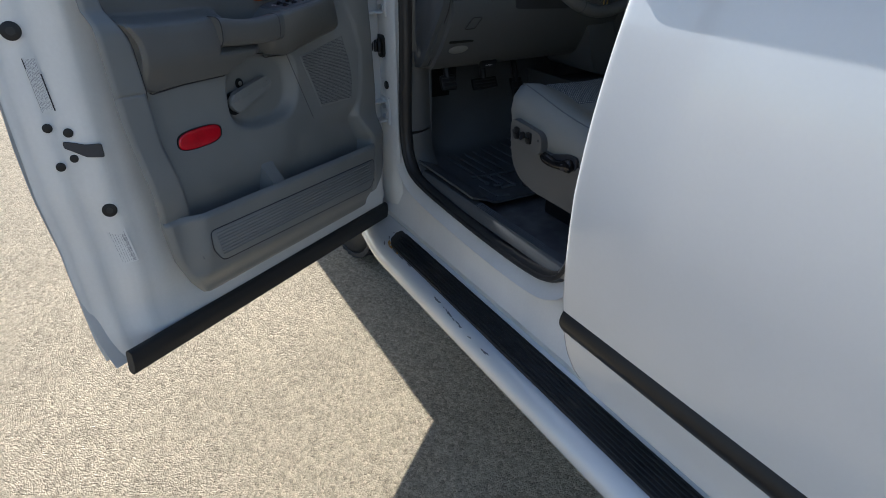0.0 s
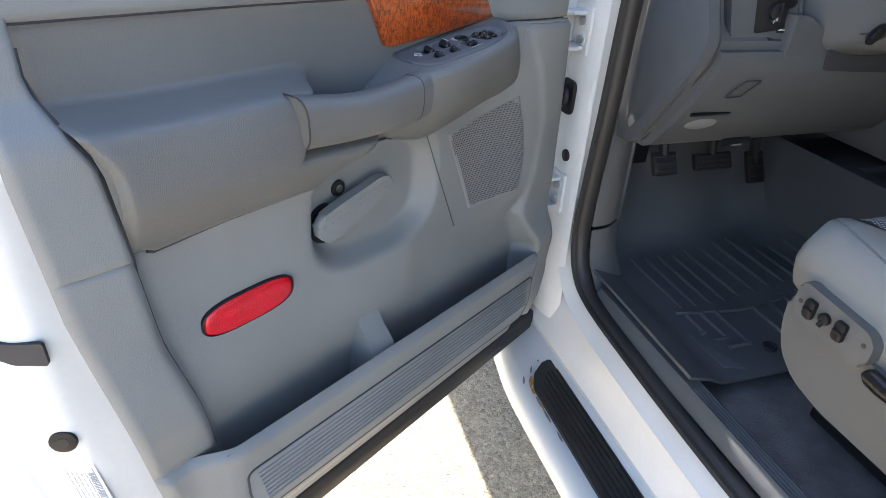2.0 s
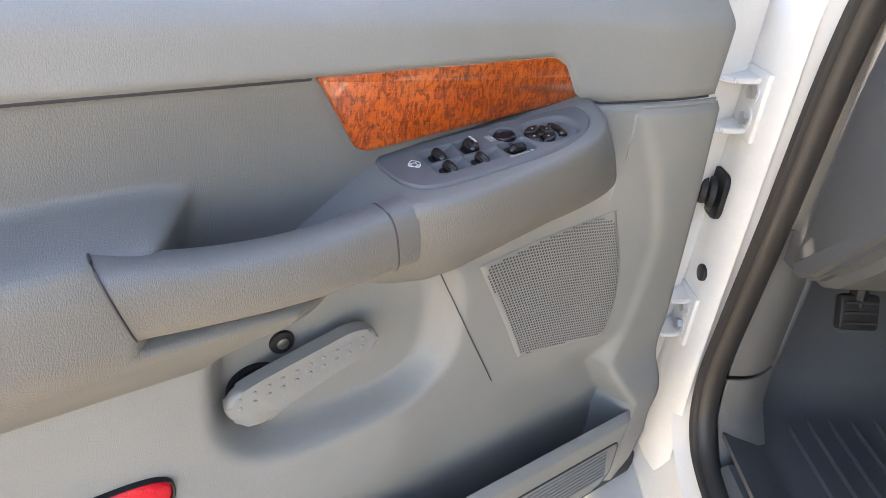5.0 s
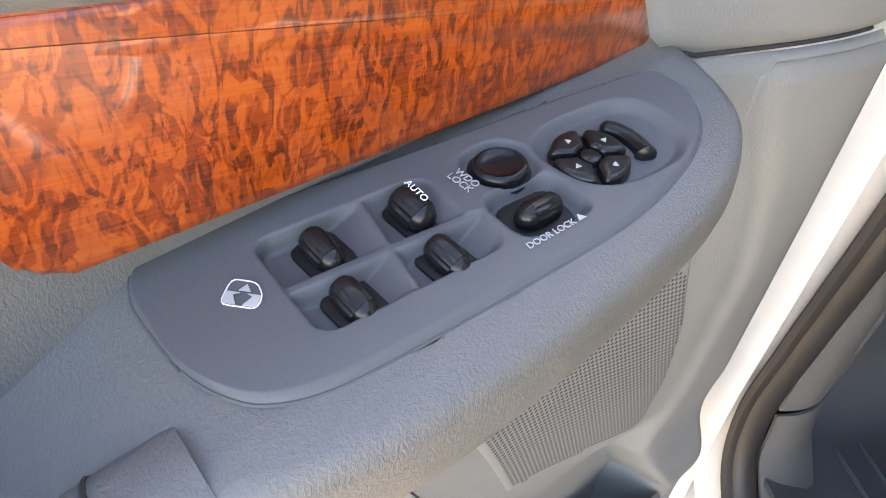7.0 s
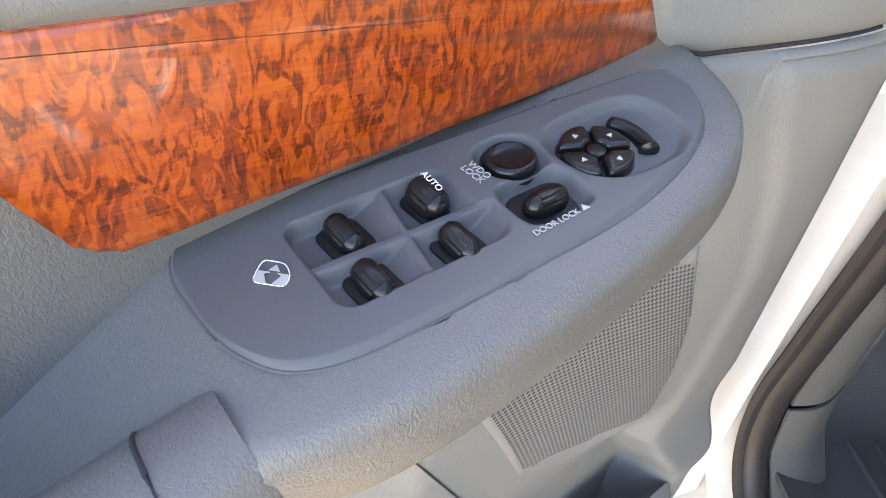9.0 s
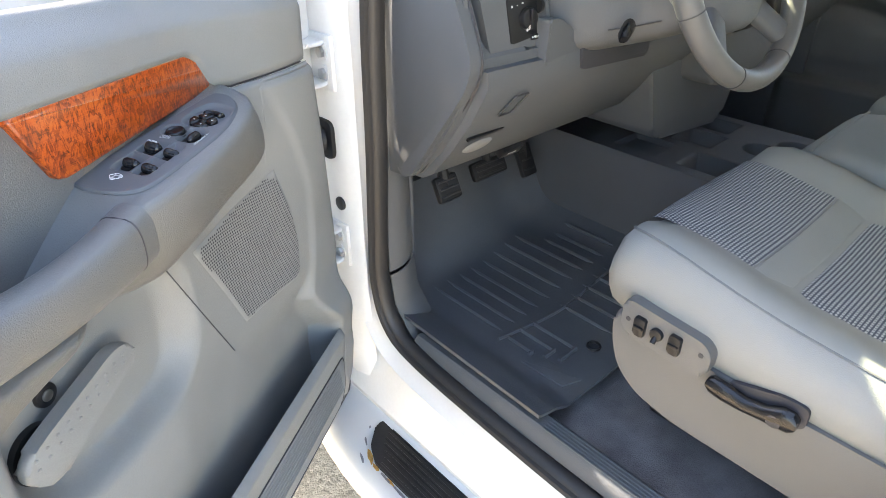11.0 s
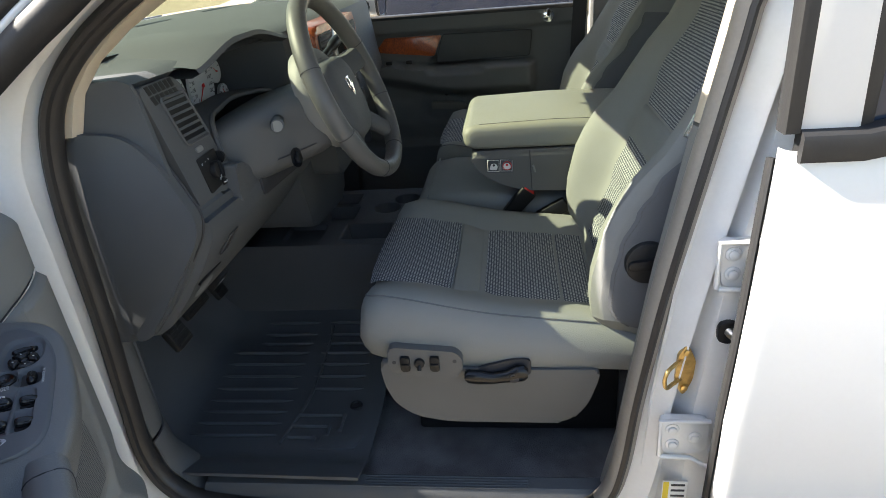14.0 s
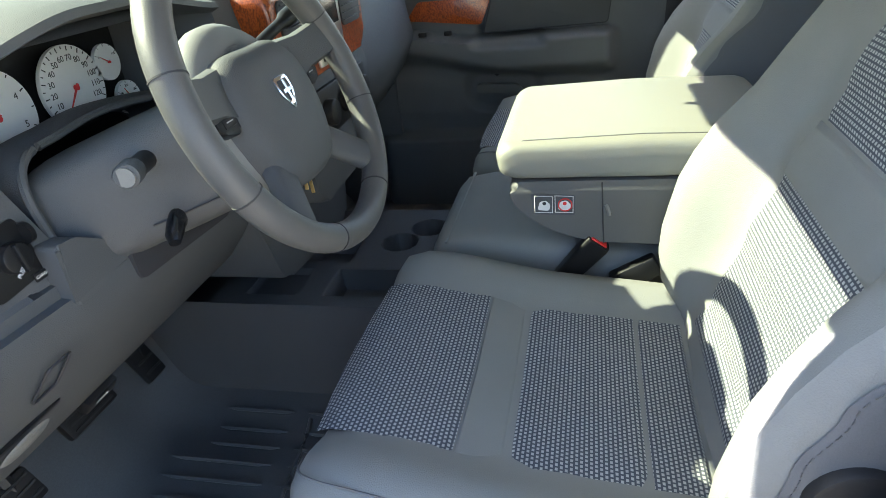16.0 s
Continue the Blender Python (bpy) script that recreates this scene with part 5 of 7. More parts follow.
words("switch_lettering", "CARGO", 0.0045, Matrix.Translation((0.043, -0.0795, 0.0043)), WHITE, sw)

# knee panel details
part("knee_panel", loft([[(x, y + 0.035 * step(0.099, 0.0945, x) - 0.012 * step(0.1, 0.3, x) * step(0.95, 1.15, z), z) for y, z in ((-0.26, 1.205), (-0.305, 1.2), (-0.308, 1.175), (-0.278, 1.12), (-0.232, 1.055), (-0.185, 1.0), (-0.16, 0.985), (-0.1, 0.99))] for x in (0.094, 0.1, 0.12, 0.2, 0.28, 0.33, 0.36, 0.4, 0.44, 0.48, 0.54, 0.62, 0.7)], False, False), DARK, dash, "dark grey knee panel under the column", 50)

part("knee_shoulder", prism(rounded([(0.215, 1.19), (0.218, 1.258), (0.245, 1.256), (0.275, 1.238), (0.303, 1.209), (0.312, 1.19)], 0.006), "y", -0.316, -0.22, 0.006, 2), DARK, dash, "raised end of the knee panel beside the column")
# solid dark block fills the notch as its shade
part("column_gap", prism(rounded([(0.3, 1.17), (0.3, 1.212), (0.5, 1.2), (0.5, 1.16)], 0.01), "y", -0.3225, -0.25, 0.002), INK, dash, "dark block for the shade under the column")


def on_knee(x, z):
    y = along([(0.985, -0.172), (1.0, -0.186), (1.055, -0.235), (1.12, -0.286), (1.175, -0.318)], z)
    n = Vector((0, -0.82, -0.57)).normalized()
    up = (Vector((0, 0, 1)) - n * n.z).normalized()
    m = Matrix((up.cross(n), up, n)).transposed().to_4x4()
    return Matrix.Translation((x, y, z)) @ m


put(part("fuse_lid", tube([Vector((a, b, 0.001)) for a, b in rounded([(-0.02, -0.02), (0.014, -0.02), (0.026, 0.022), (-0.006, 0.022)], 0.006)], 0.0016, 6, True), INK, dash), on_knee(0.168, 1.135))
put(part("coin_slot", box(-0.042, 0.04, -0.003, 0.003, -0.003, 0.0012), BLACK, dash), on_knee(0.158, 1.078))
put(part("coin_bowl", loft([[(r * 0.034 * math.cos(a), r * 0.016 * math.sin(a), h) for a in [2 * math.pi * k / 24 for k in range(24)]] for r, h in ((1, 0.0005), (0.9, 0.002), (0.4, 0.0025))]), GREY, dash), on_knee(0.158, 1.053))
release = put(part("hood_release", box(-0.028, 0.03, -0.012, 0.012, -0.005, 0.012, 0.004), BLACK, dash, "black hood release lever"), on_knee(0.3, 0.992))
words("lever_lettering", "HOOD", 0.0075, Matrix.Translation((0, 0, 0.0125)), WHITE, release)

# instrument hood and cluster
hood = []
for i in range(25):
    t = i / 24
    x = 0.2 + 0.445 * t
    k = step(0.0, 0.42, t) ** 0.8 * step(1.0, 0.58, t) ** 0.8
    hood.append([(x, y, z + rise * k) for y, z, rise in ((0.03, 1.442, 0.006), (-0.08, 1.442, 0.02), (-0.18, 1.435, 0.029), (-0.275, 1.43, 0.032), (-0.297, 1.426, 0.03), (-0.301, 1.418, 0.029), (-0.287, 1.412, 0.03), (-0.16, 1.416, 0.03))])
part("cluster_hood", loft(hood, False, False), DARK, dash, "arched instrument hood", 50)
part("cluster_panel", box(0.22, 0.64, -0.125, -0.115, 1.22, 1.45), BLACK, dash)
part("cluster_floor", sheet(lambda u, v: (0.25 + 0.36 * u, -0.28 + 0.16 * v, 1.235 + 0.012 * v + 0.03 * math.sin(math.pi * u) * (1 - v)), 16, 4), BLACK, dash)
for x in (0.218, 0.642):
    part("cluster_cheek", box(x - 0.006, x + 0.006, -0.235, -0.11, 1.22, 1.43, 0.003), DARK, dash)


def gauge(name, x, z, r, start, sweep, marks, needle, label, cut=0.0):
    pts = [(r * math.cos(radians(a)), r * math.sin(radians(a))) for a in range(-90 + int(cut), 271 - int(cut), 6)]
    g = put(part(name, prism(pts, "z", -0.006, 0.0, 0.001), FACE, dash, label), Matrix.Translation((x, -0.15, z)) @ pose(0, 0, 0, 90, 0, 0))
    n = len(marks)
    for k in range(n * 2 - 1):
        a = radians(start - sweep * k / (n * 2 - 2))
        r0 = 0.86 if k % 2 == 0 else 0.91
        put(part("tick", box(r * r0, r * 0.97, -r * 0.012, r * 0.012, 0, 0.0006), INK, g), pose(0, 0, 0, 0, 0, math.degrees(a)))
    for k, mark in enumerate(marks):
        a = radians(start - sweep * k / (n - 1))
        if mark:
            words("numeral", mark, r * 0.2, Matrix.Translation((r * 0.7 * math.cos(a), r * 0.7 * math.sin(a), 0.0004)), INK, g)
    a = radians(needle)
    part("needle", prism([(-0.1 * r * math.cos(a) - 0.03 * r * math.sin(a), -0.1 * r * math.sin(a) + 0.03 * r * math.cos(a)), (-0.1 * r * math.cos(a) + 0.03 * r * math.sin(a), -0.1 * r * math.sin(a) - 0.03 * r * math.cos(a)), (0.72 * r * math.cos(a), 0.72 * r * math.sin(a))], "z", 0.002, 0.0035), REDP, g, "red needle")
    part("needle_hub", disc((0, 0, 0.001), (0, 0, 1), r * 0.07, 0.004, 16, 0.001), REDP, g)
    return g


gauge("tachometer", 0.364, 1.347, 0.057, 225, 250, ["0", "1", "2", "3", "4", "5"], 225, "white rev counter dial", 34)
sp = gauge("speedometer", 0.493, 1.35, 0.055, 225, 250, [str(10 * k) for k in range(13)], 228, "white speedometer dial", 34)
part("odometer", box(-0.022, 0.022, -0.05, -0.036, 0.0003, 0.001), INK, sp)
gauge("oil_gauge", 0.568, 1.367, 0.025, 150, 120, ["0", "", "110"], 148, "small white oil pressure dial")
gauge("temperature_gauge", 0.588, 1.311, 0.025, 150, 120, ["100", "200", "260"], 120, "small white temperature dial")

part("cowl_edge", box(0.35, 1.45, 0.425, 0.44, 1.42, 1.44, 0.003), BLACK, dash)
# centre fascia with wood
STACK = [(0.7, 1.43), (1.12, 1.43), (1.11, 1.275), (0.715, 1.27)]
stack = part("centre_fascia", prism(rounded(STACK, 0.03), "y", -0.345, -0.27, 0.012, 3), BURL, dash, "glossy wood centre fascia")
for k in (0, 1):
    x = 0.725 + 0.26 * k
    part("centre_vent", prism(rounded([(x, 1.41), (x + 0.11, 1.41), (x + 0.105, 1.33), (x + 0.005, 1.33)], 0.012), "y", -0.349, -0.342, 0.002), INK, stack)
    for j in range(6):
        part("vent_slat", box(x + 0.008, x + 0.102, -0.353, -0.346, 1.34 + 0.0125 * j, 1.3425 + 0.0125 * j, 0.001, 1), DARK, stack)
part("radio", box(0.845, 0.975, -0.352, -0.34, 1.28, 1.41, 0.004), METAL, stack, "silver radio front")
part("radio_screen", box(0.865, 0.955, -0.355, -0.35, 1.345, 1.395, 0.002), GLOSS, stack)
for k in range(6):
    part("radio_button", box(0.856 + 0.019 * k, 0.87 + 0.019 * k, -0.356, -0.35, 1.29, 1.302, 0.001), BLACK, stack)
part("fascia_base", prism(rounded([(0.71, 1.268), (1.11, 1.273), (1.08, 1.06), (0.75, 1.05)], 0.03), "y", -0.343, -0.25, 0.012, 3), DARK, dash)
part("climate_panel", box(0.78, 1.06, -0.352, -0.34, 1.16, 1.25, 0.006), BLACK, stack)
for k in range(3):
    part("climate_knob", disc((0.83 + 0.09 * k, -0.352, 1.205), (0, -1, 0), 0.024, 0.018, 24, 0.004), BLACK, stack)
for x0, n in ((0.3, 10), (0.78, 10), (1.22, 10)):
    part("defrost_grille", prism(rounded([(x0, 0.17), (x0 + 0.022 * n, 0.17), (x0 + 0.022 * n - 0.02, 0.14), (x0 + 0.02, 0.14)], 0.01), "z", 1.44, 1.4535, 0.001), BLACK, dash)
part("lower_fascia", prism(rounded([(0.62, 1.12), (0.68, 0.93), (1.0, 0.9), (1.08, 1.12)], 0.03), "y", -0.27, 0.0, 0.012), DARK, dash)

# ---- pedals ----
pedals = thing("pedal_set", "black rubber pedals on steel arms", "pedals")
for x, w, y, z, h in ((0.178, 0.028, -0.135, 0.93, 0.05), (0.36, 0.05, -0.07, 0.895, 0.04), (0.53, 0.024, -0.03, 0.85, 0.08)):
    ped = put(part("pedal_pad", box(-w, w, -0.012, 0.004, -h / 2, h / 2, 0.006), BLACK, pedals), Matrix.Translation((x, y, z)) @ pose(0, 0, 0, -28, 0, 0))
    for k in range(3):
        part("pad_rib", box(-w * 0.8, w * 0.8, -0.0145, -0.011, h * (k - 1) * 0.28 - 0.002, h * (k - 1) * 0.28 + 0.002, 0.0008, 1), RUBBER, ped)
    part("pedal_arm", tube([(x, y, z), (x, y + 0.02, z + 0.07), (x, y + 0.08, z + 0.2)], 0.011, 8), BLACK, pedals)

# ---- steering column and wheel ----
WHEEL = Vector((0.43, -0.485, 1.344))
TURN_POSE = Matrix.Translation(WHEEL) @ pose(0, 0, 0, 90 - 21.3, 0, 0)
column = thing("steering_column", "dark grey column shroud with stalks and ignition key", "steering column", m=TURN_POSE)
INTO = TURN_POSE.inverted()


def boxy(cx, cz, w, h, y, n=32, e=0.42):
    """A rounded oblong section across the column."""
    out = []
    for k in range(n):
        a = 2 * math.pi * k / n
        out.append(INTO @ Vector((cx + w * math.copysign(abs(math.cos(a)) ** e, math.cos(a)), y, cz + h * math.copysign(abs(math.sin(a)) ** e, math.sin(a)))))
    return out


part("shroud", loft([boxy(0.43, 1.306, 0.07, 0.05, -0.458), boxy(0.43, 1.302, 0.088, 0.06, -0.448), boxy(0.43, 1.296, 0.096, 0.066, -0.43), boxy(0.43, 1.286, 0.108, 0.071, -0.39), boxy(0.43, 1.268, 0.142, 0.072, -0.33), boxy(0.43, 1.258, 0.17, 0.07, -0.29), boxy(0.432, 1.246, 0.18, 0.07, -0.25)]), DARK, column, "dark grey plastic column shroud", 45)
# collar in paler grey than the shroud: sun on it put into the colour
part("shroud_collar", loft([[(r * math.cos(a), r * math.sin(a), d) for a in [2 * math.pi * k / 36 for k in range(36)]] for r, d in ((0.07, -0.03), (0.092, -0.034), (0.101, -0.045), (0.103, -0.06), (0.098, -0.075))]), GREY, column, "", 50)
part("shroud_seam", tube([INTO @ Vector(p) for p in ((0.3335, -0.43, 1.258), (0.3215, -0.39, 1.245), (0.3045, -0.36, 1.238))], 0.0012, 6), INK, column)
stalk = part("indicator_stalk", tube([INTO @ Vector(p) for p in ((0.335, -0.365, 1.309), (0.3, -0.376, 1.311), (0.282, -0.382, 1.312))], [0.011, 0.0105, 0.0105], 14), BLACK, column, "black indicator stalk with bright end cap")
part("end_cap", tube([INTO @ Vector(p) for p in ((0.284, -0.381, 1.312), (0.278, -0.383, 1.3125), (0.26, -0.389, 1.313), (0.258, -0.39, 1.313))], [0.0105, 0.0128, 0.0128, 0.011], 20), DARK, stalk)
part("cap_face", tube([INTO @ Vector(p) for p in ((0.2585, -0.3895, 1.313), (0.2565, -0.39, 1.313))], 0.0098, 20), GREY, stalk)
part("stalk_boot", prism(rounded([(-0.385, 1.337), (-0.343, 1.332), (-0.34, 1.29), (-0.383, 1.283)], 0.008), "x", 0.296, 0.331, 0.003), BLACK, column)
column.children[-1].data.transform(INTO)
part("lever_box", prism(rounded([(-0.36, 1.268), (-0.435, 1.272), (-0.432, 1.238), (-0.365, 1.214)], 0.006), "x", 0.292, 0.345, 0.004, 2), DARK, column, "square boss that carries the tilt lever")
column.children[-1].data.transform(INTO)
lever_path = [(0.296, -0.4, 1.25), (0.284, -0.405, 1.249), (0.272, -0.41, 1.245), (0.264, -0.414, 1.239)]
part("tilt_lever", tube([INTO @ Vector(p) for p in lever_path], [0.013, 0.0125, 0.0115, 0.007], 14, flat=0.75), GLOSS, column, "black tilt lever")
ARCH = spline([(0.252, -0.288, 1.228), (0.246, -0.285, 1.26), (0.248, -0.278, 1.305), (0.276, -0.265, 1.33), (0.33, -0.255, 1.334), (0.43, -0.245, 1.336), (0.55, -0.262, 1.322), (0.58, -0.278, 1.295), (0.585, -0.285, 1.22)], 6)


def surround(u, v):
    p = ARCH[round(u * (len(ARCH) - 1))]
    lift = 0.006 * math.sin(math.pi * min(1.0, v * 2)) if v < 0.5 else 0.0
    return INTO @ Vector((p.x, p.y + 0.13 * v, p.z + lift - 0.03 * max(0.0, v - 0.3)))


part("column_frame", sheet(surround, len(ARCH) - 1, 10), DARK, column, "curved lip round the column", 60)
part("frame_edge", tube([INTO @ p for p in ARCH], 0.005, 8), DARK, column)
shifter = part("shift_lever", tube(spline([(0.07, 0.04, -0.09), (0.12, 0.06, -0.075), (0.19, 0.075, -0.06), (0.245, 0.085, -0.05)], 5), [0.008] * 11 + [0.012] * 4 + [0.011], 12), BLACK, column, "black column shift lever")
key = part("ignition_lock", disc((0.075, -0.06, -0.11), (0.9, -0.2, 0.3), 0.017, 0.02, 20, 0.003), BLACK, column)
for k in range(3):
    part("key_blade", tube([(0.1 + 0.008 * k, -0.07, -0.1), (0.104 + 0.012 * k, -0.1, -0.105), (0.1 + 0.01 * k, -0.125 - 0.01 * k, -0.115)], 0.003, 6, flat=0.5), BRASS if k else METAL, column)
wheel = thing("steering_wheel", "grey leather steering wheel with padded hub", "steering wheel", m=TURN_POSE)
part("rim", tube([(0.175 * math.cos(a), 0.175 * math.sin(a), 0) for a in [2 * math.pi * i / 72 for i in range(72)]], 0.0165, 16, True, 1.1, (0, 0, 1)), LEATHER, wheel, "grey leather rim with stitched grips")
for a in (200, 340, 245, 295, 20, 160):
    q = radians(a)
    d = Vector((-math.sin(q), math.cos(q), 0))
    c = Vector((0.175 * math.cos(q), 0.175 * math.sin(q), 0))
    part("rim_joint", tube([c - d * 0.0008, c + d * 0.0008], 0.0172, 16, flat=1.1, up=(0, 0, 1)), INK, wheel)
HUB = rounded([(-0.058, 0.062), (0.058, 0.062), (0.088, 0.03), (0.088, -0.03), (0.06, -0.085), (0.03, -0.1), (-0.03, -0.1), (-0.06, -0.085), (-0.088, -0.03), (-0.088, 0.03)], 0.03)
rings = []
for s, h in ((0.98, -0.06), (1.02, -0.035), (1.0, -0.02), (0.95, -0.011), (0.86, -0.005), (0.6, -0.001), (0.25, 0.0)):
    rings.append([(x * s, y * s, h) for x, y in HUB])
hub = part("hub", loft(rings), DARK, wheel, "padded hub cover", 60)
part("hub_back", disc((0, 0, -0.05), (0, 0, 1), 0.075, 0.02, 28, 0.005), DARK, wheel)
for s in (-1, 1):
    part("side_spoke", loft([[(s * x, y0 + dy, h) for dy, h in ((0.02 * k, d - 0.012), (0.024 * k, d), (0.02 * k, d + 0.009), (-0.02 * k, d + 0.009), (-0.024 * k, d), (-0.02 * k, d - 0.012))] for x, y0, k, d in ((0.07, 0.025, 1.35, -0.025), (0.11, 0.03, 1.0, -0.018), (0.168, 0.035, 1.0, 0.0))]), DARK, wheel, "", 50)
    part("lower_spoke", loft([[(s * (0.05 + 0.062 * t) + a * 0.8, -0.06 - 0.07 * t + a * 0.55 * s, h - 0.026 + 0.026 * t) for a, h in ((0.019, -0.012), (0.022, -0.004), (0.02, 0.004), (0.013, 0.008), (-0.013, 0.008), (-0.02, 0.004), (-0.022, -0.004), (-0.019, -0.012))] for t in (0.0, 0.33, 0.66, 1.0)]), DARK, wheel, "", 50)
    pod = part("button_pod", prism(rounded([(s * 0.082, 0.05), (s * 0.12, 0.047), (s * 0.125, -0.004), (s * 0.092, -0.014)], 0.008), "z", -0.03, -0.0135, 0.003), BLACK, wheel, "black cruise button pod")
    for k in range(3):
        part("button", box(s * 0.104 - 0.011, s * 0.104 + 0.011, 0.03 - 0.016 * k, 0.041 - 0.016 * k, -0.015, -0.0125, 0.001), BLACK, pod)
        part("button_bar", box(s * 0.104 - 0.006, s * 0.104 + 0.006, 0.035 - 0.016 * k, 0.0362 - 0.016 * k, -0.0127, -0.0121), PALE, pod)
part("emblem", prism(rounded([(-0.015, 0.018), (0.015, 0.018), (0.016, 0.0), (0.0, -0.022), (-0.016, 0.0)], 0.004), "z", -0.003, 0.0025, 0.0012), CHROME, wheel, "small chrome shield badge")
part("emblem_field", prism(rounded([(-0.011, 0.014), (0.011, 0.014), (0.012, 0.001), (0.0, -0.016), (-0.012, 0.001)], 0.003), "z", 0.002, 0.003), INK, wheel)
part("emblem_bar", box(-0.009, 0.009, -0.001, 0.003, 0.0025, 0.0042), CHROME, wheel)
part("emblem_cross", box(-0.0025, 0.0025, -0.015, 0.013, 0.0025, 0.004), CHROME, wheel)
# ---- seats ----
def weave(name, flip):
    """Woven insert cloth: rows of pale dashes on navy."""
    m = bpy.data.materials.new(name)
    m.use_nodes = True
    n, l = m.node_tree.nodes, m.node_tree.links
    b = n["Principled BSDF"]
    b.inputs["Roughness"].default_value, b.inputs["Specular IOR Level"].default_value = 0.85, 0.2
    place = n.new("ShaderNodeTexCoord")
    turn = n.new("ShaderNodeMapping")
    turn.inputs["Rotation"].default_value = flip
    l.new(place.outputs["Object"], turn.inputs["Vector"])
    brick = n.new("ShaderNodeTexBrick")
    brick.inputs["Color1"].default_value, brick.inputs["Color2"].default_value = (0.54, 0.55, 0.54, 1), (0.44, 0.455, 0.455, 1)
    brick.inputs["Mortar"].default_value = (0.1, 0.11, 0.135, 1)
    brick.inputs["Scale"].default_value = 1.0
    brick.inputs["Brick Width"].default_value, brick.inputs["Row Height"].default_value = 0.0062, 0.0054
    brick.inputs["Mortar Size"].default_value, brick.inputs["Mortar Smooth"].default_value = 0.0014, 0.35
    l.new(turn.outputs[0], brick.inputs["Vector"])
    fibre = n.new("ShaderNodeTexNoise")
    fibre.inputs["Scale"].default_value = 1500
    l.new(place.outputs["Object"], fibre.inputs["Vector"])
    mix = n.new("ShaderNodeMixRGB")
    mix.blend_type, mix.inputs[0].default_value = "MULTIPLY", 0.4
    l.new(brick.outputs["Color"], mix.inputs[1])
    l.new(fibre.outputs["Fac"], mix.inputs[2])
    l.new(mix.outputs[0], b.inputs["Base Color"])
    k = n.new("ShaderNodeBump")
    k.inputs["Strength"].default_value, k.inputs["Distance"].default_value = 0.5, 0.001
    k.invert = True
    l.new(brick.outputs["Fac"], k.inputs["Height"])
    l.new(k.outputs[0], b.inputs["Normal"])
    return m


WEAVE_FLAT = weave("woven_insert_cushion", (0, 0, 0))
WEAVE_UP = weave("woven_insert_back", (radians(65), 0, 0))
BASE = [(-1.05, 0.925), (-0.97, 0.93), (-0.89, 0.94), (-0.8, 0.949), (-0.73, 0.958), (-0.67, 0.975), (-0.58, 0.992), (-0.53, 0.994), (-0.505, 0.986)]
EDGE_Y = [(0.9, -0.985), (0.93, -0.955), (0.95, -0.938), (0.975, -0.927), (1.0, -0.923), (1.05, -0.926), (1.11, -0.938), (1.17, -0.963), (1.21, -0.988), (1.29, -1.052), (1.345, -1.09), (1.45, -1.15), (1.55, -1.2)]
MID_Y = [(0.9, -0.94), (0.95, -0.965), (1.0, -0.988), (1.1, -1.018), (1.19, -1.048), (1.3, -1.095), (1.45, -1.165), (1.55, -1.215)]


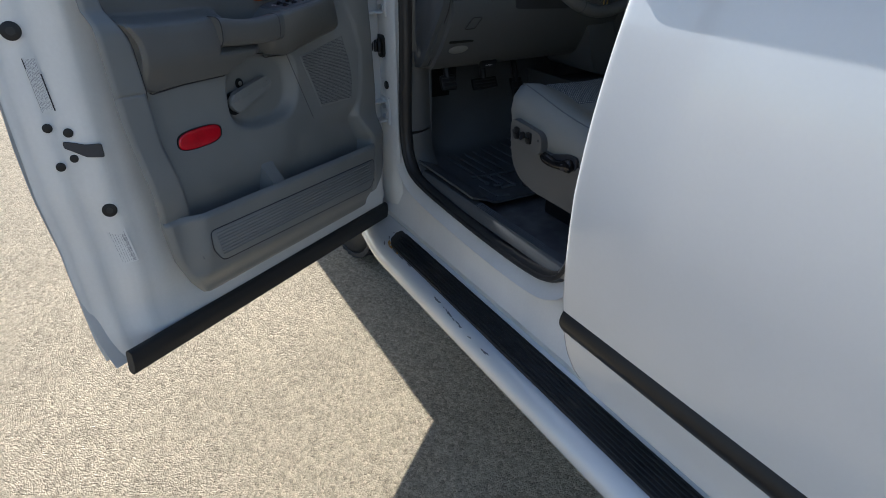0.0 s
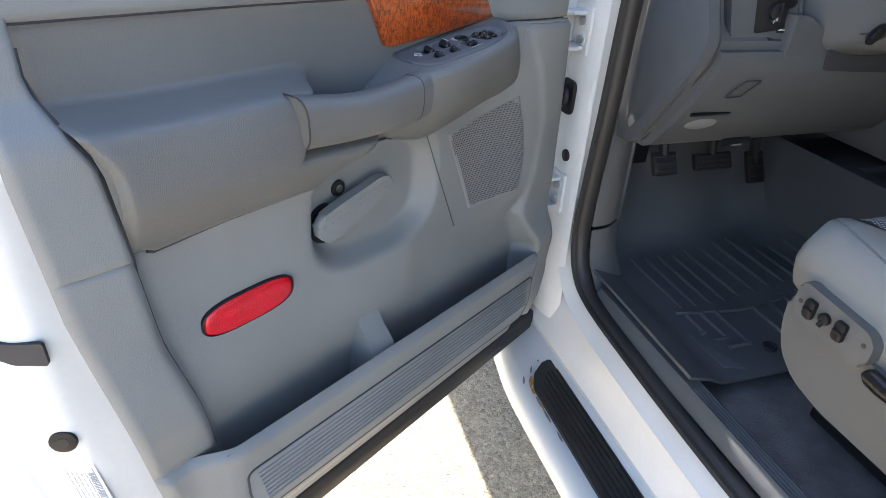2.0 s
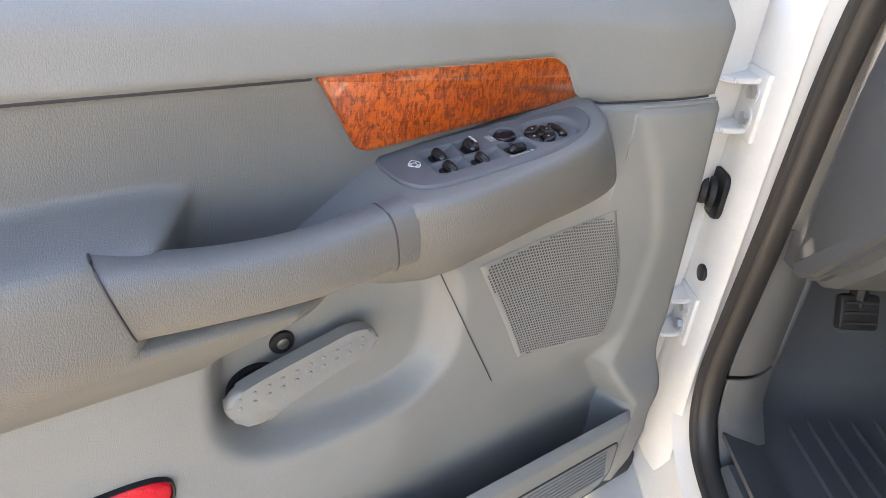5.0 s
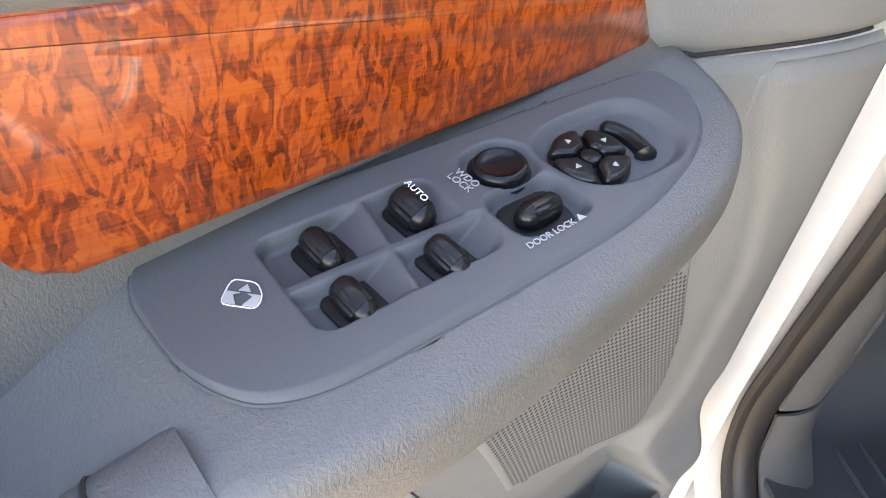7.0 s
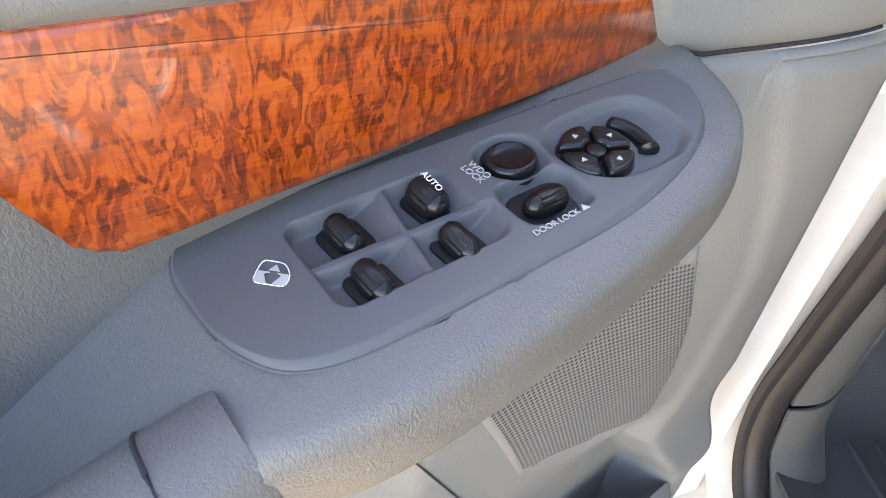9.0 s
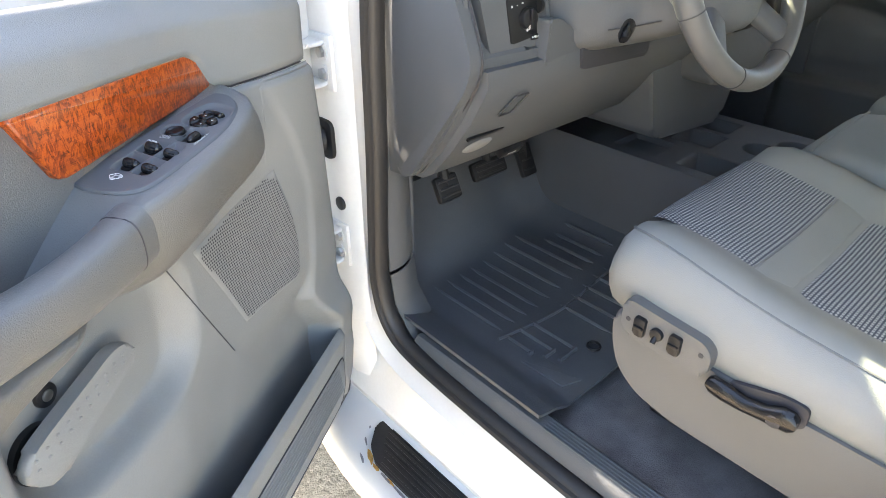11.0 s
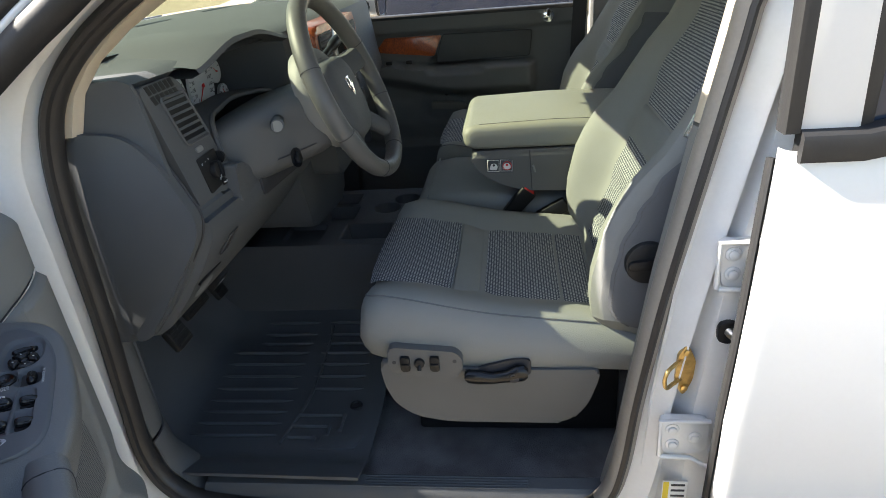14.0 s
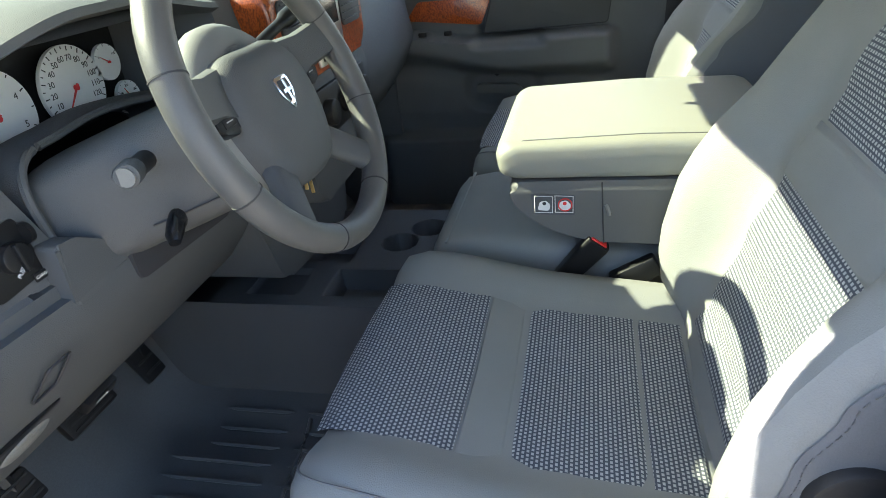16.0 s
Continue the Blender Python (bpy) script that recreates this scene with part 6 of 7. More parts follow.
def make_seat(name, x0, x1, dy, label):
    s = thing(name, label, "seat")
    cx, half = (x0 + x1) / 2, (x1 - x0) / 2

    def top(x, y):
        k = abs(x - cx) / half
        z = along(BASE, y) + 0.022 * step(0.52, 0.82, k) - 0.006 * step(0.62, 0.0, k)
        z -= 0.03 * (1 - math.sqrt(max(0.0, 1 - max(0.0, (k - 0.84) / 0.16) ** 2)))
        return z

    def front(x, z):
        k = abs(x - cx) / half
        t = step(0.52, 0.86, k)
        y = smooth_along(MID_Y, z) * (1 - t) + smooth_along(EDGE_Y, z) * t
        return y - 0.016 * (1 - math.sqrt(max(0.0, 1 - max(0.0, (k - 0.935) / 0.065) ** 2)))

    # cushion
    rings = []
    ys = [-0.5, -0.503, -0.51, -0.525, -0.56, -0.6, -0.65, -0.7, -0.76, -0.82, -0.88, -0.94, -1.0, -1.04]
    for i, y in enumerate(ys):
        drop = (0.075, 0.045, 0.024, 0.008, 0.001)[i] if i < 5 else 0.0
        shrink = (0.05, 0.03, 0.018, 0.008, 0.002)[i] if i < 5 else 0.0
        a, b = x0 + shrink, x1 - shrink
        ring = [(a + (b - a) * k / 24, y + dy, top(x0 + (x1 - x0) * k / 24, max(y, -1.04)) - drop) for k in range(25)]
        low = along([(-1.04, 0.85), (-0.6, 0.865), (-0.52, 0.885), (-0.5, 0.905)], y)
        edge = ring[-1][2]
        ring += [(b + 0.006, y + dy, edge - 0.35 * (edge - low)), (b, y + dy, low + 0.012), (b - 0.015, y + dy, low), (a + 0.015, y + dy, low), (a, y + dy, low + 0.012), (a - 0.006, y + dy, edge - 0.35 * (edge - low))]
        rings.append(ring)
    part("cushion", loft(rings), CLOTH, s, "plain grey cloth cushion with raised sides", 50)

    def flat(nm, ya, yb, xa, xb, m, lab=""):
        bow = 0.012

        def place(u, v):
            x = xa + (xb - xa) * u
            y = ya + (yb - ya) * v
            y += bow * (1 - (2 * u - 1) ** 2) * (1 - v) if ya > -0.52 else 0
            k = min(u, 1 - u, v, 1 - v)
            return (x, y + dy, top(x, y) + 0.0035 * min(1, k / 0.05) ** 0.5 - 0.0005)
        return part(nm, sheet(place, 20, 20), m, s, lab, 60)

    ia, ib = cx - 0.155, cx + 0.157
    flat("front_insert", -0.512, -0.672, ia, ib, WEAVE_FLAT, "navy woven insert with pale dashes")
    flat("plain_band", -0.6745, -0.7275, ia, ib, CLOTH)
    flat("rear_insert", -0.73, -0.884, ia, ib, WEAVE_FLAT, "navy woven insert with pale dashes")
    flat("roll_insert", -0.889, -0.95, ia, ib, WEAVE_FLAT)
    part("cushion_seam", tube(spline([(x0 + 0.09, -0.51 + dy, top(x0 + 0.09, -0.51) - 0.018), (x0 + 0.045, -0.52 + dy, top(x0 + 0.045, -0.52) - 0.012), (x0 + 0.024, -0.55 + dy, top(x0 + 0.024, -0.55)), (x0 + 0.02, -0.6 + dy, top(x0 + 0.02, -0.6) + 0.0004), (x0 + 0.02, -0.75 + dy, top(x0 + 0.02, -0.75) + 0.0004), (x0 + 0.02, -0.94 + dy, top(x0 + 0.02, -0.94) + 0.0004)], 6), 0.0014, 6), FLANK, s)
    # backrest
    zs = [0.9, 0.93, 0.97, 1.01, 1.05, 1.09, 1.13, 1.17, 1.21, 1.26, 1.31, 1.36, 1.41, 1.46, 1.5, 1.54, 1.57, 1.585]
    rings = []
    for z in zs:
        w = along([(0.9, 0.05), (0.925, 0.024), (0.945, 0.01), (0.97, 0.0), (1.3, 0.0), (1.4, 0.02), (1.48, 0.05), (1.54, 0.09), (1.57, 0.13), (1.585, 0.17)], z)
        tilt = max(0.0, z - 1.5) * 0.5
        a, b = x0 + w, x1 - w
        ring = [(a + (b - a) * k / 48, front(x0 + (x1 - x0) * k / 48, z) + dy - tilt, z) for k in range(49)]
        yb = along(MID_Y, z) - along([(0.9, 0.14), (1.1, 0.16), (1.4, 0.14), (1.585, 0.06)], z) + dy
        ye = ring[-1][1]
        ring += [(b + 0.001, ye - 0.005, z), (b + 0.0025, ye - 0.014, z - 0.001), (b + 0.003, ye - 0.022, z - 0.002), (b + 0.004, ye - 0.35 * (ye - yb), z - 0.01), (b - 0.004, ye - 0.8 * (ye - yb), z - 0.03), (b - 0.04, yb, z - 0.04), (a + 0.04, yb, z - 0.04), (a + 0.004, ye - 0.8 * (ye - yb), z - 0.03), (a - 0.004, ye - 0.35 * (ye - yb), z - 0.01), (a - 0.003, ye - 0.022, z - 0.002), (a - 0.0025, ye - 0.014, z - 0.001), (a - 0.001, ye - 0.005, z)]
        rings.append(ring)
    part("backrest", loft(rings), CLOTH, s, "plain grey cloth backrest with side bolsters", 28)

    # smooth side cloth, darkened for shade on the backrest's sides, sewn with a dashed seam
    for side in (-1, 1):
        def flank(u, v, lift=0.0):
            z = 0.945 + 0.425 * v
            low = max(0.0, 1 - (z - 0.945) / 0.07)
            w = along([(0.9, 0.02), (0.97, 0.0), (1.3, 0.0), (1.4, 0.02)], z)
            ye = front(x0, z) + dy - 0.013 - 0.05 * (1 - math.sqrt(max(0.0, 1 - low ** 2)))
            yb = along(MID_Y, z) - 0.13 + dy
            out = 0.0048 + 0.0035 * min(1.0, u / 0.06, v / 0.03 + 0.2) - 0.006 * u + lift
            return ((x0 + w if side < 0 else x1 - w) + side * out, ye + (yb - ye) * u, z - 0.012 * u)
        part("side_panel", sheet(flank, 24, 30), FLANK, s, "smooth grey cloth side panel, darkened for shade", 60)
        dashes = bmesh.new()
        for i in range(52):
            a, b = 0.03 + i * 0.0185, 0.03 + i * 0.0185 + 0.011
            tube([Vector(flank(0.035, a, 0.0004)), Vector(flank(0.035, (a + b) / 2, 0.0012)), Vector(flank(0.035, b, 0.0004))], 0.0007, 5, bm=dashes)
        part("side_stitch", dashes, SHIELD, s, "dark dashed seam thread")

    def upright(nm, za, zb, m, lab=""):
        def place(u, v):
            z = za + (zb - za) * v
            w = along([(0.95, 0.14), (1.2, 0.134), (1.55, 0.13)], z)
            x = cx - 0.06 * max(0.0, z - 1.05) - w + 2 * w * u
            k = min(u, 1 - u, v, 1 - v)
            return (x, front(x, z) + dy + 0.006 * min(1, k / 0.05) ** 0.5 - 0.0005, z)
        return part(nm, sheet(place, 20, 20), m, s, lab, 60)

    upright("lower_insert", 0.955, 1.186, WEAVE_UP, "navy woven insert with pale dashes")
    upright("back_band", 1.189, 1.25, CLOTH)
    upright("upper_insert", 1.253, 1.5, WEAVE_UP, "navy woven insert with pale dashes")
    # headrest
    rings = []
    for t in [i / 8 for i in range(9)]:
        z = 1.605 + 0.17 * t
        r = math.sin(math.pi * (0.1 + 0.8 * t)) ** 0.4
        rings.append([(cx + 0.13 * r * math.copysign(abs(math.cos(a)) ** 0.6, math.cos(a)), -1.285 + dy + 0.05 * r * math.copysign(abs(math.sin(a)) ** 0.7, math.sin(a)) - 0.03 * t, z) for a in [2 * math.pi * k / 20 for k in range(20)]])
    part("headrest", loft(rings), WEAVE_UP, s, "", 60)
    for q in (-0.06, 0.06):
        part("headrest_post", tube([(cx + q, -1.27 + dy, 1.55), (cx + q, -1.28 + dy, 1.65)], 0.006, 8), CHROME, s)
    part("seat_frame", box(x0 + 0.1, x1 - 0.03, -1.0 + dy, -0.58 + dy, 0.63, 0.87, 0.01), BLACK, s)
    return s


driver_seat = make_seat("bucket_seat", 0.155, 0.685, 0.0, "grey cloth driver's seat with navy woven inserts")
passenger_seat = make_seat("bucket_seat", 1.1, 1.63, -0.045, "grey cloth passenger seat with navy woven inserts")
# side shield with switches, lever and recliner
SHIELD_OUT = rounded([(-0.54, 0.892), (-0.545, 0.835), (-0.562, 0.79), (-0.6, 0.76), (-0.66, 0.747), (-0.89, 0.744), (-0.925, 0.79), (-0.942, 0.845), (-0.945, 0.868), (-0.8, 0.868), (-0.7, 0.872)], 0.02)
shield = part("side_shield", prism(SHIELD_OUT, "x", 0.148, 0.19, 0.008, 3), SHIELD, driver_seat, "grey plastic seat side shield", 50)
SWP = rounded([(-0.562, 0.925), (-0.575, 0.93), (-0.685, 0.92), (-0.698, 0.905), (-0.697, 0.872), (-0.68, 0.86), (-0.575, 0.868), (-0.562, 0.885)], 0.012)
swp = part("seat_switch_panel", prism(SWP, "x", 0.132, 0.16, 0.006, 3), SHIELD, driver_seat, "grey power seat switch panel", 50)
for y in (-0.594, -0.648):
    r = part("seat_switch", prism(rounded([(y + 0.0085, 0.913), (y - 0.0085, 0.912), (y - 0.0085, 0.882), (y + 0.0085, 0.883)], 0.004), "x", 0.1245, 0.134, 0.002), BLACK, swp)
    part("switch_ridge", box(0.121, 0.126, y - 0.0075, y + 0.0075, 0.895, 0.9, 0.0015), BLACK, swp)
k_ = part("lumbar_knob", disc((0.133, -0.62, 0.898), (-1, 0, 0), 0.0095, 0.008, 18, 0.002), BLACK, swp)
part("lumbar_stem", tube([(0.128, -0.62, 0.895), (0.121, -0.62, 0.887)], 0.004, 8), BLACK, swp)
for y, z in ((-0.573, 0.898), (-0.684, 0.9)):
    part("screw_hole", disc((0.1335, y, z), (-1, 0, 0), 0.0038, 0.002, 12), INK, swp)
lever = part("recline_lever", loft([[(0.138 + 0.01 * math.cos(a), y + 0.0, zc + h * math.sin(a)) for a in [2 * math.pi * k / 14 for k in range(14)]] for y, zc, h in ((-0.7, 0.864, 0.006), (-0.706, 0.862, 0.014), (-0.725, 0.86, 0.015), (-0.75, 0.858, 0.0115), (-0.775, 0.862, 0.0125), (-0.795, 0.868, 0.018), (-0.808, 0.869, 0.017), (-0.815, 0.869, 0.008))]), GLOSS, driver_seat, "black seat recline lever")
part("lever_pivot", disc((0.132, -0.79, 0.863), (-1, 0, 0), 0.0095, 0.0035, 18, 0.001), INK, lever)
part("lever_pocket", prism(rounded([(-0.79, 0.893), (-0.82, 0.893), (-0.822, 0.86), (-0.79, 0.85), (-0.72, 0.872)], 0.01), "x", 0.146, 0.1535), INK, driver_seat)
recl = part("lumbar_dial", disc((0.152, -1.012, 1.085), (-1, -0.06, 0), 0.037, 0.014, 32, 0.004), RUBBER, driver_seat, "round black lumbar dial")
part("dial_grip", prism(rounded([(-0.98, 1.091), (-1.037, 1.098), (-1.039, 1.08), (-0.98, 1.076)], 0.006), "x", 0.129, 0.14, 0.003), BLACK, recl)

# ---- centre seat with folded armrest ----
centre = thing("centre_seat", "grey cloth centre seat with its armrest folded down", "seat")
rings = []
for y, z0, z1, sh in ((-0.535, 0.9, 0.94, 0.03), (-0.54, 0.88, 0.965, 0.012), (-0.56, 0.87, 0.985, 0.003), (-0.62, 0.865, 0.995, 0), (-0.75, 0.86, 0.99, 0), (-0.95, 0.86, 0.97, 0), (-1.05, 0.86, 0.95, 0)):
    rings.append([(a, y, b) for a, b in rounded([(0.725 + sh, z1), (1.07 - sh, z1), (1.07 - sh, z0), (0.725 + sh, z0)], 0.035, 4)])
part("cushion", loft(rings), CLOTH, centre, "", 50)
part("front_welt", tube([(0.735 + 0.033 * i, -0.57, 0.985) for i in range(11)], 0.003, 6), CLOTH, centre)
BODY = rounded([(-0.69, 1.118), (-0.7, 1.075), (-0.75, 1.035), (-0.82, 1.012), (-1.1, 1.0), (-1.12, 1.118)], 0.03)
body = part("armrest_body", prism(BODY, "x", 0.692, 1.04, 0.014, 3), SHIELD, centre, "grey moulded armrest bin", 50)
part("body_seam", tube([(0.6918, -0.838, 1.115), (0.6918, -0.84, 1.06), (0.6918, -0.842, 1.01)], 0.0012, 6), INK, centre)
part("latch_tab", tube([(0.69, -0.845, 1.078), (0.687, -0.848, 1.07), (0.69, -0.85, 1.06)], 0.003, 6), GREY, centre)
LID = rounded([(-0.676, 1.13), (-0.673, 1.166), (-0.69, 1.181), (-0.9, 1.187), (-1.1, 1.182), (-1.12, 1.13), (-1.1, 1.121), (-0.7, 1.121)], 0.02)
rings = []
for x, s, sz in ((0.684, 0.9, 0.5), (0.686, 0.94, 0.75), (0.693, 0.975, 0.92), (0.71, 0.995, 0.985), (0.74, 1, 1), (0.99, 1, 1), (1.02, 0.995, 0.985), (1.037, 0.975, 0.92), (1.044, 0.94, 0.7), (1.046, 0.9, 0.5)):
    rings.append([(x, -0.9 + (y + 0.9) * s, 1.152 + (z - 1.152) * sz) for y, z in LID])
lid = part("armrest_lid", loft(rings), material("armrest_vinyl", (0.235, 0.235, 0.205), 0.5, vary=0.04, bump=0.3, bump_scale=900, cells=True, spec=0.35), centre, "pale grey padded armrest lid", 60)
part("lid_welt", tube([(0.705, y, z + 0.001) for y, z in ((-0.69, 1.158), (-0.698, 1.172), (-0.72, 1.18), (-0.9, 1.1848), (-1.08, 1.181))], 0.0012, 6), SHIELD, centre)
tag = part("warning_label", prism(rounded([(-0.729, 1.098), (-0.798, 1.094), (-0.797, 1.06), (-0.731, 1.062)], 0.003, 2), "x", 0.6905, 0.6925), DARK, centre, "grey and white seat warning label with pictograms")
for k in (0, 1):
    y = -0.7345 - 0.032 * k
    part("label_frame", tube([(0.6903, y, 1.094), (0.6903, y - 0.028, 1.0925), (0.6903, y - 0.0275, 1.0645), (0.6903, y + 0.0, 1.0655)], 0.0008, 4, True), WHITE, tag)
    part("pictogram", prism(rounded([(y - 0.004, 1.07), (y - 0.022, 1.068), (y - 0.025, 1.078), (y - 0.018, 1.086), (y - 0.008, 1.084)], 0.004), "x", 0.6898, 0.6908), WHITE, tag)
    part("pictogram_dot", disc((0.6897, y - 0.015, 1.081), (-1, 0, 0), 0.003, 0.0006, 12), REDP if k else INK, tag)
part("label_ring", tube([(0.6893, -0.782 + 0.0105 * math.cos(a), 1.0785 + 0.0105 * math.sin(a)) for a in [math.pi * i / 12 for i in range(24)]], 0.001, 5, True), REDP, tag)

buckle = thing("seat_belt_buckle", "dark grey seat belt buckle with red button", "seat belt buckle", m=Matrix.Translation((0.7, -0.815, 0.985)) @ pose(0, 0, 0, 38, -6, 0))
part("housing", loft([[(x * s, y * s, z) for x, y in rounded([(-0.013, -0.02), (0.013, -0.02), (0.013, 0.02), (-0.013, 0.02)], 0.006, 3)] for s, z in ((0.8, -0.09), (0.92, -0.05), (1.0, -0.01), (1.05, 0.025), (1.0, 0.032))]), BLACK, buckle)
part("button", box(-0.009, 0.009, -0.015, 0.015, 0.029, 0.0345, 0.002), REDP, buckle, "red release button")
part("webbing", tube([(0, 0, -0.08), (0, -0.01, -0.15)], 0.018, 8, flat=0.25, up=(1, 0, 0)), INK, buckle)
stub = thing("seat_belt_stub", "short black seat belt buckle beside the cushion", "seat belt buckle", m=Matrix.Translation((0.69, -0.91, 0.965)) @ pose(0, 0, 0, 60, 0, 0))
part("housing", box(-0.012, 0.012, -0.018, 0.018, -0.06, 0.02, 0.005), BLACK, stub)

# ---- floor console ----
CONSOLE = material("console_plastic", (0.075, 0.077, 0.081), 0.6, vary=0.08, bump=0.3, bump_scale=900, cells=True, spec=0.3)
tray = thing("floor_console", "dark grey floor console with trays and cup holders", "console")
part("console_body", loft([[(x, y, z) for x, z in ((0.6, 0.66), (0.64, 0.78), (0.662, 0.88), (0.668, 0.888), (0.674, 0.82), (1.066, 0.82), (1.072, 0.888), (1.078, 0.88), (1.11, 0.78), (1.18, 0.66))] for y in (0.2, -0.1, -0.3, -0.6)]), CONSOLE, tray)


def console_z(x, y):
    """Moulded console top with trays and cup wells."""
    z = 0.889
    for x0, x1, y0, y1, deep in ((0.70, 0.80, -0.455, -0.325, 0.045), (0.83, 0.93, -0.335, -0.235, 0.035), (0.70, 0.80, -0.27, -0.16, 0.012), (0.95, 1.04, -0.32, -0.2, 0.03)):
        edge = min(x - x0, x1 - x, y - y0, y1 - y)
        z = min(z, 0.889 - deep * step(0.0, 0.008, edge))
        z += 0.003 * math.exp(-((edge + 0.004) / 0.003) ** 2) if edge < 0.002 else 0.0
    for cx, cy in ((0.915, -0.42), (0.985, -0.47)):
        k = math.hypot(x - cx, y - cy)
        z = min(z, 0.889 - 0.06 * step(0.04, 0.033, k))
    return z


part("console_top", sheet(lambda u, v: (0.665 + 0.41 * u, -0.56 + 0.46 * v, console_z(0.665 + 0.41 * u, -0.56 + 0.46 * v)), 110, 120), CONSOLE, tray, "moulded console top with cup wells", 50)
tunnel = part("floor_tunnel", loft([[(x, y, z) for x, z in ((0.58, 0.61), (0.66, 0.74), (0.74, 0.78), (1.03, 0.78), (1.11, 0.74), (1.2, 0.61))] for y in (0.28, -0.1, -0.6, -1.2)]), CARPET, truck)

# ---- passenger door and side ----
pdoor = thing("passenger_door", "shut passenger door with shaded grey inner panel and wood strip", "door")


def far_panel(u, v):
    """The passenger door's trim: upper rail, sunk field, armrest with grab bar, pocket."""
    y, z = -1.06 + 1.0 * u, 0.6 + 0.74 * v
    x = 1.752 - 0.014 * step(1.278, 1.292, z)
    high = 1.16 + 0.03 * step(-0.5, -0.22, y)
    low = 1.05 + 0.06 * step(-0.6, -0.24, y)
    ends = step(-0.9, -0.86, y) * step(-0.14, -0.2, y)
    x -= 0.066 * ends * step(high + 0.006, high - 0.012, z) * step(low - 0.03, low + 0.03, z)
    x += 0.035 * step(-0.7, -0.66, y) * step(-0.46, -0.5, y) * step(1.128, 1.142, z) * step(1.2, 1.165, z)
    k = (abs((y + 0.55) / 0.13) ** 3 + abs((z - 0.99) / 0.07) ** 3) ** (1 / 3)
    x += 0.02 * step(1.05, 0.75, k)
    x -= 0.008 * step(0.9, 0.93, z) * step(1.04, 1.0, z) * step(-0.42, -0.36, y)
    x -= 0.05 * step(0.87, 0.845, z) * step(-0.98, -0.92, y) * step(-0.1, -0.16, y)
    return (x, y, z)


part("inner_panel", sheet(far_panel, 120, 110), FAR, pdoor, "moulded grey inner door panel, darkened for shade", 60)
part("wood_strip", prism(rounded([(-0.305, 1.274), (-0.53, 1.272), (-0.495, 1.195), (-0.262, 1.222)], 0.008), "x", 1.74, 1.752, 0.003), BURL, pdoor, "reddish wood trim strip")
field = rounded([(-0.533, 1.274), (-0.88, 1.27), (-0.868, 1.175), (-0.5, 1.17)], 0.012)
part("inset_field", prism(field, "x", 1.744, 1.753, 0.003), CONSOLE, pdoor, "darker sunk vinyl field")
part("field_joint", tube([(1.7445, a, b) for a, b in field], 0.0018, 6, True), INK, pdoor)
part("door_handle", prism(rounded([(-0.47, 1.02), (-0.6, 1.012), (-0.615, 0.995), (-0.6, 0.985), (-0.47, 0.99)], 0.01), "x", 1.722, 1.742, 0.004), MID, pdoor)
part("panel_screw", disc((1.768, -0.53, 1.04), (-1, 0, 0), 0.008, 0.004, 16, 0.001), BLACK, pdoor)
part("lock_bezel", disc((1.737, -0.94, 1.315), (-1, 0, 0), 0.022, 0.004, 24, 0.002), CHROME, pdoor)
part("lock_pin", disc((1.733, -0.94, 1.318), (-0.3, 0, 1), 0.006, 0.024, 12, 0.002), BLACK, pdoor)
for y in (-0.32, -0.4):
    part("switch", box(1.688, 1.7, y - 0.012, y + 0.012, 1.178, 1.192, 0.003), BLACK, pdoor)
part("outer_panel", box(1.82, 1.87, -2.3, 0.1, 0.5, 1.345, 0.02), PAINT, pdoor)
part("belt_strip", box(1.775, 1.83, -1.06, -0.1, 1.325, 1.352, 0.006), RUBBER, pdoor)
part("window_post", box(1.74, 1.82, -1.12, -1.06, 1.32, 1.72, 0.01), BEIGE, pdoor)
mirror = thing("door_mirror", "white passenger door mirror on a black stalk", "mirror")
part("shell", loft([[(1.96 + 0.1 * s * math.copysign(abs(math.cos(a)) ** 0.6, math.cos(a)), y, 1.415 + 0.075 * s * math.copysign(abs(math.sin(a)) ** 0.6, math.sin(a))) for a in [2 * math.pi * k / 24 for k in range(24)]] for y, s in ((-0.26, 0.98), (-0.25, 1.0), (-0.2, 0.96), (-0.15, 0.75), (-0.13, 0.4))]), PAINT, mirror)
part("mirror_rim", tube([(1.96 + 0.098 * math.copysign(abs(math.cos(a)) ** 0.6, math.cos(a)), -0.262, 1.415 + 0.073 * math.copysign(abs(math.sin(a)) ** 0.6, math.sin(a))) for a in [2 * math.pi * k / 32 for k in range(32)]], 0.006, 6, True), BLACK, mirror)
part("mirror_glass", prism([(1.96 + 0.094 * math.copysign(abs(math.cos(a)) ** 0.6, math.cos(a)), 1.415 + 0.069 * math.copysign(abs(math.sin(a)) ** 0.6, math.sin(a))) for a in [2 * math.pi * k / 32 for k in range(32)]], "y", -0.264, -0.258), material("mirror_silver", (0.85, 0.86, 0.87), 0.02, 1.0, vary=0.01), mirror)
part("stalk", tube([(1.83, -0.2, 1.36), (1.87, -0.21, 1.39), (1.9, -0.22, 1.41)], 0.025, 10), BLACK, mirror)
belt = thing("passenger_belt", "dark grey passenger seat belt with a white symbol", "seat belt")
part("webbing", solid(sheet(lambda u, v: (1.64 - 0.02 * v + 0.01 * u, -1.0 - 0.05 * u - 0.04 * v, 0.9 + 0.85 * v), 3, 16), 0.002), INK, belt)
part("tongue_tag", box(1.625, 1.632, -1.045, -1.005, 1.04, 1.08, 0.002), BLACK, belt)
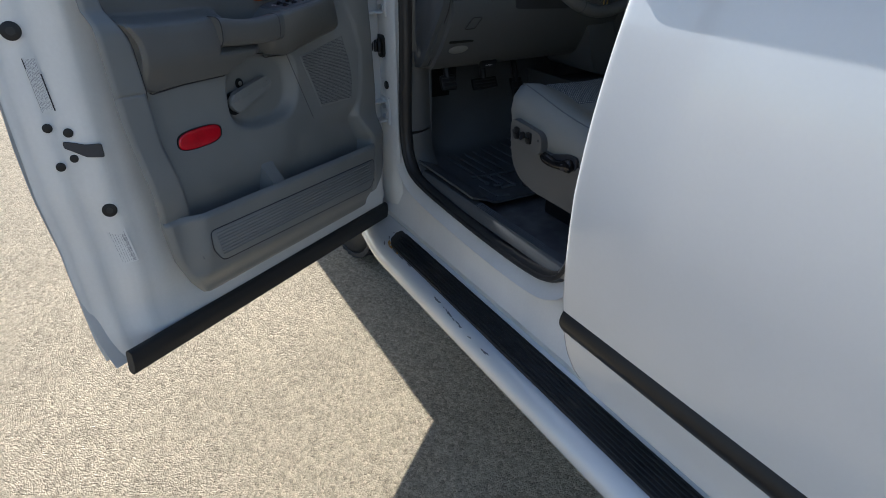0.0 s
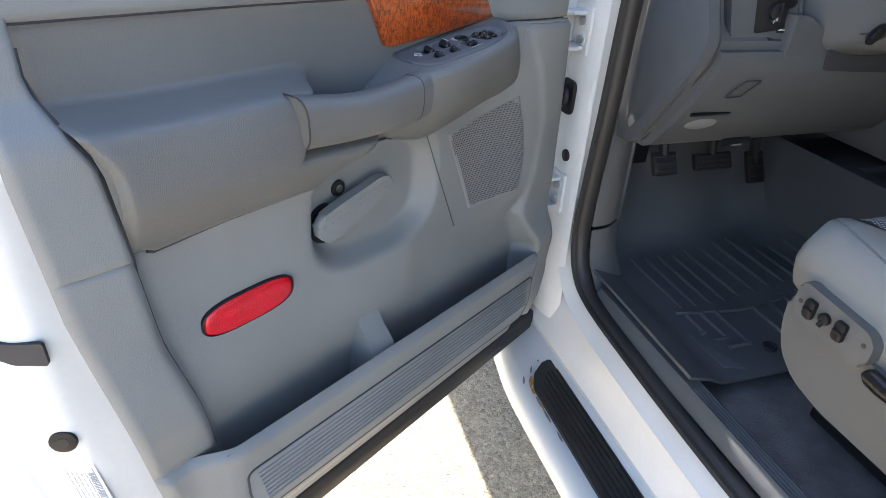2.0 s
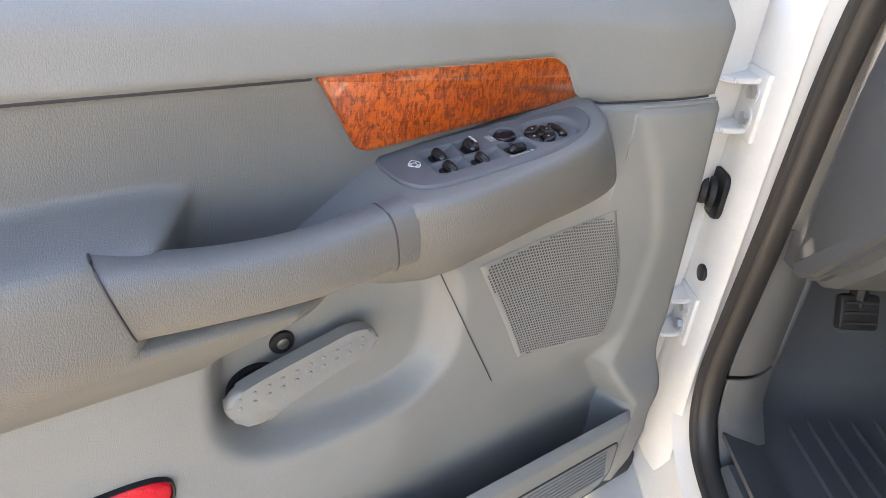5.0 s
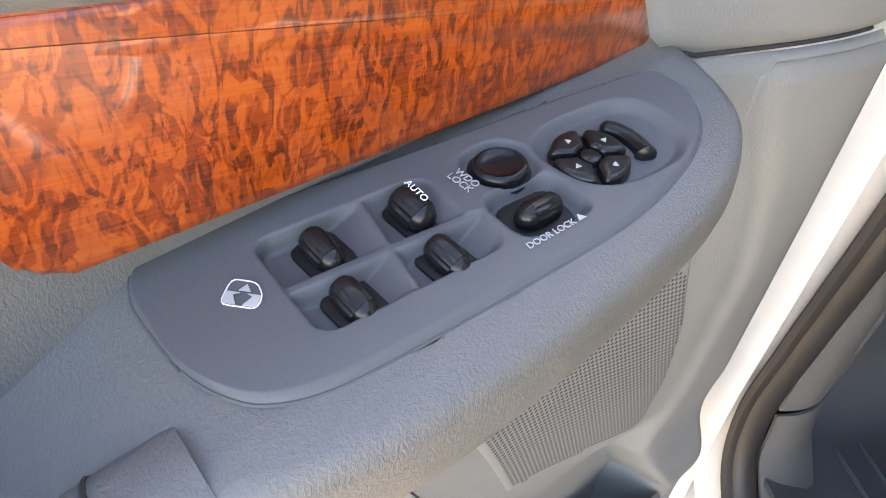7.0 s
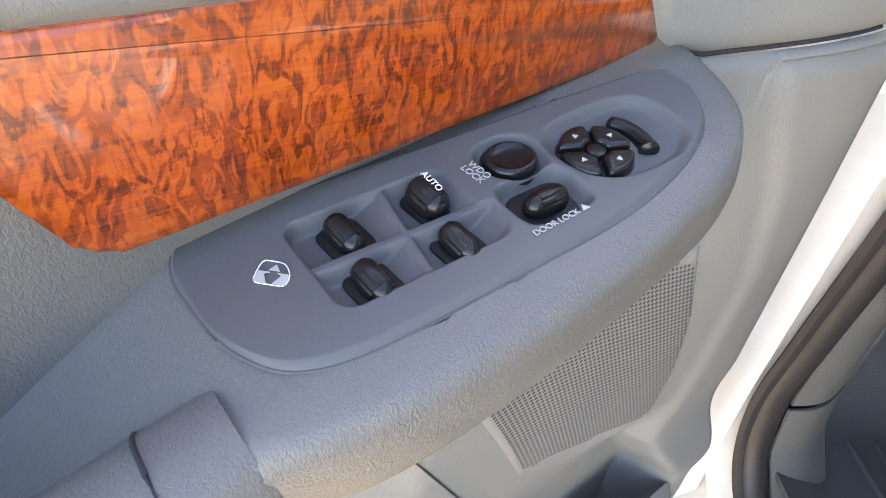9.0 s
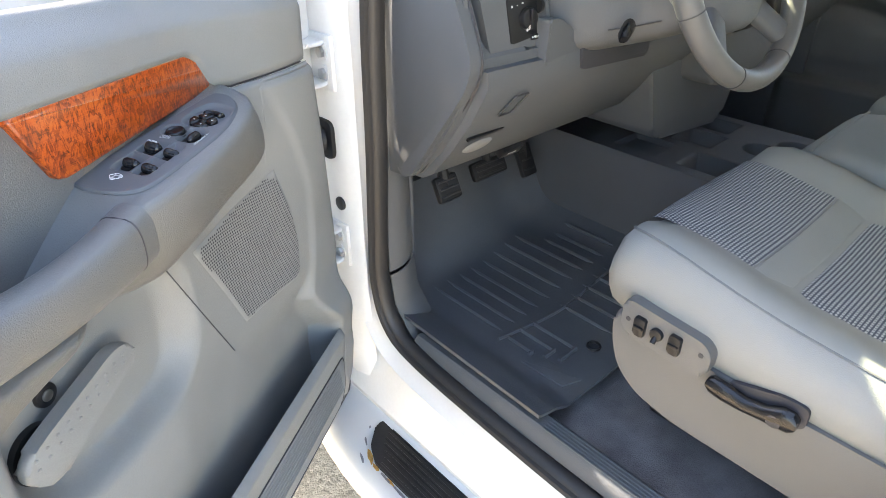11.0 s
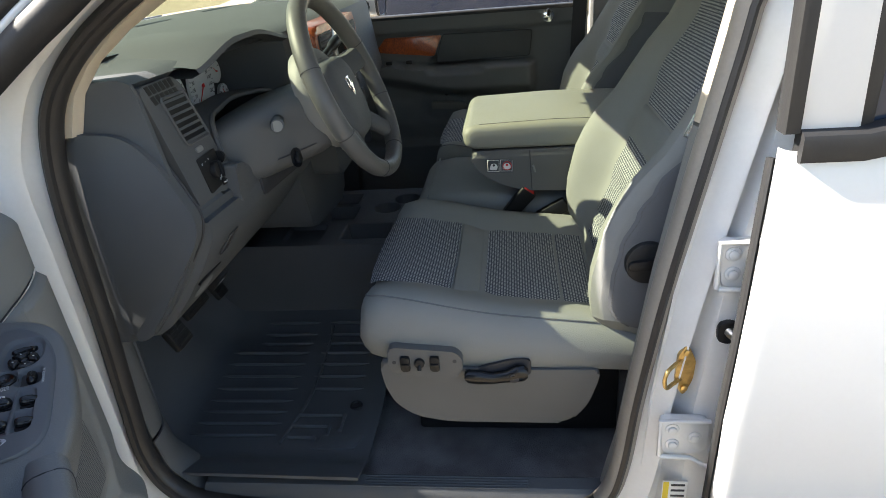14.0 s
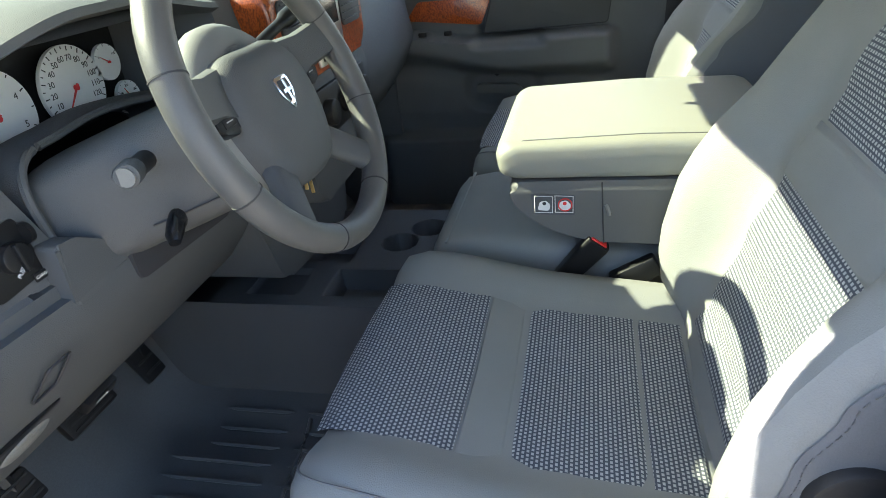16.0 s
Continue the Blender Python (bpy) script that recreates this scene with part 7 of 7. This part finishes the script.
part("tag_mark", prism(rounded([(-1.015, 1.05), (-1.035, 1.052), (-1.03, 1.068), (-1.018, 1.072)], 0.004), "x", 1.623, 1.6255), WHITE, belt)
part("far_pillar", box(1.72, 1.8, -1.2, -1.09, 0.62, 1.7, 0.015), GREY, truck)
part("far_rear_side", box(1.76, 1.8, -2.3, -1.2, 0.62, 1.33, 0.01), DARK, truck)

# rear bench far behind
bench = thing("rear_bench", "beige-lit grey rear bench seat", "seat")
part("bench_cushion", box(0.14, 1.68, -2.1, -1.62, 0.85, 1.0, 0.05, 3), CLOTH, bench)
part("bench_back", box(0.14, 1.68, -2.25, -2.1, 0.95, 1.5, 0.05, 3), CLOTH, bench)

# ---- windscreen, visors, front end ----
def clear(name, tint, gloss):
    """Thin tinted glass: lets light through, mirrors a little."""
    m = bpy.data.materials.new(name)
    m.use_nodes = True
    n, l = m.node_tree.nodes, m.node_tree.links
    n.remove(n["Principled BSDF"])
    through_it, shine, mix = n.new("ShaderNodeBsdfTransparent"), n.new("ShaderNodeBsdfGlossy"), n.new("ShaderNodeMixShader")
    through_it.inputs["Color"].default_value = (*tint, 1)
    shine.inputs["Roughness"].default_value = 0.02
    mix.inputs[0].default_value = gloss
    l.new(through_it.outputs[0], mix.inputs[1])
    l.new(shine.outputs[0], mix.inputs[2])
    l.new(mix.outputs[0], n["Material Output"].inputs["Surface"])
    return m


GLASS = clear("green_tinted_glass", (0.38, 0.415, 0.315), 0.06)
SHADE = clear("purple_shade_band", (0.19, 0.15, 0.17), 0.06)


def screen_place(u, v):
    return (0.1 + 1.6 * u + 0.1 * v * (1 - 2 * u), 0.42 - 0.1 * (2 * u - 1) ** 2 * (1 - v) - 0.9 * v, 1.445 + 0.215 * v)


part("windscreen", sheet(lambda u, v: screen_place(u, 0.949 * v), 12, 8), GLASS, truck, "clear windscreen")
part("shade_band", sheet(lambda u, v: screen_place(u, 0.949 + 0.075 * v), 12, 1), SHADE, truck, "tinted band along the windscreen's top")
inner_mirror = thing("rear_view_mirror", "black rear-view mirror hung from the windscreen", "mirror")
part("shell", box(0.735, 0.985, -0.43, -0.4, 1.65, 1.725, 0.012, 3), BLACK, inner_mirror)
part("mirror_glass", box(0.745, 0.975, -0.433, -0.43, 1.658, 1.717, 0.001), METAL, inner_mirror)
part("stem", tube([(0.86, -0.4, 1.69), (0.86, -0.36, 1.68)], 0.008, 8), BLACK, inner_mirror)
part("bonnet", sheet(lambda u, v: (-0.05 + 1.92 * u, 0.42 + 1.18 * v, 1.375 + 0.035 * math.sin(math.pi * u) - 0.05 * v * v - 0.25 * abs(2 * u - 1) ** 10), 30, 10), PAINT, truck, "white bonnet")
fender = thing("front_fender", "white front fender over a dark wheel arch", "fender")
part("skin", sheet(lambda u, v: (-0.1 + 0.05 * max(0, v - 0.8) / 0.2, 0.05 + 1.6 * u, max(0.45 + 0.88 * v, 0.62 + math.sqrt(max(0.0, 0.46 ** 2 - (0.05 + 1.6 * u - 0.6) ** 2)) - 0.12 + 0.45 * v if abs(0.05 + 1.6 * u - 0.6) < 0.46 else 0)), 40, 16), PAINT, fender)
part("far_kick_trim", box(1.735, 1.765, -0.2, 0.42, 0.6, 1.15, 0.006), DARK, truck, "dark grey trim before the passenger door")
part("arch_liner", box(0.3, 0.36, 0.12, 1.5, 0.2, 1.3), BLACK, fender)
part("splash_guard", box(0.07, 0.32, 0.1, 0.15, 0.2, 1.0, 0.004), BLACK, fender)
part("far_skin", box(1.84, 1.9, 0.1, 1.6, 0.5, 1.3, 0.02), PAINT, fender)
part("nose", box(-0.098, 1.88, 1.6, 1.75, 0.4, 1.32, 0.05), PAINT, fender)


def road_wheel(x, y, s):
    w = thing("road_wheel", "black all-terrain tyre on a front wheel", "wheel", group="front wheels")
    prof = [(0.0, 0.24), (0.02, 0.3), (0.03, 0.345), (0.05, 0.37), (0.13, 0.375), (0.21, 0.37), (0.23, 0.345), (0.24, 0.3), (0.25, 0.24)]
    t = part("tyre", loft([[(x + s * a, y + r * math.cos(q), 0.39 + r * math.sin(q)) for a, r in prof] for q in [2 * math.pi * i / 48 for i in range(49)]], False, False), RUBBER, w, "black tyre with deep tread blocks", 50)
    for i in range(40):
        q = 2 * math.pi * i / 40
        for a, da in ((0.035, 0.05), (0.095, 0.05), (0.16, 0.055)):
            bm = box(-da / 2, da / 2, -0.021, 0.021, -0.01, 0.012, 0.002, 1)
            block = part("tread_block", bm, RUBBER, t)
            block.matrix_local = Matrix.Translation((x + s * (a + 0.028), y + 0.374 * math.cos(q), 0.39 + 0.374 * math.sin(q))) @ pose(0, 0, 0, math.degrees(q) - 90, 0, 12 if a < 0.1 else -12)
    part("rim", disc((x + s * 0.03, y, 0.39), (-s, 0, 0), 0.24, 0.02, 32, 0.01), METAL, w)


road_wheel(0.0, 0.6, 1)

# ---- far view past the passenger window ----
car = thing("parked_car", "dark blue parked car on pale pavement", "car")
part("body", loft([[(x, y, z) for y, z in rounded([(-2.2, 0.35), (2.3, 0.35), (2.3, 0.85), (1.2, 1.0), (0.7, 1.5), (-1.0, 1.52), (-1.8, 1.05), (-2.2, 0.95)], 0.12)] for x in (6.2, 6.25, 7.8, 7.85)]), material("navy_paint", (0.012, 0.016, 0.035), 0.25, vary=0.1, coat=0.6), car)
for y in (-1.4, 1.5):
    part("tyre", disc((6.18, y, 0.36), (-1, 0, 0), 0.32, 0.05, 28, 0.02), RUBBER, car)
loop_guide = part("belt_loop", tube([(0.148, -1.054, 1.292), (0.148, -1.066, 1.325), (0.14, -1.078, 1.322), (0.14, -1.066, 1.287)], 0.0032, 8, True), CHROME, driver_seat, "bright belt guide loop")
